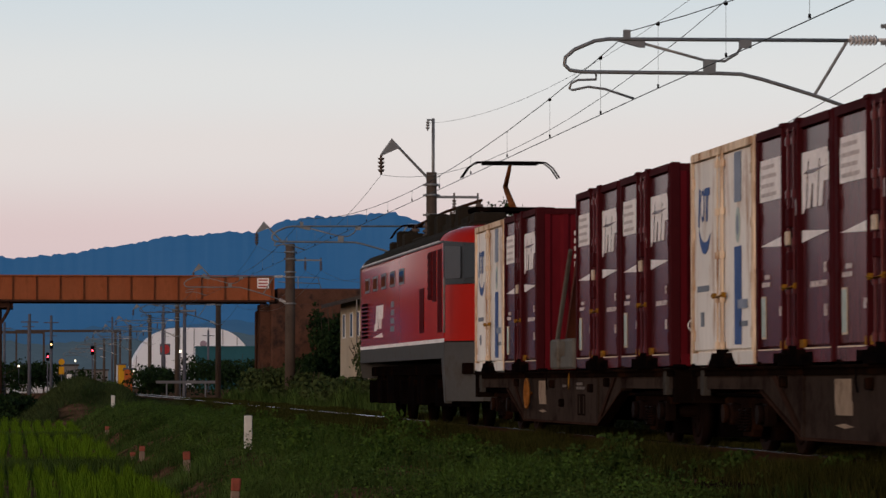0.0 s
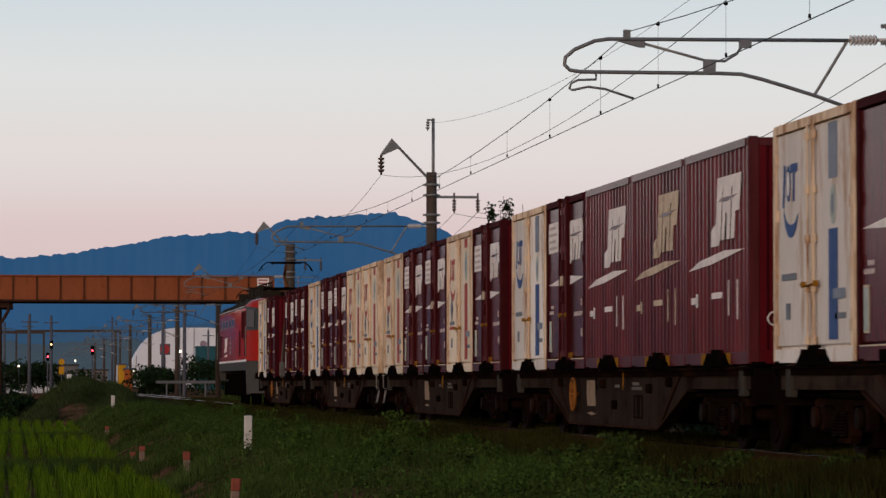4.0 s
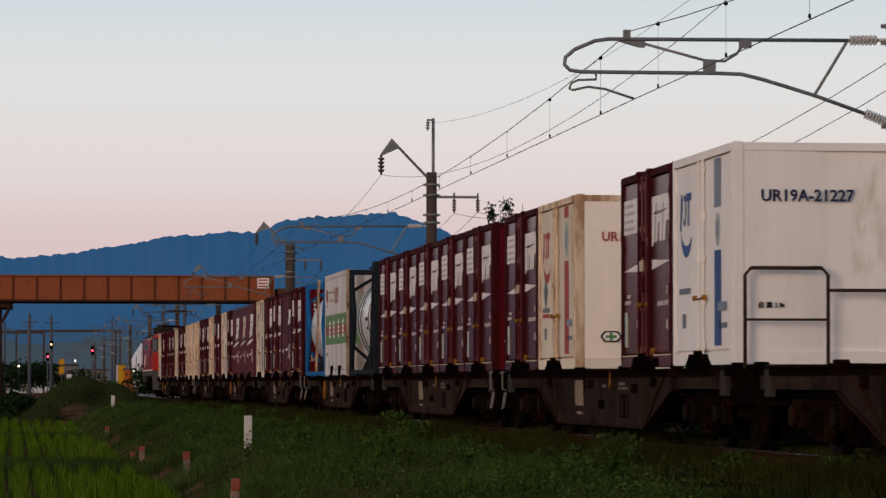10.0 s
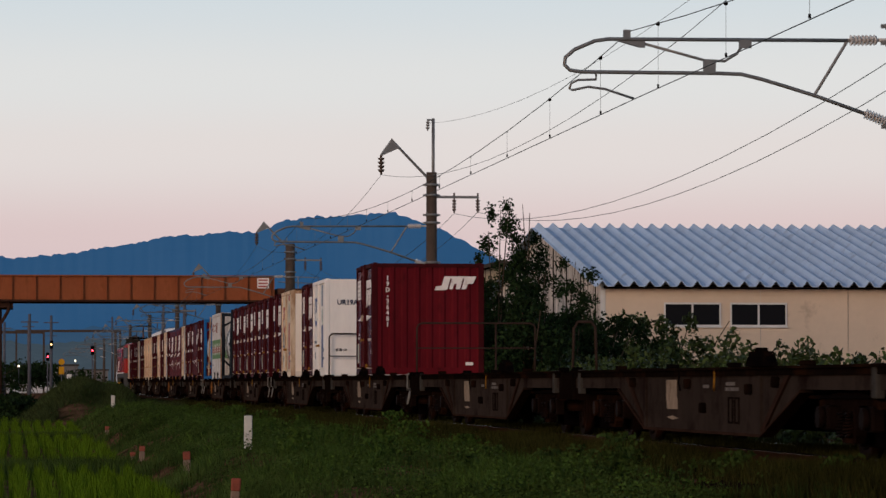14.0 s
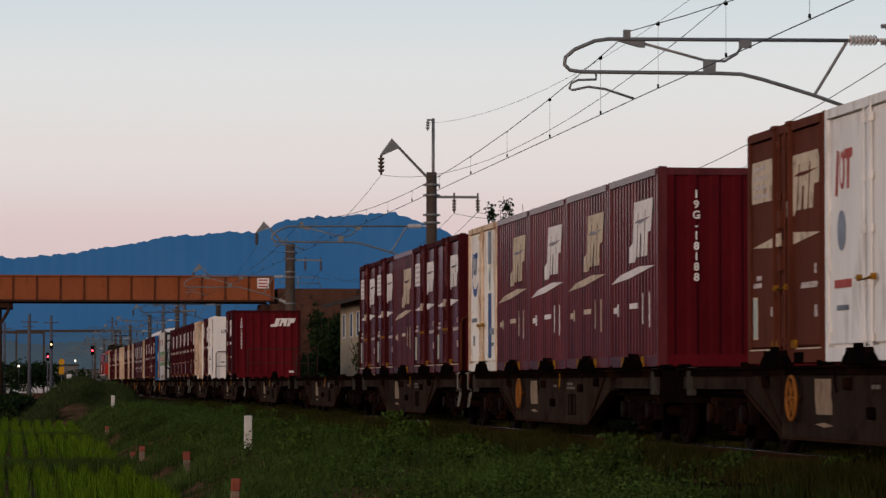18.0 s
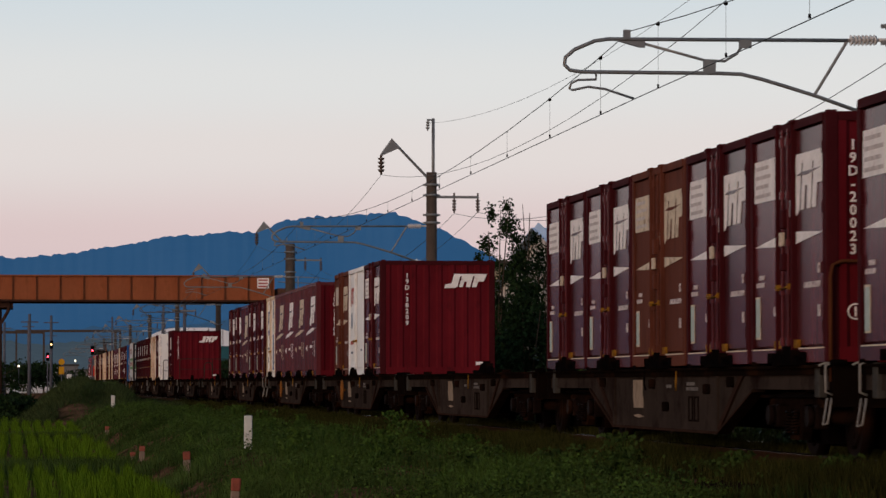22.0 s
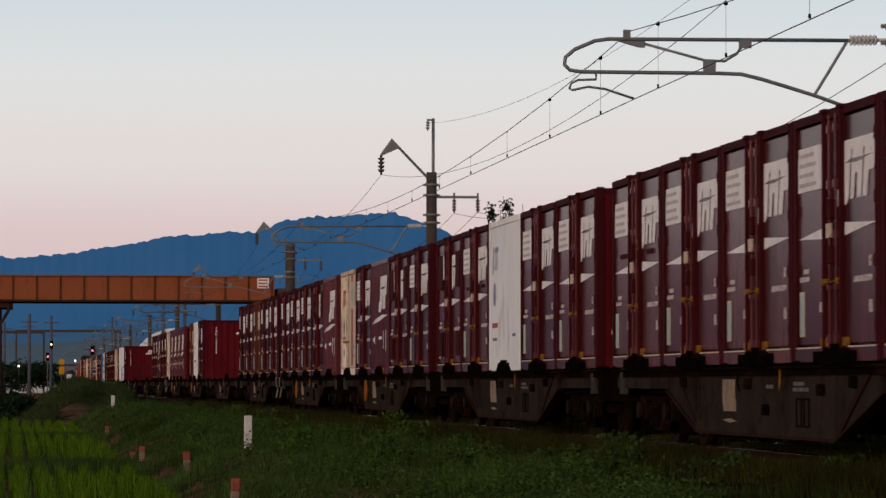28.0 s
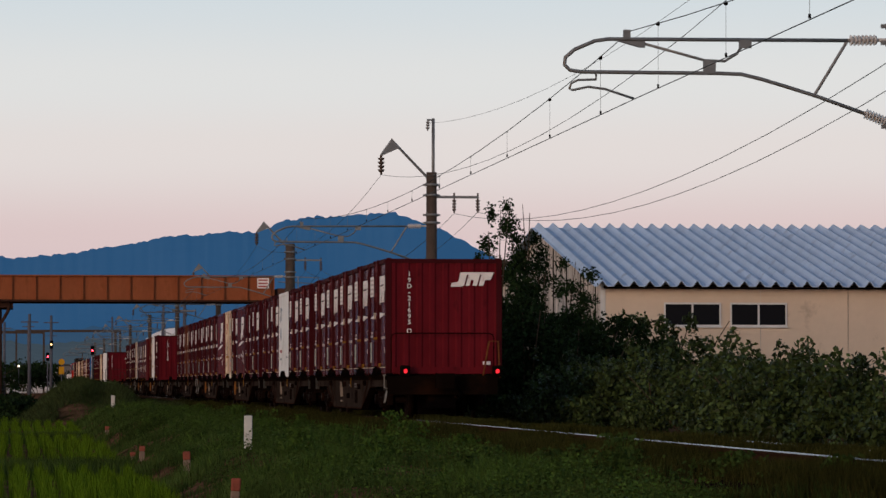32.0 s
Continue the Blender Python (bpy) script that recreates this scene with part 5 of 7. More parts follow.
def door_container(mat, label, mark=MARK, band=True, square=True, name="freight_container", windows=False, slots=False):
    c = empty(name, label, "container", "containers on the train")
    rib = DARKRIB if mat in MAROONS else mat
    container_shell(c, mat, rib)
    doors(c, mat, rib, mat, YELLOW)
    x = XS
    if square:
        part("notice_panel", plate(rect(0.62, 1.68, 1.74, 2.19), x), mark, c, "white painted notice panel")
        for k in range(4):
            part("notice_line", plate(rect(0.95 - 0.1 * (k % 2), 1.6, 2.09 - 0.1 * k, 2.13 - 0.1 * k), x - 0.004), NOTICE, c)
    bm = emblem(bmesh.new(), -0.2, 1.57, 1.3, 0.58, x)
    part("emblem", bm, mark, c, "white slanted block emblem")
    part("emblem_slash", emblem(bmesh.new(), -0.2, 1.57, 1.3, 0.58, x - 0.004, SLASH), mat, c)
    if band:
        part("wedge_stripe", plate([(1.66, 1.26), (0.26, 1.22), (0.26, 1.36)], x), mark, c, "white wedge stripe")
        part("wedge_stripe", plate([(-0.26, 1.22), (-1.68, 1.31), (-0.26, 1.36)], x), mark, c, "white wedge stripe")
        part("stripe_square", boxes((-CW / 2 - 0.06, -CW / 2 - 0.035, -0.08, 0.1, 1.22, 1.36), bevel=0.004), MARK_OLD, c, "yellowed square in the middle of the stripe")
    for y0, y1, z0, z1 in ((1.2, 1.6, 0.82, 0.87), (1.2, 1.45, 0.9, 0.95), (-1.5, -0.75, 0.76, 0.82), (-1.5, -1.38, 0.46, 0.58), (-1.48, -1.38, 0.9, 1.0), (0.6, 0.72, 0.5, 0.6)):
        part("small_lettering", plate(rect(y0, y1, z0, z1), x), WORN, c, "bar of small worn white lettering")
    for sy in (1, -1):
        # stiffening ribs beside the lock gear, each with a lug on the roof edge
        part("door_rib", boxes((-CW / 2 - 0.035, -CW / 2 + 0.03, sy * 0.37 - 0.024, sy * 0.37 + 0.024, 0.13, CH - 0.02), (-CW / 2 - 0.045, -CW / 2 + 0.06, sy * 0.37 - 0.09, sy * 0.37 + 0.09, CH - 0.03, CH + 0.014), bevel=0.008), rib, c)
        y0, y1 = (0.5, 0.95) if sy > 0 else (-0.95, -0.5)
        part("fork_pocket", boxes((-CW / 2 - 0.004, -CW / 2 + 0.02, y0, y1, 0.0, 0.105)), BLACK, c, "dark forklift pocket")
        ye = sy * 0.42
        part("pocket_edge", boxes((-CW / 2 - 0.012, -CW / 2 + 0.02, ye - 0.15, ye + 0.15, 0.15, 0.235)), YELLOW, c, "worn yellow lip over the forklift pocket")
        part("base_strip", boxes((-CW / 2 - 0.006, -CW / 2 + 0.02, min(sy * 0.6, sy * 1.7), max(sy * 0.6, sy * 1.7), 0.135, 0.15)), MARK_OLD, c, "worn pale strip along the door foot")
    for z0, z1 in ((1.4, 1.6), (0.96, 1.14)):
        part("lock_box", boxes((-CW / 2 - 0.062, -CW / 2 + 0.0, -0.09, 0.05, z0, z1), bevel=0.01), rib, c, "dark lock housing between the doors")
    part("data_plate", plate(rect(1.4, 1.62, 0.26, 0.72), x), MARK_OLD, c, "pale bordered data plate")
    part("plate_centre", plate(rect(1.42, 1.6, 0.28, 0.7), x - 0.004), PALETEAL, c, "pale grey-teal centre of the data plate")
    if windows:
        for y0, y1 in ((0.95, 1.5), (-1.6, -1.1)):
            part("hatch", plate(rect(y0, y1, 1.55, 2.2), x - 0.01, 0.02), DARKRIB, c, "dark ventilation hatch")
            part("hatch", plate(rect(y0, y1, 0.3, 0.75), x - 0.01, 0.02), DARKRIB, c, "dark ventilation hatch")
    if slots:
        for y0, y1 in ((0.8, 1.2), (-1.2, -0.8)):
            part("vent_slot", plate(rect(y0, y1, 1.44, 1.5), x - 0.004, 0.012), DARKRIB, c, "louvred vent slot")
    return c


def ribbed_container(label, mark=MARK_OLD, small=False, side=MAROON_PURPLE):
    """A box with upright ribs along its sides and the emblem high on them."""
    c = empty("ribbed_container", label, "container", "containers on the train")
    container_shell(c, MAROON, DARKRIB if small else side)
    hw, hl = CW / 2, CL / 2
    for sx in (-1, 1):
        bm = bmesh.new()
        corrugated(bm, hl - 0.1, 0.14, CH - 0.09, 0, 0.03, 15, -1)
        bmesh.ops.rotate(bm, verts=bm.verts[:], cent=(0, 0, 0), matrix=Matrix.Rotation(radians(90 * (1 if sx > 0 else -1)) + (math.pi if sx > 0 else 0) * 0, 3, "Z"))
        bmesh.ops.translate(bm, verts=bm.verts[:], vec=(sx * (hw - 0.012), 0, 0))
        bmesh.ops.recalc_face_normals(bm, faces=bm.faces[:])
        o = part("ribbed_side", bm, side, c)
    x = -hw + 0.008
    if small:
        bm = emblem(bmesh.new(), -0.75, 1.55, 0.75, 0.4, x)
    else:
        bm = emblem(bmesh.new(), 0.1, 1.42, 1.35, 0.72, x)
    part("emblem", bm, mark, c, "yellowed slanted block emblem")
    if not small:
        part("emblem_slash", emblem(bmesh.new(), 0.1, 1.42, 1.35, 0.72, x - 0.004, SLASH), side, c)
    if not small:
        part("band", plate([(1.66, 1.12), (0.3, 1.16), (-1.6, 1.28), (-0.5, 1.3), (1.0, 1.22)], x), mark, c, "yellowed tapering stripe")
    for y0, y1, z0, z1 in ((1.15, 1.5, 0.72, 0.8), (1.1, 1.2, 0.68, 0.84), (-1.25, -1.2, 0.5, 0.95), (-0.75, -0.71, 0.55, 0.95), (-0.35, 0.25, 0.76, 0.83)):
        part("small_lettering", plate(rect(y0, y1, z0, z1), x), mark, c, "bar of small yellowed lettering")
    for y0, y1 in ((0.3, 0.85), (-0.85, -0.3)):
        part("fork_pocket", boxes((-hw - 0.006, -hw + 0.02, y0, y1, 0.0, 0.13)), YELLOW, c, "yellow forklift pocket")
    return c


def pale_container(mat, label, colour, stripe, mode="leaf", bow=True):
    """A leased box: cream or white, with a lettered mark, a crescent, and an upright coloured stripe."""
    c = empty("pale_container", label, "container", "containers on the train")
    rib = mat
    skin = (CREAMDOOR if stripe is REDMARK else LEAFWHITE) if mat is CREAM else mat
    container_shell(c, skin, rib, ends=1)
    if mode == "plain":
        hw, hl = CW / 2, CL / 2
        for sx in (-1, 1):
            bm = bmesh.new()
            xo, xi = sx * (hw - 0.01), sx * (hw - 0.07)
            box(bm, min(xo, xi), max(xo, xi), -hl + 0.1, hl - 0.1, 0.14, CH - 0.09)
            part("side_wall", bm, mat, c)
        x = -hw + 0.01
    else:
        doors(c, skin, rib, mat, YELLOW)
        x = XS
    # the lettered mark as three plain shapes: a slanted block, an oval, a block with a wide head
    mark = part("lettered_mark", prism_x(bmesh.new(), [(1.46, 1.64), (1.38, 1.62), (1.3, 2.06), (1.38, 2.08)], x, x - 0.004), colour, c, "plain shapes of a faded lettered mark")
    part("mark_oval", plate([(1.17 + 0.1 * math.cos(a), 1.87 + 0.19 * math.sin(a)) for a in [2 * math.pi * k / 16 for k in range(16)]], x), colour, mark)
    part("oval_field", plate([(1.17 + 0.055 * math.cos(a), 1.87 + 0.13 * math.sin(a)) for a in [2 * math.pi * k / 14 for k in range(14)]], x - 0.004), skin, mark)
    part("mark_block", plate([(0.97, 1.68), (0.89, 1.68), (0.87, 1.98), (0.75, 1.98), (0.75, 2.07), (1.07, 2.07), (1.07, 1.98), (0.95, 1.98)], x), colour, mark)
    if stripe is None:
        part("globe_mark", plate([(1.2 + 0.17 * math.cos(a), 1.28 + 0.2 * math.sin(a)) for a in [2 * math.pi * k / 18 for k in range(18)]], x), GREYBLUE, c, "faded blue globe mark")
        part("red_code", plate(rect(0.8, 1.5, 0.72, 0.8), x), REDMARK, c, "bar of small faded red lettering")
        for a, b, z0, z1 in ((0.9, 1.4, 0.5, 0.55), (-1.3, -0.95, 0.55, 0.6)):
            part("small_lettering", plate(rect(a, b, z0, z1), x), GREYMARK, c, "bar of small lettering")
        return c
    if bow:
        part("crescent_mark", plate(crescent(1.05, 1.66, 0.36, 0.12), x), colour, c, "crescent-shaped mark")
    if stripe is REDMARK:
        part("diamond_mark", plate([(1.4, 1.17), (1.2, 0.9), (1.0, 1.17), (1.2, 1.42)], x), GREYMARK, c, "grey diamond-shaped mark")
        part("red_code", plate(rect(0.85, 1.5, 0.78, 0.84), x), REDMARK, c, "bar of small faded red lettering")
    red = stripe is REDMARK
    y0, y1 = -1.06, -0.68
    part("stripe", plate(rect(y0, y1, 2.22 if red else 1.82, 2.38), x), stripe if red else GREYBLUE, c, "upright coloured stripe")
    part("stripe", plate(rect(y0, y1, 0.22, 1.58 if red else 1.32), x), stripe, c, "upright coloured stripe")
    oz, orad = (1.9, 0.27) if red else (1.56, 0.2)
    part("oval_mark", plate([(-0.87 + orad * 0.62 * math.cos(a), oz + orad * math.sin(a)) for a in [2 * math.pi * k / 18 for k in range(18)]], x), PALETEAL, c, "pale grey-green oval mark")
    part("oval_centre", plate([(-0.87 + orad * 0.3 * math.cos(a), oz + orad * 0.55 * math.sin(a)) for a in [2 * math.pi * k / 12 for k in range(12)]], x - 0.004), GREYBLUE, c)
    part("stripe_plate", plate(rect(-1.4, -0.88, 0.62, 0.72), x - 0.004), GREYBLUE, c, "pale blue-grey data strip")
    for a, b, z0, z1 in ((0.8, 1.5, 0.86, 0.93), (1.1, 1.3, 0.45, 0.62), (-1.4, -0.95, 0.42, 0.48)):
        part("small_lettering", plate(rect(a, b, z0, z1), x), GREYMARK, c, "bar of small lettering")
    return c


def tank_container(frame_mat, tank_mat, label, rusty_ladder, roof_walk=True):
    """A 20-foot tank in an open frame."""
    hw, hl, H = 1.22, 3.029, 2.55
    c = empty("tank_container", label, "tank container", "tank containers on the train")
    bm = bmesh.new()
    n, rings = 28, []
    R = 1.14
    for y, r in ((-2.6, 0.01), (-2.58, 0.45), (-2.5, 0.78), (-2.33, 1.0), (-2.1, R), (2.1, R), (2.33, 1.0), (2.5, 0.78), (2.58, 0.45), (2.6, 0.01)):
        rings.append([bm.verts.new((r * math.cos(2 * math.pi * k / n), y, 1.3 + r * math.sin(2 * math.pi * k / n))) for k in range(n)])
    for a, b in zip(rings, rings[1:]):
        for k in range(n):
            f = bm.faces.new((a[k], a[(k + 1) % n], b[(k + 1) % n], b[k])); f.smooth = True
    bmesh.ops.recalc_face_normals(bm, faces=bm.faces[:])
    part("tank", bm, tank_mat, c)
    for y in (() if rusty_ladder else (-1.5, -0.9, 0.9, 1.5)):
        bm = bmesh.new()
        pts = [((R + 0.006) * math.cos(a), y, 1.3 + (R + 0.006) * math.sin(a)) for a in [2 * math.pi * k / 28 for k in range(29)]]
        pipe(bm, pts, 0.014, 4)
        part("tank_band", bm, TANKDARK, c)
    for sy in (-1, 1):
        y = sy * (hl - 0.06)
        for sx in (-1, 1):
            part("corner_post", boxes((sx * (hw - 0.06) - 0.06, sx * (hw - 0.06) + 0.06, y - 0.06, y + 0.06, 0, H)), frame_mat, c)
        part("end_beam", boxes((-hw + 0.12, hw - 0.12, y - 0.06, y + 0.06, H - 0.13, H)), frame_mat, c)
        part("end_beam", boxes((-hw + 0.12, hw - 0.12, y - 0.06, y + 0.06, 0, 0.14)), frame_mat, c)
        for sx in (-1, 1):
            part("end_brace", rod(bmesh.new(), (sx * (hw - 0.1), y, H - 0.5), (sx * 0.45, y, H - 0.1), 0.045, 6), frame_mat, c)
            part("end_brace", rod(bmesh.new(), (sx * (hw - 0.1), y, 0.7), (sx * 0.45, y, 0.12), 0.045, 6), frame_mat, c)
            bm = bmesh.new()
            xx = sx * (hw - 0.05)
            rod(bm, (xx, y - sy * 0.05, 2.4), (xx, y - sy * 0.95, 1.35), 0.05, 6)
            rod(bm, (xx, y - sy * 0.95, 1.35), (xx, y - sy * 0.05, 0.18), 0.05, 6)
            part("side_brace", bm, frame_mat, c)
    for sx in (-1, 1):
        part("bottom_rail", boxes((sx * (hw - 0.06) - 0.05, sx * (hw - 0.06) + 0.05, -hl + 0.12, hl - 0.12, 0.02, 0.13)), frame_mat, c)
    for y in (-1.5, 1.5):
        bm = bmesh.new()
        prism_y(bm, [(-1.05, 0.13), (1.05, 0.13), (0.85, 0.62), (0.4, 0.32), (-0.4, 0.32), (-0.85, 0.62)], y - 0.08, y + 0.08)
        part("saddle", bm, TANKDARK, c)
    if roof_walk:
        bm = bmesh.new()
        box(bm, -0.75, 0.15, -2.9, 2.9, 2.56, 2.6)
        for y in (-2.4, -0.8, 0.8, 2.4):
            box(bm, -0.72, -0.66, y - 0.03, y + 0.03, 2.3, 2.56)
        part("roof_walkway", bm, BLACK, c, "dark top walkway")
    bm = bmesh.new()
    yl = -0.2 if rusty_ladder else -1.9
    for dy in (-0.16, 0.16):
        rod(bm, (-hw + 0.03, yl + dy, 0.1), (-hw + 0.1, yl + dy, 2.58), 0.025, 6)
    for k in range(8):
        z = 0.3 + 0.29 * k
        rod(bm, (-hw + 0.06, yl - 0.16, z), (-hw + 0.06, yl + 0.16, z), 0.014, 6)
    part("ladder", bm, RUSTWHITE if rusty_ladder else frame_mat, c)
    # hazard mark and lettering
    bm = bmesh.new()
    for y0, y1, a0, a1 in (((1.0, 1.5, 2, 4), (0.35, 0.5, 16, 24)) if rusty_ladder else ((0.5, 0.62, 5, 22), (-0.7, -0.2, -2, 2), (-0.7, -0.3, -12, -9), (-1.1, -0.5, -26, -20))):
        pts = []
        for y, a in ((y0, a0), (y1, a0), (y1, a1), (y0, a1)):
            th = radians(180 - a)
            pts.append(bm.verts.new(((R + 0.006) * math.cos(th), y, 1.3 + (R + 0.006) * math.sin(th))))
        bm.faces.new(pts)
    part("tank_lettering", bm, GREYMARK if rusty_ladder else BLACKMARK, c, "dark bars of lettering")
    return c


def long_box():
    """A white 20-foot box with a green and red belt."""
    hw, hl, H = 1.22, 3.029, 2.59
    c = empty("long_container", "white long box container with green and red belt", "container", "containers on the train")
    part("body", boxes((-hw + 0.06, hw - 0.06, -hl + 0.05, hl - 0.05, 0.1, H - 0.05)), GREYBOX, c)
    for sx in (-1, 1):
        for sy in (-1, 1):
            x0, y0 = sx * hw, sy * hl
            part("corner_post", boxes((min(x0, x0 - sx * 0.12), max(x0, x0 - sx * 0.12), min(y0, y0 - sy * 0.12), max(y0, y0 - sy * 0.12), 0, H)), RUSTWHITE if sy < 0 else GREYBOX, c)
    for k in range(5):
        y0 = -hl + 0.12 + k * (2 * hl - 0.24) / 5
        part("side_panel", boxes((-hw + 0.012, -hw + 0.06, y0 + 0.03, y0 + (2 * hl - 0.24) / 5 - 0.03, 0.16, H - 0.12), bevel=0.01), GREYBOX, c)
    part("bottom_rail", boxes((-hw, -hw + 0.1, -hl + 0.12, hl - 0.12, 0.02, 0.15)), GREYBOX, c)
    part("top_rail", boxes((-hw, hw, -hl + 0.12, hl - 0.12, H - 0.11, H - 0.01)), GREYBOX, c)
    part("fork_pocket", boxes((-hw - 0.008, -hw + 0.02, 0.75, 1.4, 0.02, 0.26)), BLACK, c)
    part("fork_pocket", boxes((-hw - 0.008, -hw + 0.02, -1.4, -0.75, 0.02, 0.26)), BLACK, c)
    x = -hw + 0.012
    part("green_belt", plate(rect(-hl + 0.14, hl - 0.14, 1.28, 1.55), x), BELTGREEN, c)
    part("red_belt", plate(rect(-hl + 0.14, hl - 0.14, 1.04, 1.28), x), BELTRED, c)
    part("green_belt", plate(rect(-hl + 0.14, hl - 0.14, 0.8, 1.04), x), BELTGREEN, c)
    for y in (1.65, 0.55, -0.75, -2.0):
        bm = bmesh.new()
        for k in range(4):
            prism_x(bm, rect(y - 0.2, y + 0.2, 0.98 + 0.11 * k, 1.04 + 0.11 * k), x - 0.006, x - 0.01)
        prism_x(bm, rect(y - 0.04, y + 0.04, 0.95, 1.42), x - 0.006, x - 0.01)
        part("belt_lettering", bm, MARK, c, "white lettering bars")
    for k in range(4):
        # four upper characters as a pair of bars each
        y = 1.92 - 0.4 * k
        bm = prism_x(bmesh.new(), rect(y - 0.13, y + 0.13, 2.1, 2.15), x, x - 0.004)
        prism_x(bm, rect(y - 0.1, y + 0.06, 1.9, 1.95), x, x - 0.004)
        part("upper_lettering", bm, BELTRED, c, "red lettering bars")
    side = Matrix(((0, 0, -1, x), (-1, 0, 0, -0.08), (0, 1, 0, 1.87), (0, 0, 0, 1)))
    text_part("引越便", 0.42, side, BELTRED, c, "upper_words", "red painted words")
    ring = [(x - 0.004, 2.42 + 0.15 * math.cos(q), 2.06 + 0.15 * math.sin(q)) for q in [2 * math.pi * k / 20 for k in range(21)]]
    mark = part("round_mark", pipe(bmesh.new(), ring, 0.02, 5), BELTRED, c, "red ring mark")
    part("ring_centre", rod(bmesh.new(), (x, 2.42, 2.06), (x - 0.006, 2.42, 2.06), 0.06, 14), BELTRED, mark)
    part("mark_foot", plate([(2.56, 1.76), (2.3, 1.8), (2.34, 1.84), (2.56, 1.82)], x), BELTRED, mark)
    for y0, y1, z0, z1 in ((2.2, 2.7, 0.52, 0.6), (1.9, 2.05, 0.2, 0.42)):
        part("small_lettering", plate(rect(y0, y1, z0, z1), x), GREYMARK, c, "small dark lettering bar")
    bm = bmesh.new()
    corrugated(bm, hw - 0.12, 0.15, H - 0.12, -hl + 0.02, 0.03, 6, -1)
    part("end_wall", bm, GREYBOX, c)
    bm = bmesh.new()
    box(bm, -hw + 0.12, hw - 0.12, -hl + 0.004, -hl + 0.03, 0.8, 1.55)
    part("end_belt", bm, BELTGREEN, c)
    return c


# ---- wagons ----
PITCH_W, SLOT = 20.11, 3.775


def wagon(label):
    """A flat container wagon: origin at rail height, in the middle of its length."""
    w = empty("container_wagon", label, "wagon", "wagons of the train")
    half = 9.45
    bm = bmesh.new()
    box(bm, -1.2, 1.2, -half, half, DECK - 0.13, DECK - 0.03)
    part("deck", bm, STEEL, w)
    for sx in (-1, 1):
        bm = bmesh.new()
        prism_x(bm, [(-half, DECK - 0.28), (-5.6, DECK - 0.28), (-3.6, 0.22), (3.6, 0.22), (5.6, DECK - 0.28), (half, DECK - 0.28), (half, DECK - 0.04), (-half, DECK - 0.04)], sx * 1.13, sx * 1.165)
        part("side_sill", bm, SILL, w, "deep fish-bellied side sill")
        bm = bmesh.new()
        box(bm, sx * 1.16 - 0.09, sx * 1.16 + 0.09, -half, half, DECK - 0.06, DECK - 0.03)
        part("sill_rail", bm, STEEL, w)
        bm = bmesh.new()
        prism_x(bm, [(-5.6, DECK - 0.31), (-3.6, 0.19), (3.6, 0.19), (5.6, DECK - 0.31), (5.6, DECK - 0.28), (3.6, 0.22), (-3.6, 0.22), (-5.6, DECK - 0.28)], sx * 1.05, sx * 1.2)
        part("sill_flange", bm, FLANGE, w, "rust-brown bottom flange of the sill")
    for sy in (-1, 1):
        part("end_beam", boxes((-1.2, 1.2, sy * half - 0.1, sy * half + 0.1, DECK - 0.45, DECK - 0.04)), STEEL, w)
        bm = bmesh.new()
        box(bm, -0.12, 0.12, min(sy * half, sy * (half + 0.6)), max(sy * half, sy * (half + 0.6)), 0.72, 0.98)
        box(bm, -0.2, 0.2, min(sy * (half + 0.38), sy * (half + 0.6)), max(sy * (half + 0.38), sy * (half + 0.6)), 0.68, 1.0)
        part("coupler", bm, STEEL, w)
        yb = sy * 7.05
        bm = bmesh.new()
        for sx in (-1, 1):
            prism_x(bm, [(yb - 1.3, 0.60), (yb - 1.3, 0.52), (yb - 0.7, 0.56), (yb - 0.4, 0.54), (yb - 0.34, 0.26), (yb - 0.26, 0.18), (yb + 0.26, 0.18), (yb + 0.34, 0.26), (yb + 0.4, 0.54), (yb + 0.7, 0.56), (yb + 1.3, 0.52), (yb + 1.3, 0.60), (yb + 0.55, 0.68), (yb - 0.55, 0.68)], sx * 0.93, sx * 1.03)
        box(bm, -0.93, 0.93, yb - 0.2, yb + 0.2, 0.45, 0.7)
        bogie = part("bogie", bm, BOGIE, w, "grimy rust-brown bogie frame")
        for k in (-0.95, 0.95):
            for sx in (-1, 1):
                bm = box(bmesh.new(), min(sx * 0.92, sx * 1.06), max(sx * 0.92, sx * 1.06), yb + k - 0.15, yb + k + 0.15, 0.3, 0.55, bevel=0.02)
                rod(bm, (sx * 1.05, yb + k, 0.43), (sx * 1.13, yb + k, 0.43), 0.11, 12)
                part("axle_box", bm, WHEEL, bogie, "rusty axle box")
        for k in (-0.16, 0.16):
            coil = [(-1.06 + 0.055 * math.cos(2.2 * q), yb + k + 0.055 * math.sin(2.2 * q), 0.24 + 0.011 * q) for q in range(24)]
            part("coil_spring", pipe(bmesh.new(), coil, 0.015, 5), WHEEL, bogie)
        for k in (-0.95, 0.95):
            bm = bmesh.new()
            rod(bm, (-0.95, 0, 0), (0.95, 0, 0), 0.08, 8)
            for sx in (-1, 1):
                rod(bm, (sx * 0.5, 0, 0), (sx * 0.63, 0, 0), 0.43, 24)
                rod(bm, (sx * 0.63, 0, 0), (sx * 0.645, 0, 0), 0.34, 20, 0.3)
                for a in range(5):
                    th = 2 * math.pi * a / 5
                    rod(bm, (sx * 0.646, 0.2 * math.cos(th), 0.2 * math.sin(th)), (sx * 0.66, 0.2 * math.cos(th), 0.2 * math.sin(th)), 0.045, 6)
            o = part("wheelset", bm, WHEEL, w, "pair of rusty wheels on an axle")
            o.location = (0, yb + k, 0.43)
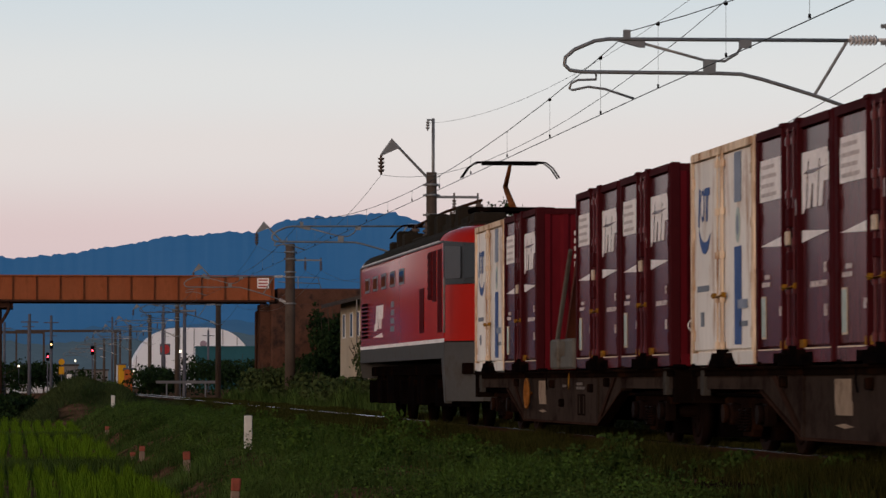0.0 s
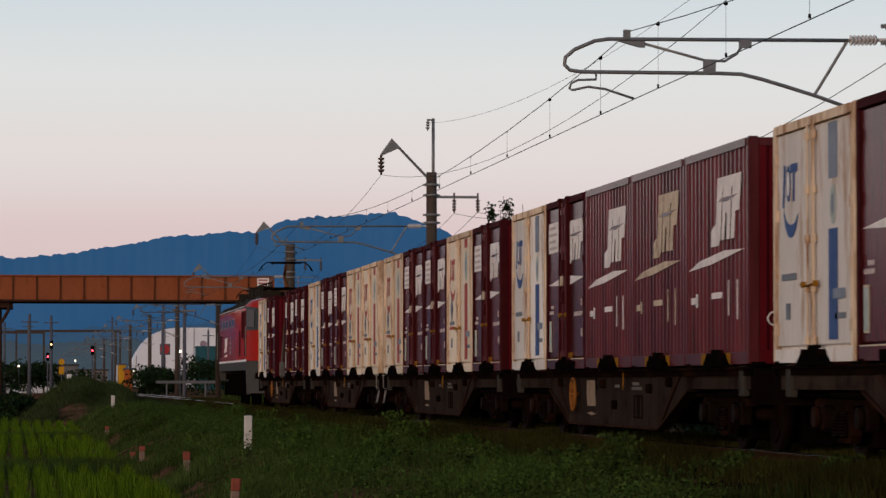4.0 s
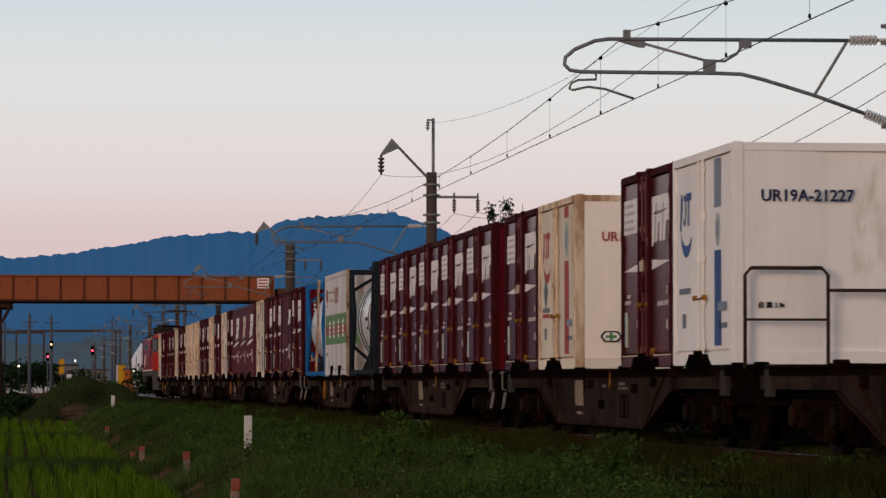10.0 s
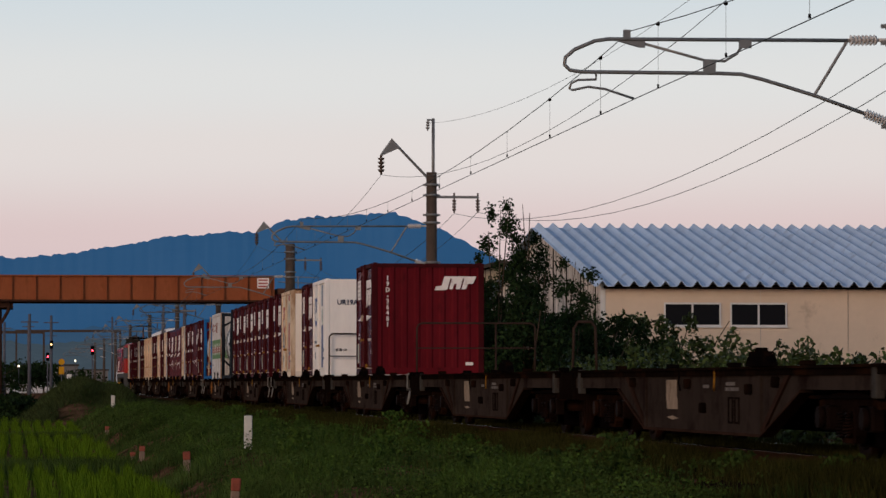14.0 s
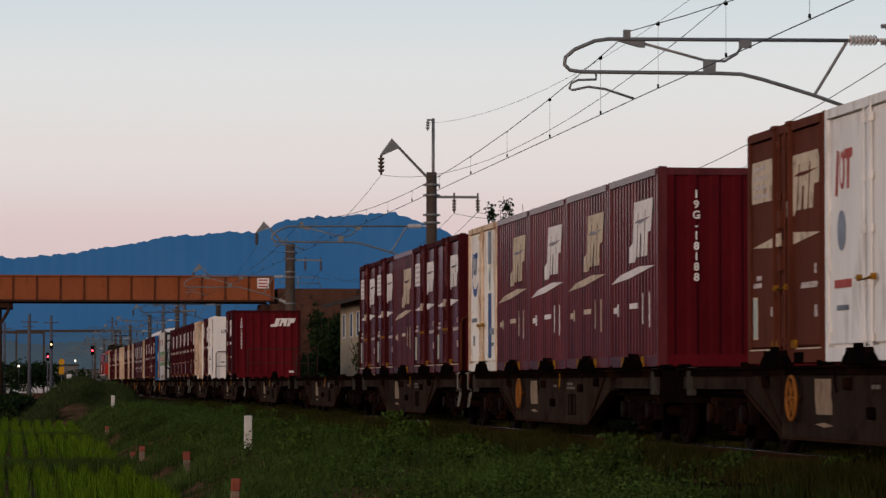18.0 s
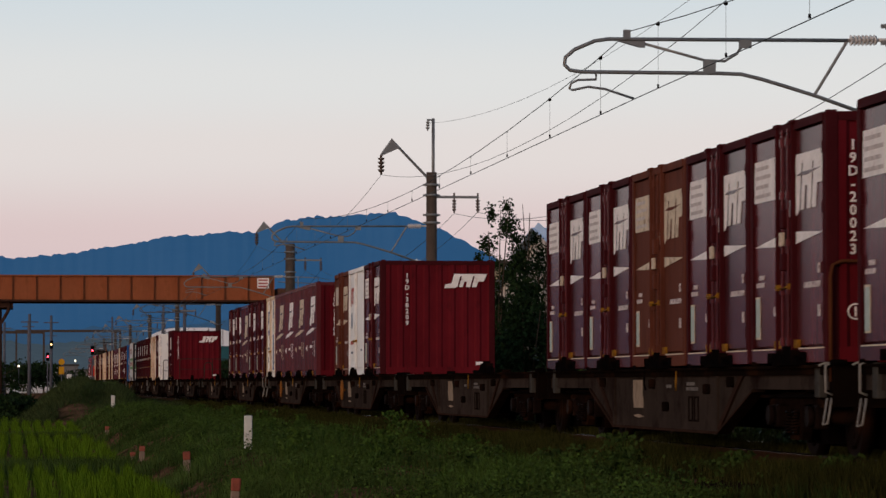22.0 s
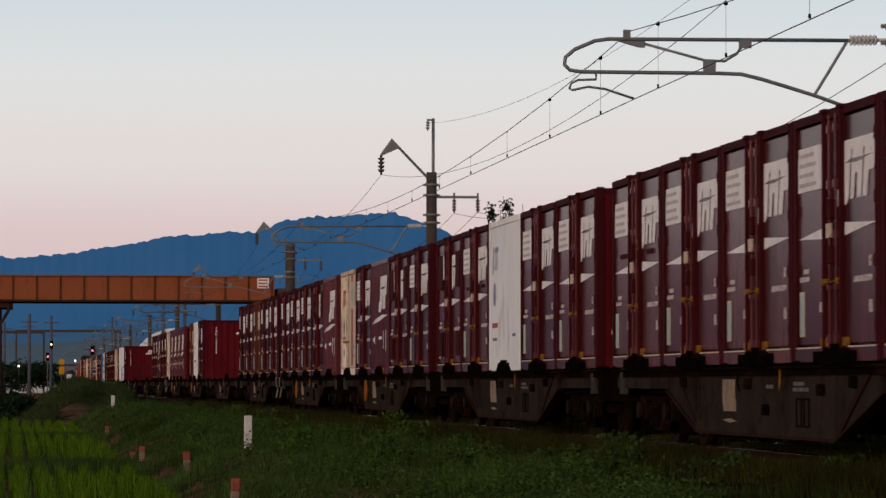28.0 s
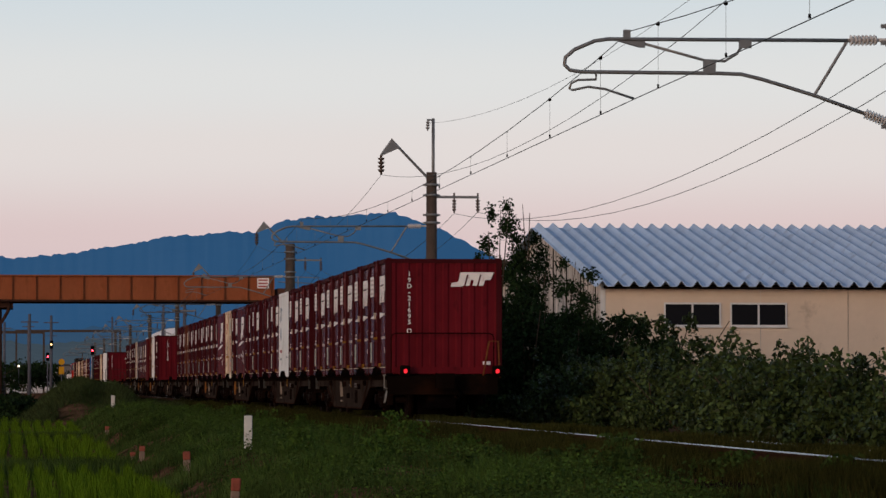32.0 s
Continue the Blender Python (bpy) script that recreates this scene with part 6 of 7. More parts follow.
        # steps and grab irons at the corner
        bm = bmesh.new()
        yy = sy * (half - 0.12)
        pipe(bm, [(-1.2, yy - 0.13, DECK - 0.36), (-1.25, yy - 0.16, 0.38), (-1.25, yy + 0.04, 0.36), (-1.2, yy + 0.07, DECK - 0.36)], 0.012, 6)
        part("step", bm, WHITEPIPE, w, "white foot step")
        bm = bmesh.new()
        pipe(bm, [(-1.2, yy - 0.16, 0.66), (-1.27, yy - 0.16, 0.69), (-1.27, yy - 0.16, 0.95), (-1.2, yy - 0.16, 0.98), (-1.2, yy + 0.14, 0.98), (-1.27, yy + 0.14, 0.95)], 0.013, 6)
        part("grab_iron", bm, WHITEPIPE, w, "white grab iron")
        yp = sy * (half - 0.62)
        part("end_post", boxes((-1.21, -1.12, yp - 0.1, yp + 0.1, DECK - 0.36, DECK - 0.02), bevel=0.01), POCKET, w, "grimy grey stake pocket")
    bm = bmesh.new()
    ring = [(-1.25, 2.9 + 0.225 * math.cos(a), 0.62 + 0.225 * math.sin(a)) for a in [2 * math.pi * k / 20 for k in range(21)]]
    pipe(bm, ring, 0.022, 6)
    for k in range(3):
        a = math.pi * k / 3
        rod(bm, (-1.25, 2.9 + 0.22 * math.cos(a), 0.62 + 0.22 * math.sin(a)), (-1.25, 2.9 - 0.22 * math.cos(a), 0.62 - 0.22 * math.sin(a)), 0.014, 6)
    rod(bm, (-1.16, 2.9, 0.62), (-1.29, 2.9, 0.62), 0.03, 8)
    part("hand_wheel", bm, ORANGE, w, "rusty orange hand-brake wheel")
    clamp = None
    for k in range(5):
        y = half - 0.2 - SLOT * (k + 0.5)
        if clamp is None:
            bm = bmesh.new()
            prism_x(bm, [(-0.6, -0.03), (0.6, -0.03), (0.56, 0.02), (0.42, 0.08), (0.38, 0.13), (0.26, 0.13), (0.23, 0.07), (0.09, 0.06), (0.08, 0.17), (-0.08, 0.17),
                         (-0.09, 0.06), (-0.23, 0.07), (-0.26, 0.13), (-0.38, 0.13), (-0.42, 0.08), (-0.56, 0.02)], -1.31, -1.2)
            clamp = o = part("container_clamp", bm, BLACK, w, "dark humped container clamp")
        else:
            o = new("container_clamp", clamp.data)
            o.parent = w
        o.location = (0, y, DECK)
    # corner lashing blocks between the slots
    for k in range(6):
        y = half - 0.2 - SLOT * k
        part("twist_lock", boxes((-1.24, -1.1, y - 0.09, y + 0.09, DECK - 0.03, DECK + 0.02), bevel=0.01), BLACK, w)
    part("sill_notice", plate([(1.4, 0.46), (2.1, 0.46), (2.16, 0.6), (2.16, 0.82), (1.46, 0.82), (1.46, 0.62), (1.4, 0.58)], -1.166), SILLNOTE, w, "yellowed notice plate on the sill")
    part("wedge_mark", plate([(1.35, 0.35), (1.75, 0.33), (2.15, 0.36), (1.75, 0.38)], -1.166), SILLNOTE, w, "pale wedge-shaped mark")
    for y0, y1 in ((-2.36, -2.1), (-2.0, -1.74)):
        part("slot_frame", boxes((-1.178, -1.166, y0, y1, 0.32, 0.34), (-1.178, -1.166, y0, y1, 0.6, 0.62), (-1.178, -1.166, y0, y0 + 0.03, 0.34, 0.6), (-1.178, -1.166, y1 - 0.03, y1, 0.34, 0.6)), STEEL, w, "dark frame of a sill slot")
    for y0, y1, z0, z1 in ((-2.3, -1.55, 0.69, 0.73), (-2.1, -1.6, 0.75, 0.79), (-0.6, -0.25, 0.72, 0.76)):
        part("sill_lettering", plate(rect(y0, y1, z0, z1), -1.166), SILLMARK, w, "bar of faded lettering")
    # upright stiffeners and dark fittings on the sill
    for sy in (-1, 1):
        part("slant_rib", prism_x(bmesh.new(), [(sy * 3.7, 0.24), (sy * 3.52, 0.24), (sy * 5.0, DECK - 0.06), (sy * 5.2, DECK - 0.06)], -1.19, -1.165), FLANGE, w)
        part("hook_chain", pipe(bmesh.new(), [(-1.2, sy * 1.1, DECK - 0.06), (-1.21, sy * 1.12, DECK - 0.2), (-1.2, sy * 1.06, DECK - 0.3)], 0.012, 5), YELLOW if sy < 0 else BLACK, w)
    for y in (-3.55, 3.55):
        part("sill_stiffener", boxes((-1.195, -1.164, y - 0.05, y + 0.05, 0.2, DECK - 0.06)), SILL, w)
    for y, z in ((-0.35, 0.5), (-3.0, 0.72), (0.6, 0.78), (4.4, 0.8), (-4.4, 0.8)):
        part("sill_fitting", boxes((-1.24, -1.164, y - 0.06, y + 0.06, z - 0.07, z + 0.05), bevel=0.015), STEEL, w)
    # drawn deep and black to close off the bright view under the wagon
    part("centre_sill", boxes((-0.3, 0.3, -half + 0.1, half - 0.1, 0.24, DECK - 0.13)), BLACK, w)
    # black blocks added round the bogies to stand for the dark underside
    for sy in (-1, 1):
        part("brake_rigging", boxes((-0.42, 0.42, sy * 7.05 - 1.5, sy * 7.05 + 1.5, 0.1, 0.62), (-0.8, 0.8, sy * 7.05 - 0.45, sy * 7.05 + 0.45, 0.14, 0.6)), BLACK, w)
    part("brake_reservoir", rod(bmesh.new(), (-0.65, -1.3, 0.52), (-0.65, 0.4, 0.52), 0.2, 14), BLACK, w)
    part("brake_valve", boxes((-1.1, -0.6, 2.4, 3.3, 0.35, 0.7), bevel=0.03), BLACK, w)
    for x in (-1.05, 1.05):
        bm = bmesh.new()
        pipe(bm, [(x, -half + 0.2, DECK - 0.34), (x, -4.9, DECK - 0.36), (x * 0.8, -3.4, 0.3), (x * 0.8, 3.4, 0.3), (x, 4.9, DECK - 0.36), (x, half - 0.2, DECK - 0.34)], 0.022, 6)
        part("brake_pipe", bm, BLACK, w)
    for sy in (-1, 1):
        bm = bmesh.new()
        y0 = sy * half
        pipe(bm, [(0.35, y0, 0.72), (0.38, y0 + sy * 0.2, 0.55), (0.3, y0 + sy * 0.42, 0.42), (0.2, y0 + sy * 0.6, 0.5)], 0.03, 6)
        part("air_hose", bm, BLACK, w)
    return w


def end_railing(w, sy, style="wide", out=9.5):
    """Pipe railing on the end platform of a wagon."""
    y = sy * out
    bm = bmesh.new()
    if style == "hoop":
        pipe(bm, [(-1.12, y, DECK - 0.05), (-1.12, y, DECK + 1.0), (-1.05, y, DECK + 1.08), (-0.24, y, DECK + 1.08), (-0.17, y, DECK + 1.0), (-0.17, y, DECK - 0.05)], 0.022, 7)
        part("railing_hoop", bm, PIPEBROWN, w, "narrow pipe hoop at the wagon end")
        bm = bmesh.new()
        rod(bm, (-1.12, y, DECK + 0.5), (-0.17, y, DECK + 0.5), 0.016, 6)
        part("railing_bar", bm, PIPEBROWN, w)
        bm = bmesh.new()
        pipe(bm, [(-0.17, y, DECK + 0.83), (0.9, y, DECK + 0.83), (0.98, y, DECK + 0.76), (0.98, y, DECK - 0.05)], 0.02, 7)
        part("railing_arm", bm, PIPEBROWN, w)
        return
    if style == "narrow":
        pipe(bm, [(-1.02, y, DECK - 0.05), (-1.0, y, DECK + 0.6), (-0.94, y, DECK + 0.7), (-0.74, y, DECK + 0.7), (-0.68, y, DECK + 0.62), (-0.66, y, DECK - 0.05)], 0.022, 7)
        part("railing_hoop", bm, PIPEBROWN, w, "narrow pipe hoop at the wagon end")
        return
    top = DECK + (0.88 if style == "last" else 1.0)
    w2 = 1.12 if style == "last" else 1.2
    pipe(bm, [(-w2, y, DECK - 0.05), (-w2, y, top - 0.1), (-w2 + 0.03, y, top - 0.03), (-w2 + 0.1, y, top), (w2 - 0.1, y, top), (w2 - 0.03, y, top - 0.03), (w2, y, top - 0.1), (w2, y, DECK - 0.05)], 0.012 if style == "last" else 0.02, 7)
    part("railing", bm, BLACK if style == "last" else PIPEBROWN, w, "pipe railing at the wagon end")
    if style != "last":
        part("railing_post", rod(bmesh.new(), (0.4, y, DECK - 0.05), (0.4, y, top), 0.02, 6), PIPEBROWN, w)
        part("railing_bar", rod(bmesh.new(), (-1.2, y, DECK + 0.5), (1.2, y, DECK + 0.5), 0.016, 6), PIPEBROWN, w)


# ---- locomotive ----
def locomotive():
    """Origin at rail height, in the middle; the cab end towards the wagons is at negative y."""
    o = empty("electric_locomotive", "glossy red electric locomotive with grey skirt and raised pantograph", "locomotive")
    hw, hl = 1.45, 9.3
    edge = [(hw, 1.55), (hw, 2.2), (hw, 3.28), (hw - 0.015, 3.38), (hw - 0.05, 3.46), (hw - 0.11, 3.53), (hw - 0.2, 3.59), (hw - 0.35, 3.64), (hw - 0.6, 3.68)]
    body = [(-x, z) for x, z in edge] + edge[::-1]

    def slice_ring(bm, y, sx, sz, dz=0.0):
        return [bm.verts.new((x * sx, y, 1.55 + (z - 1.55) * sz + dz)) for x, z in body]
    bm = bmesh.new()
    rings = [slice_ring(bm, y, sx, sz) for y, sx, sz in ((-hl + 0.3, 0.60, 0.84), (-hl + 0.4, 0.65, 0.90), (-hl + 0.55, 0.715, 0.95), (-hl + 0.75, 0.80, 0.98), (-hl + 1.1, 0.90, 0.996), (-hl + 1.45, 1.0, 1.0), (hl - 1.45, 1.0, 1.0), (hl - 0.75, 0.80, 0.98), (hl - 0.3, 0.60, 0.86))]
    for a, b in zip(rings, rings[1:]):
        for k in range(len(body)):
            bm.faces.new((a[k], a[(k + 1) % len(body)], b[(k + 1) % len(body)], b[k]))
    bm.faces.new(rings[0]); bm.faces.new(rings[-1])
    bmesh.ops.recalc_face_normals(bm, faces=bm.faces[:])
    for f in bm.faces:
        f.smooth = True
    for e in bm.edges:
        e.smooth = len(e.link_faces) == 2 and e.calc_face_angle(0) < radians(30)
    part("body", bm, LOCORED, o)
    bm = bmesh.new()
    box(bm, -hw - 0.004, hw + 0.004, -hl + 1.4, hl - 1.4, 1.24, 1.53)
    for sy in (-1, 1):
        rows = [[bm.verts.new((x * f, sy * (hl - d), z)) for x, z in ((-hw, 1.53), (-hw, 1.12), (-hw * 0.97, 0.46 if sy < 0 else 0.9), (hw * 0.97, 0.46 if sy < 0 else 0.9), (hw, 1.12), (hw, 1.53))] for d, f in ((1.41, 1.0), (0.75, 0.81), (0.28, 0.62))]
        for ra, rb in zip(rows, rows[1:]):
            for q in range(6):
                bm.faces.new((ra[q], ra[(q + 1) % 6], rb[(q + 1) % 6], rb[q]))
        bm.faces.new(rows[0]); bm.faces.new(rows[-1])
        if sy < 0:
            prism_x(bm, [(sy * (hl - 2.0), 1.24), (sy * (hl - 1.55), 0.45), (sy * (hl - 1.41), 0.42), (sy * (hl - 1.41), 1.24)], -hw * 0.99, -hw * 0.9)
    part("skirt", bm, LOCOGREY, o, "grey lower skirt")
    for sx in (-1, 1):
        part("white_line", boxes((min(sx * hw, sx * (hw + 0.008)), max(sx * hw, sx * (hw + 0.008)), -hl + 1.42, hl - 1.42, 1.53, 1.60)), MARK, o, "thin white line")
    part("end_line", boxes((-hw * 0.6, hw * 0.6, -hl + 0.26, -hl + 0.31, 1.55, 1.62)), MARK, o)
    # cab windscreens wrapping round to the side: one dark surround, three panes in it
    for sy in (-1, 1):
        corners = [(-1.44, hl - 1.42), (-1.17, hl - 0.72), (-0.88, hl - 0.26), (0.88, hl - 0.26)]
        bm = bmesh.new()
        low = [bm.verts.new((x - 0.012, sy * (y + 0.018), 2.58)) for x, y in corners]
        high = [bm.verts.new((x - 0.012, sy * (y + 0.0), z)) for (x, y), z in zip(corners, (3.38, 3.33, 3.30, 3.30))]
        for q in range(3):
            bm.faces.new((low[q], low[q + 1], high[q + 1], high[q]))
        scr = part("windscreen", bm, LOCOTRIM, o, "dark windscreen surround")
        m = scr.modifiers.new("thick", "SOLIDIFY"); m.thickness = 0.03; m.offset = 0
        for q, ((xa, ya), (xb, yb)) in enumerate(zip(corners, corners[1:])):
            u = [0.08, 0.94] if q else [0.1, 0.9]
            bm = bmesh.new()
            foot = [(xa + (xb - xa) * f - 0.034, sy * (ya + (yb - ya) * f + 0.044)) for f in u]
            bm.faces.new([bm.verts.new(p) for p in ((*foot[0], 2.68), (*foot[1], 2.68), (foot[1][0] + 0.004, foot[1][1] - sy * 0.02, 3.25), (foot[0][0] + 0.004, foot[0][1] - sy * 0.02, 3.29))])
            pane = part("pane", bm, CABGLASS, scr, "dark cab glass")
            m = pane.modifiers.new("thick", "SOLIDIFY"); m.thickness = 0.012; m.offset = 0
    # dark roof skin over the machine room, with a pale gutter line along its edge
    bm = bmesh.new()
    roof = [(hw - 0.02, 3.40), (hw - 0.03, 3.44), (hw - 0.09, 3.53), (hw - 0.18, 3.60), (hw - 0.34, 3.655), (hw - 0.62, 3.70)]
    prism_y(bm, [(-x, z) for x, z in roof] + roof[::-1], -hl + 2.3, hl - 1.7)
    part("roof_skin", bm, ROOFGREY, o, "dark grey roof skin")
    for sx in (-1, 1):
        part("gutter", boxes((min(sx * hw, sx * (hw + 0.018)), max(sx * hw, sx * (hw + 0.018)), -hl + 1.5, hl - 1.5, 3.36, 3.39)), LOCOTRIM, o, "dark rain gutter")
        part("gutter_line", boxes((min(sx * (hw - 0.03), sx * (hw + 0.008)), max(sx * (hw - 0.03), sx * (hw + 0.008)), -hl + 2.3, hl - 1.7, 3.394, 3.415)), FRAMEWHITE, o, "thin pale line along the roof edge")
        part("corner_pillar", boxes((min(sx * hw, sx * (hw + 0.012)), max(sx * hw, sx * (hw + 0.012)), -hl + 1.46, -hl + 1.56, 1.61, 3.35)), LOCORED, o)
    # side doors, louvres, small windows, emblem
    for y, w, z0, z1 in ((-hl + 1.75, 0.62, 1.72, 3.25), (-hl + 3.3, 0.62, 2.35, 3.25)):
        panel = part("cab_door" if y < -hl + 2 else "grille", boxes((-hw - 0.014, -hw, y, y + w, z0, z1), bevel=0.006), LOCODARK, o, "dark recessed panel")
        for q in range(int((z1 - z0) / 0.15) if z0 > 2 else 0):
            part("slat", boxes((-hw - 0.03, -hw - 0.014, y + 0.04, y + w - 0.04, z0 + 0.05 + 0.15 * q, z0 + 0.09 + 0.15 * q)), LOCODARK, panel)
    part("grille", boxes((-hw - 0.014, -hw, -hl + 2.6, -hl + 3.15, 2.3, 3.25)), LOCODARK, o, "dark recessed panel")
    part("tall_grille", boxes((-hw - 0.014, -hw, -hl + 4.6, -hl + 5.3, 1.75, 2.6)), LOCODARK, o, "dark louvred grille")
    for k in range(5):
        y = -1.2 + 1.95 * k * 0.9
        win = part("side_window", boxes((-hw - 0.012, -hw, y, y + 0.95, 2.78, 3.1)), GREYMARK, o, "small high side window")
        part("pane", boxes((-hw - 0.018, -hw - 0.012, y + 0.09, y + 0.86, 2.83, 3.05)), GLASS, win)
    for k in range(9):
        part("louvre", boxes((-hw - 0.02, -hw, 6.2, 7.4, 1.78 + 0.09 * k, 1.83 + 0.09 * k)), BLACK, o)
    bm = emblem(bmesh.new(), 4.6, 1.95, 1.5, 0.5, -hw)
    part("emblem", bm, MARK, o, "white slanted block emblem")
    part("emblem_wedge", plate([(5.0, 1.78), (3.0, 1.76), (3.2, 1.86)], -hw), MARK, o)
    bm = bmesh.new()
    for k in range(4):
        prism_x(bm, rect(0.7 + 0.02 * k, 1.5 - 0.06 * k, 1.85 + 0.17 * k, 1.97 + 0.17 * k), -hw, -hw - 0.004)
    part("side_mark", bm, GREYMARK, o, "pale vertical mark")
    bm = bmesh.new()
    for y in (-8.3, 8.3):
        pipe(bm, [(-hw - 0.05, y, 1.7), (-hw - 0.05, y, 2.7)], 0.018, 6)
    part("handrail", bm, WHITEPIPE, o)
    # roof
    part("roof_deck", boxes((-0.95, 0.95, -7.6, 7.6, 3.62, 3.75), (-0.8, 0.8, -6.2, -2.2, 3.75, 3.92), (-0.8, 0.8, 0.5, 3.2, 3.75, 3.86), bevel=0.03), ROOFGREY, o, "dark roof equipment covers")
    bm = bmesh.new()
    pipe(bm, [(-0.45, -5.5, 4.25), (-0.45, 0, 4.3), (-0.45, 5.0, 4.25), (-0.45, 7.0, 4.15)], 0.03, 6)
    part("roof_busbar", bm, RAILSIDE, o)
    for y, w, d, h in ((-7.2, 0.5, 0.7, 0.2), (-4.9, 0.35, 0.5, 0.42), (-3.6, 0.6, 0.9, 0.34), (-1.5, 0.45, 0.7, 0.4), (-0.2, 0.3, 0.4, 0.5), (4.5, 0.5, 0.6, 0.3), (5.7, 0.35, 0.35, 0.4), (7.2, 0.5, 0.4, 0.22)):
        part("roof_box", boxes((-0.75 - 0.1, -0.75 + w, y - d / 2, y + d / 2, 3.73, 3.73 + h), bevel=0.03), ROOFGREY, o, "dark roof equipment box")
    for y in (-5.2, -3.0, -0.8, 1.5, 3.6, 5.6):
        bm = bmesh.new()
        insulator(bm, (-0.45, y, 3.75), (-0.45, y, 4.26), 0.09, 4)
        part("roof_insulator", bm, INSULBROWN, o)
    for sy, raised in ((-1, True), (1, False)):
        yb = sy * 6.3
        p = part("pantograph", boxes((-0.75, 0.75, yb - 0.5, yb + 0.5, 3.98, 4.06)), BLACK, o, "raised single-arm pantograph" if raised else "folded pantograph")
        bm = bmesh.new()
        for sx in (-0.6, 0.6):
            for dy in (-0.4, 0.4):
                insulator(bm, (sx, yb + dy, 3.66), (sx, yb + dy, 3.98), 0.08, 3)
        part("pantograph_insulators", bm, INSULBROWN, p)
        z = 4.93 if raised else 4.3
        knee = (0, yb + 0.75, 4.5) if raised else (0, yb + 1.2, 4.16)
        bm = bmesh.new()
        rod(bm, (0, yb - 0.3, 4.06), knee, 0.07, 8, 0.05)
        rod(bm, knee, (0, yb + 0.1, z - 0.06), 0.05, 8, 0.035)
        part("pantograph_arm", bm, RUSTY, p)
        for dy in (-0.14, 0.14):
            bm = bmesh.new()
            y = yb + 0.1 + dy
            pipe(bm, [(-0.92, y, z - 0.3), (-0.8, y, z - 0.12), (-0.66, y, z - 0.01), (-0.5, y, z), (0.5, y, z), (0.66, y, z - 0.01), (0.8, y, z - 0.12), (0.92, y, z - 0.3)], 0.016, 6)
            box(bm, -0.52, 0.52, y - 0.03, y + 0.03, z - 0.05, z - 0.01)
            part("collector_head", bm, BLACK, p)
    # running gear
    for yb in (-6.3, 0.0, 6.3):
        bm = bmesh.new()
        for sx in (-1, 1):
            prism_x(bm, [(yb - 1.85, 0.35), (yb + 1.85, 0.35), (yb + 1.85, 0.7), (yb + 0.6, 0.95), (yb - 0.6, 0.95), (yb - 1.85, 0.7)], sx * 1.0, sx * 1.15)
            for k in (-1.1, 1.1):
                box(bm, sx * 1.15 - 0.12, sx * 1.15 + 0.12, yb + k - 0.25, yb + k + 0.25, 0.35, 0.85)
        box(bm, -1.0, 1.0, yb - 0.6, yb + 0.6, 0.5, 1.1)
        part("bogie", bm, BLACK, o, "black bogie")
        for k in (-1.2, 1.2):
            bm = bmesh.new()
            for sx in (-1, 1):
                rod(bm, (sx * 0.5, 0, 0), (sx * 0.64, 0, 0), 0.56, 24)
            rod(bm, (-0.9, 0, 0), (0.9, 0, 0), 0.1, 8)
            ws = part("wheelset", bm, BLACK, o)
            ws.location = (0, yb + k, 0.56)
    for y in (-2.9, 2.9):
        part("underframe_box", boxes((-1.3, 1.3, y - 0.7, y + 0.7, 0.4, 0.945)), BLACK, o)
    part("underframe", boxes((-1.2, 1.2, -hl + 0.5, hl - 0.5, 0.95, 1.15)), BLACK, o)
    return o


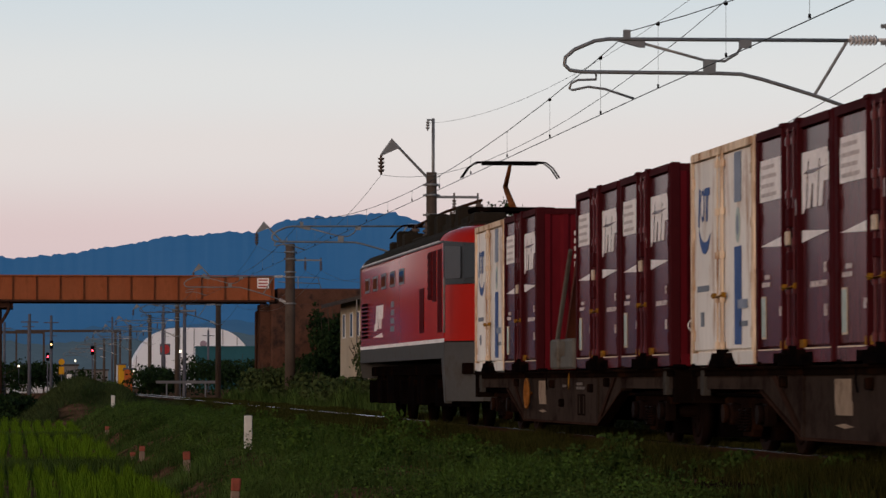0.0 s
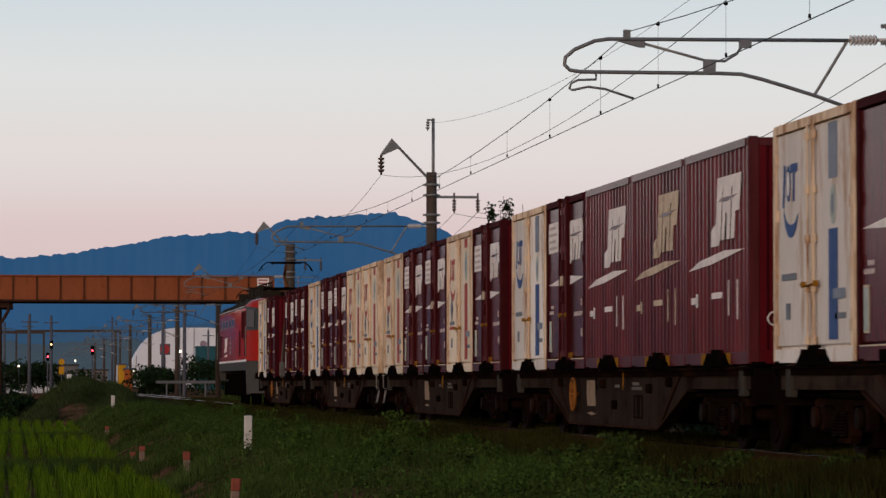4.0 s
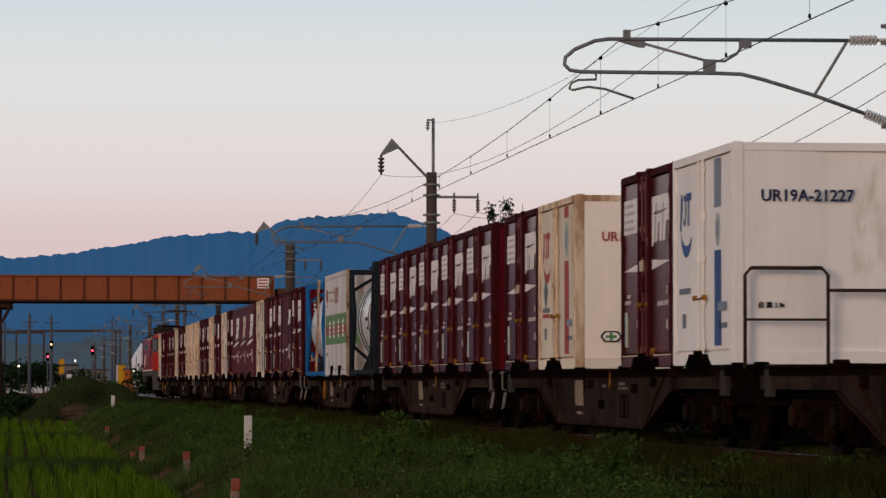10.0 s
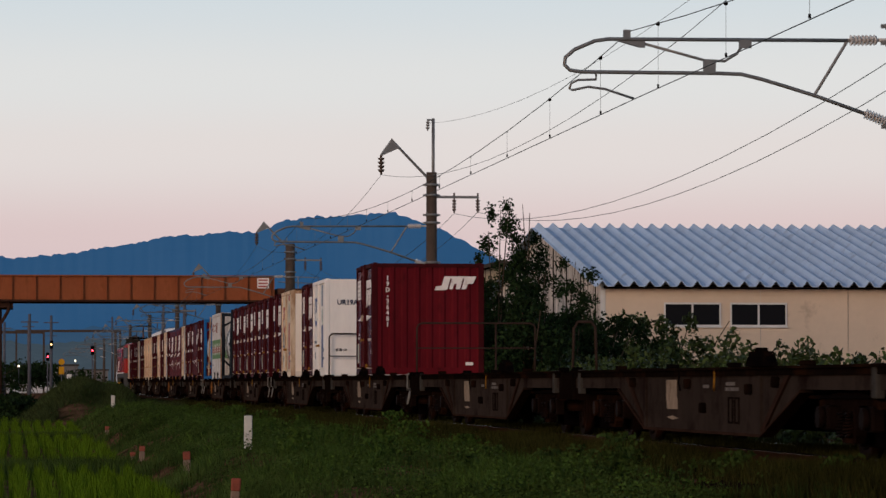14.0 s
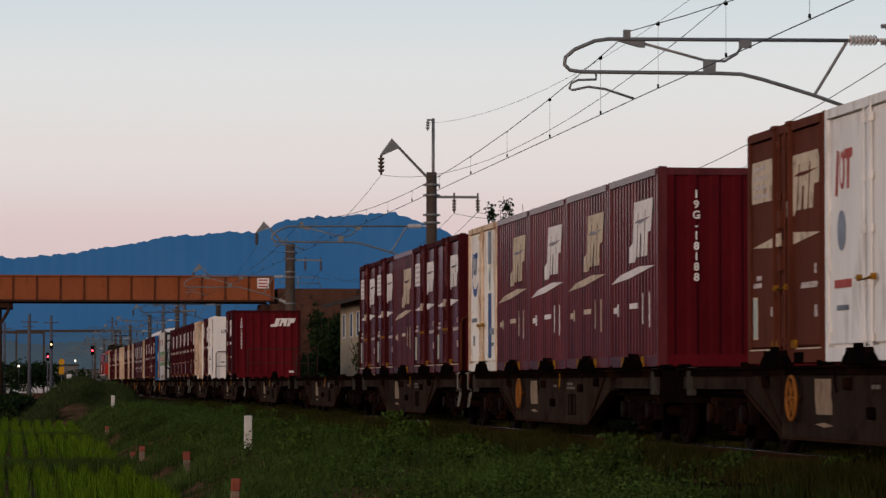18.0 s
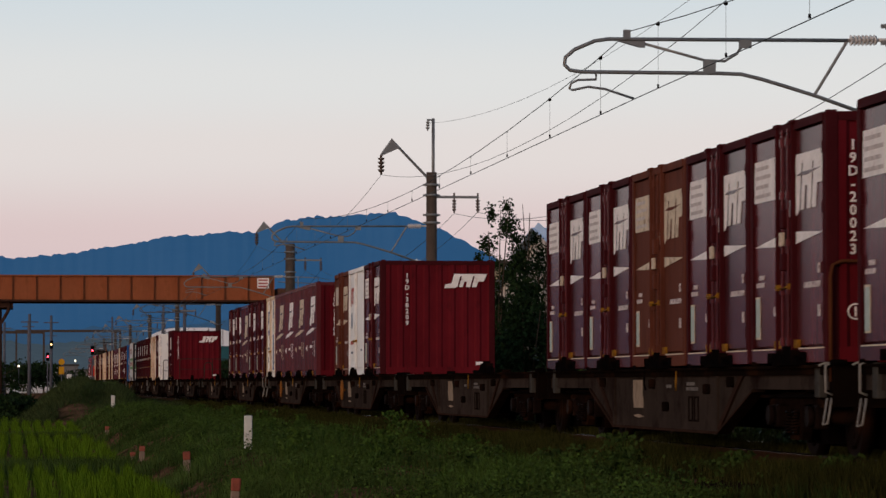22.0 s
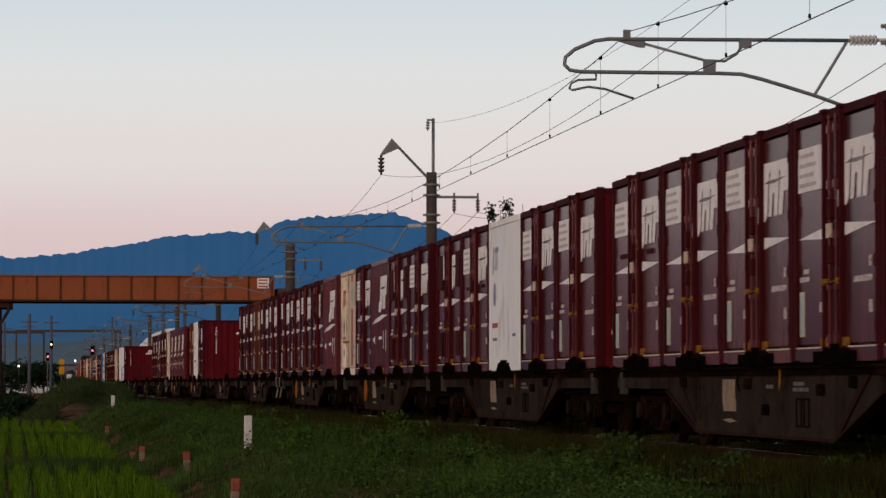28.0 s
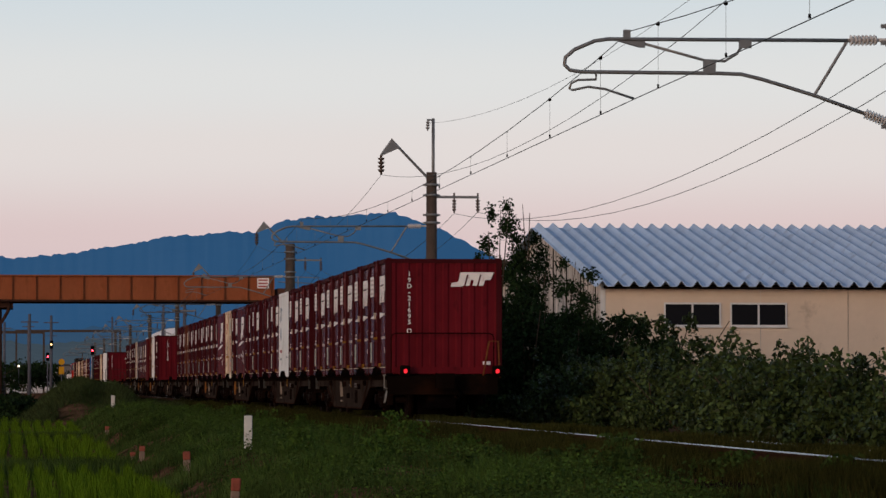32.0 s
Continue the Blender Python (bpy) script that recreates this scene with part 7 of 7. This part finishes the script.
def build_train():
    front = 62.15
    loco = locomotive()
    TRAIN.append((loco, front + 0.75 + 9.75, 0.0))
    protos = {
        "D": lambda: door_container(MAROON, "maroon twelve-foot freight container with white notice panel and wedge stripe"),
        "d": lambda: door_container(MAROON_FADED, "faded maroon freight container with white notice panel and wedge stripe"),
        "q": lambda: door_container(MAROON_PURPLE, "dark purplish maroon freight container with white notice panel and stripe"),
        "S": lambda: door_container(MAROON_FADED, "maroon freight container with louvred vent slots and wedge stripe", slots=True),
        "B": lambda: door_container(BROWN, "faded brown freight container with pale markings", MARK_OLD),
        "X": lambda: door_container(MAROON, "maroon freight container with dark ventilation hatches", windows=True),
        "E": lambda: door_container(MAROON, "maroon freight container with a white emblem and wedge stripe", square=False),
        "G": lambda: ribbed_container("maroon freight container with ribbed sides and yellowed emblem"),
        "g": lambda: ribbed_container("maroon freight container with ribbed sides and a small emblem", MARK, True),
        "W": lambda: pale_container(CREAM, "cream weathered leased container with blue stripe", BLUEMARK, BLUEMARK),
        "R": lambda: pale_container(CREAM, "cream weathered leased container with faded red stripe and diamond", REDMARK, REDMARK),
        "r": lambda: pale_container(CREAM, "cream leased container with faded red stripe and grey diamond", REDMARK, REDMARK, bow=False),
        "P": lambda: pale_container(PALE, "pale grey-white leased container with red lettering and blue globe", REDMARK, None),
        "U": lambda: pale_container(WHITEBOX, "clean white leased container with blue stripe", BLUEMARK, BLUEMARK),
        "V": lambda: pale_container(PALE, "plain pale container with a blue-grey globe mark", GREYBLUE, None, mode="plain"),
    }
    made = {}
    protos["H"] = lambda: ribbed_container("reddish maroon freight container with ribbed sides and pale emblem", MARK, False, MAROON)
    loads = ["Wq.Dq", "WqdRR", "RdqRD", "WqHGH", "WEdgD", "T", "DqdDq", "qR.dU", "..D..", ".....", ".....", "dqGDE", "WGHGH", ".BPD.", ".....", "qqBqD", "qDSXH", "rqHXq", "XSVqD", "SDdqD"]
    ends = {(8, 2): "19D-36481", (12, 4): "19G-18188", (13, 3): "19D-38209", (15, 4): "19D-20023", (19, 4): "19D-21695", (7, 4): "UR19A-21227", (7, 1): "UR19A-10"}
    first_wagon, later, wagons = None, [], []
    for k, load in enumerate(loads):
        head = front - PITCH_W * k
        if first_wagon is None:
            w = first_wagon = wagon("grimy grey-brown container flat wagon with fish-bellied side sills")
        else:
            w = copy_thing(first_wagon, pose(0, 0, 0))
        TRAIN.append((w, head - 9.45, 0.0))
        wagons.append(w)
        if load == "T":
            a = tank_container(TANKBLUE, TANKWHITE, "grey-white tank container in a bright blue frame", True)
            TRAIN.append((a, head - 3.05, DECK - 0.02))
            b = long_box()
            TRAIN.append((b, head - 9.3, DECK - 0.02))
            d = tank_container(TANKDARK, TANKWHITE, "grey-white tank container in a dark steel frame", False)
            TRAIN.append((d, head - 16.0, DECK - 0.02))
            continue
        for j, kind in enumerate(load):
            if kind == ".":
                continue
            if kind in made:
                c = copy_thing(made[kind], pose(0, 0, 0))
            else:
                c = made[kind] = protos[kind]()
            TRAIN.append((c, head - SLOT * j - CL / 2 - {7: 0.25, 13: 0.45}.get(k, 0.0), DECK))
            later.append((c, kind, k, j))
        if k == 0:
            sup = empty("load_support", "leaning rusty brown steel load support on a grey box", "load support")
            bm = bmesh.new()
            prism_x(bm, [(0.9, 0.45), (0.75, 0.45), (-0.75, 2.1), (-0.55, 2.1)], -0.95, 0.95)
            part("leaning_plate", bm, BROWN, sup)
            part("base_box", boxes((-1.15, 1.15, -1.1, -0.35, 0.0, 0.45), (-1.15, 1.15, 0.4, 1.1, 0.0, 0.45), (-1.1, 1.1, -0.35, 0.4, 0.0, 0.2), bevel=0.03), DULLGREY, sup, "grey steel base box")
            for x in (-1.1, 1.1):
                part("strut", rod(bmesh.new(), (x, 0.7, 0.42), (x, -0.62, 1.75), 0.035, 6), DULLGREY, sup, "grey slanted strut")
            TRAIN.append((sup, head - SLOT * 2.5 + 0.0, DECK))
        if k in (7, 9, 10):
            end_railing(w, -1, "hoop" if k in (7, 10) else "narrow", 9.74 if k == 7 else 9.5)
        if k in (9,):
            end_railing(w, 1)
        if k == 19:
            end_railing(w, -1, "last")
            for x in (-0.82, 1.19):
                lamp = part("tail_lamp", boxes((x - 0.1, x + 0.1, -9.62, -9.4, 0.93, 1.17), bevel=0.02), STEEL, w, "red glowing tail lamp")
                bm = bmesh.new()
                box(bm, x - 0.038, x + 0.038, -9.64, -9.6, 1.0, 1.09, bevel=0.015)
                part("lens", bm, LAMPRED, lamp, "glowing red lens")
            bm = bmesh.new()
            pipe(bm, [(0.88, -9.5, 0.9), (1.02, -9.5, 1.7), (1.22, -9.5, 1.7), (1.25, -9.5, 0.9)], 0.02, 6)
            part("ladder_rail", bm, RUSTY, w)
    # tall rusty hand rails where the shunters climb up
    for k in (4, 11, 15):
        for w, sy in ((wagons[k], -1), (wagons[k + 1], 1)):
            y = sy * 9.42
            part("hand_rail", pipe(bmesh.new(), [(-1.2, y, DECK - 0.2), (-1.2, y, DECK + 0.85), (-1.17, y - sy * 0.02, DECK + 0.96), (-1.08, y - sy * 0.05, DECK + 1.0), (-0.7, y - sy * 0.05, DECK + 1.0)], 0.02, 7), HANDRAIL, w, "tall rusty brown hand rail")
    # not every wagon has the hand wheel, nor steps at both of its ends
    for k, w in enumerate(wagons):
        for o in list(w.children):
            kind = o.name.split(".")[0]
            if kind in ("step", "grab_iron"):
                drop = k not in ((1, 4, 6, 8, 11, 15, 19) if o.data.vertices[0].co.y < 0 else (2, 5, 7, 12, 16))
            else:
                drop = kind == "hand_wheel" and k not in (0, 3, 5, 12, 13, 16, 17)
            if kind == "container_clamp":
                slot = round((9.25 - o.location.y) / SLOT - 0.5)
                drop = k == 5 or (loads[k][slot] == "." and slot != 3)
            if drop:
                bpy.data.objects.remove(o)
    face = Matrix.Rotation(radians(90), 4, "X")
    y = -CL / 2 - 0.001
    for c, kind, k, j in later:
        words = ends.get((k, j))
        if words and words[0] == "1":
            x = {8: -0.92, 12: -0.78, 13: -0.68, 15: -1.0, 19: -0.76}[k]
            text_part("\n".join(words), 0.142, Matrix.Translation((x, y, 2.12)) @ face, MARK, c, "number_lettering", "white container number")
            if kind not in "GH":
                part("end_emblem", end_emblem(bmesh.new(), 0.24, 1.92, 0.73, 0.29, y), MARK, c, "white slanted block emblem")
            part("end_plate", boxes((0.85, 1.02, y - 0.004, y, 0.2, 0.27)), MARK, c)
        elif words:
            text_part(words, 0.185, Matrix.Translation((-0.42 if j == 4 else -0.5, y, 1.84)) @ face, NAVYMARK if j == 4 else REDMARK, c, "number_lettering", "container number")
            if j == 4:
                text_part("自 重 1.8t", 0.075, Matrix.Translation((-0.84, y, 0.64)) @ face, BLACKMARK, c, "weight_lettering", "small dark painted weight lettering")
                part("hatch_frame", boxes((0.7, 1.15, y - 0.02, y, 1.98, 2.01), (0.7, 1.15, y - 0.02, y, 2.33, 2.36), (0.7, 0.73, y - 0.02, y, 2.01, 2.33), (1.12, 1.15, y - 0.02, y, 2.01, 2.33)), STEEL, c, "dark square hatch frame")
            else:
                bm = bmesh.new()
                prism_y(bm, [(-0.92, 0.46), (-0.86, 0.38), (-0.66, 0.38), (-0.6, 0.46), (-0.66, 0.54), (-0.86, 0.54)], y, y - 0.004)
                sign = part("safety_mark", bm, BLACKMARK, c, "six-sided mark with a green cross")
                part("mark_field", prism_y(bmesh.new(), [(-0.89, 0.46), (-0.84, 0.4), (-0.68, 0.4), (-0.63, 0.46), (-0.68, 0.52), (-0.84, 0.52)], y - 0.004, y - 0.006), MARK, sign)
                part("green_cross", boxes((-0.84, -0.68, y - 0.01, y - 0.006, 0.44, 0.48), (-0.78, -0.74, y - 0.011, y - 0.006, 0.405, 0.515)), GREENMARK, sign)
        if j == 4 and kind in "DdqSXGHE" and k not in (12, 19):
            part("ring_mark", pipe(bmesh.new(), [(-0.98 + 0.075 * math.cos(a), y, 0.5 + 0.075 * math.sin(a)) for a in [2 * math.pi * q / 16 for q in range(17)]], 0.009, 5), MARK, c, "small white ring mark")
            part("ring_bar", boxes((-0.99, -0.97, y - 0.004, y, 0.45, 0.55)), MARK, c)
        if k == 19 and j == 4:
            part("ring_mark", pipe(bmesh.new(), [(-0.76 + 0.045 * math.cos(a), y, 0.93 + 0.045 * math.sin(a)) for a in [2 * math.pi * q / 14 for q in range(15)]], 0.012, 5), MARK, c, "small white ring mark")
        if not words and kind in "DdqSXGHE" and (j == 4 or (k == 0 and j == 1)):
            bm = bmesh.new()
            xb = -0.66 if k == 0 else -0.9
            for q in range(9):
                box(bm, xb - 0.028, xb + 0.028, y - 0.004, y + 0.001, 1.12 + 0.12 * q, 1.19 + 0.12 * q)
            part("number_bars", bm, MARK, c, "column of small white lettering bars")


build_train()


def motions():
    """The train draws away along the straight track, slowing a little; its wheels roll."""
    times = [0, 2, 4, 6, 9, 12, 15, 18, 21, 24, 27, 30, 32]
    for ob, place, z in TRAIN:
        x = TRACK + (0.05 if ob.name.split("_")[0] in ("freight", "ribbed", "pale") else 0.0)
        walk(ob, [(t, pose(x, place + run(t), z)) for t in times])
    turned = {}
    for ob, place, z in TRAIN:
        for ws in ob.children:
            if not ws.name.startswith("wheelset"):
                continue
            r = ws.location.z
            key = (round(ws.location.y, 2), round(r, 2))
            if key in turned:
                src = turned[key]
                ws.rotation_mode = "QUATERNION"
                ws.animation_data_create()
                ws.animation_data.action = src.animation_data.action
                ws.animation_data.action_slot = src.animation_data.action_slot
            else:
                x, y, zz = ws.location
                walk(ws, [(f / FPS, pose(x, y, zz, -math.degrees(run(f / FPS) / r) % 360)) for f in range(0, 961)])
                turned[key] = ws


motions()
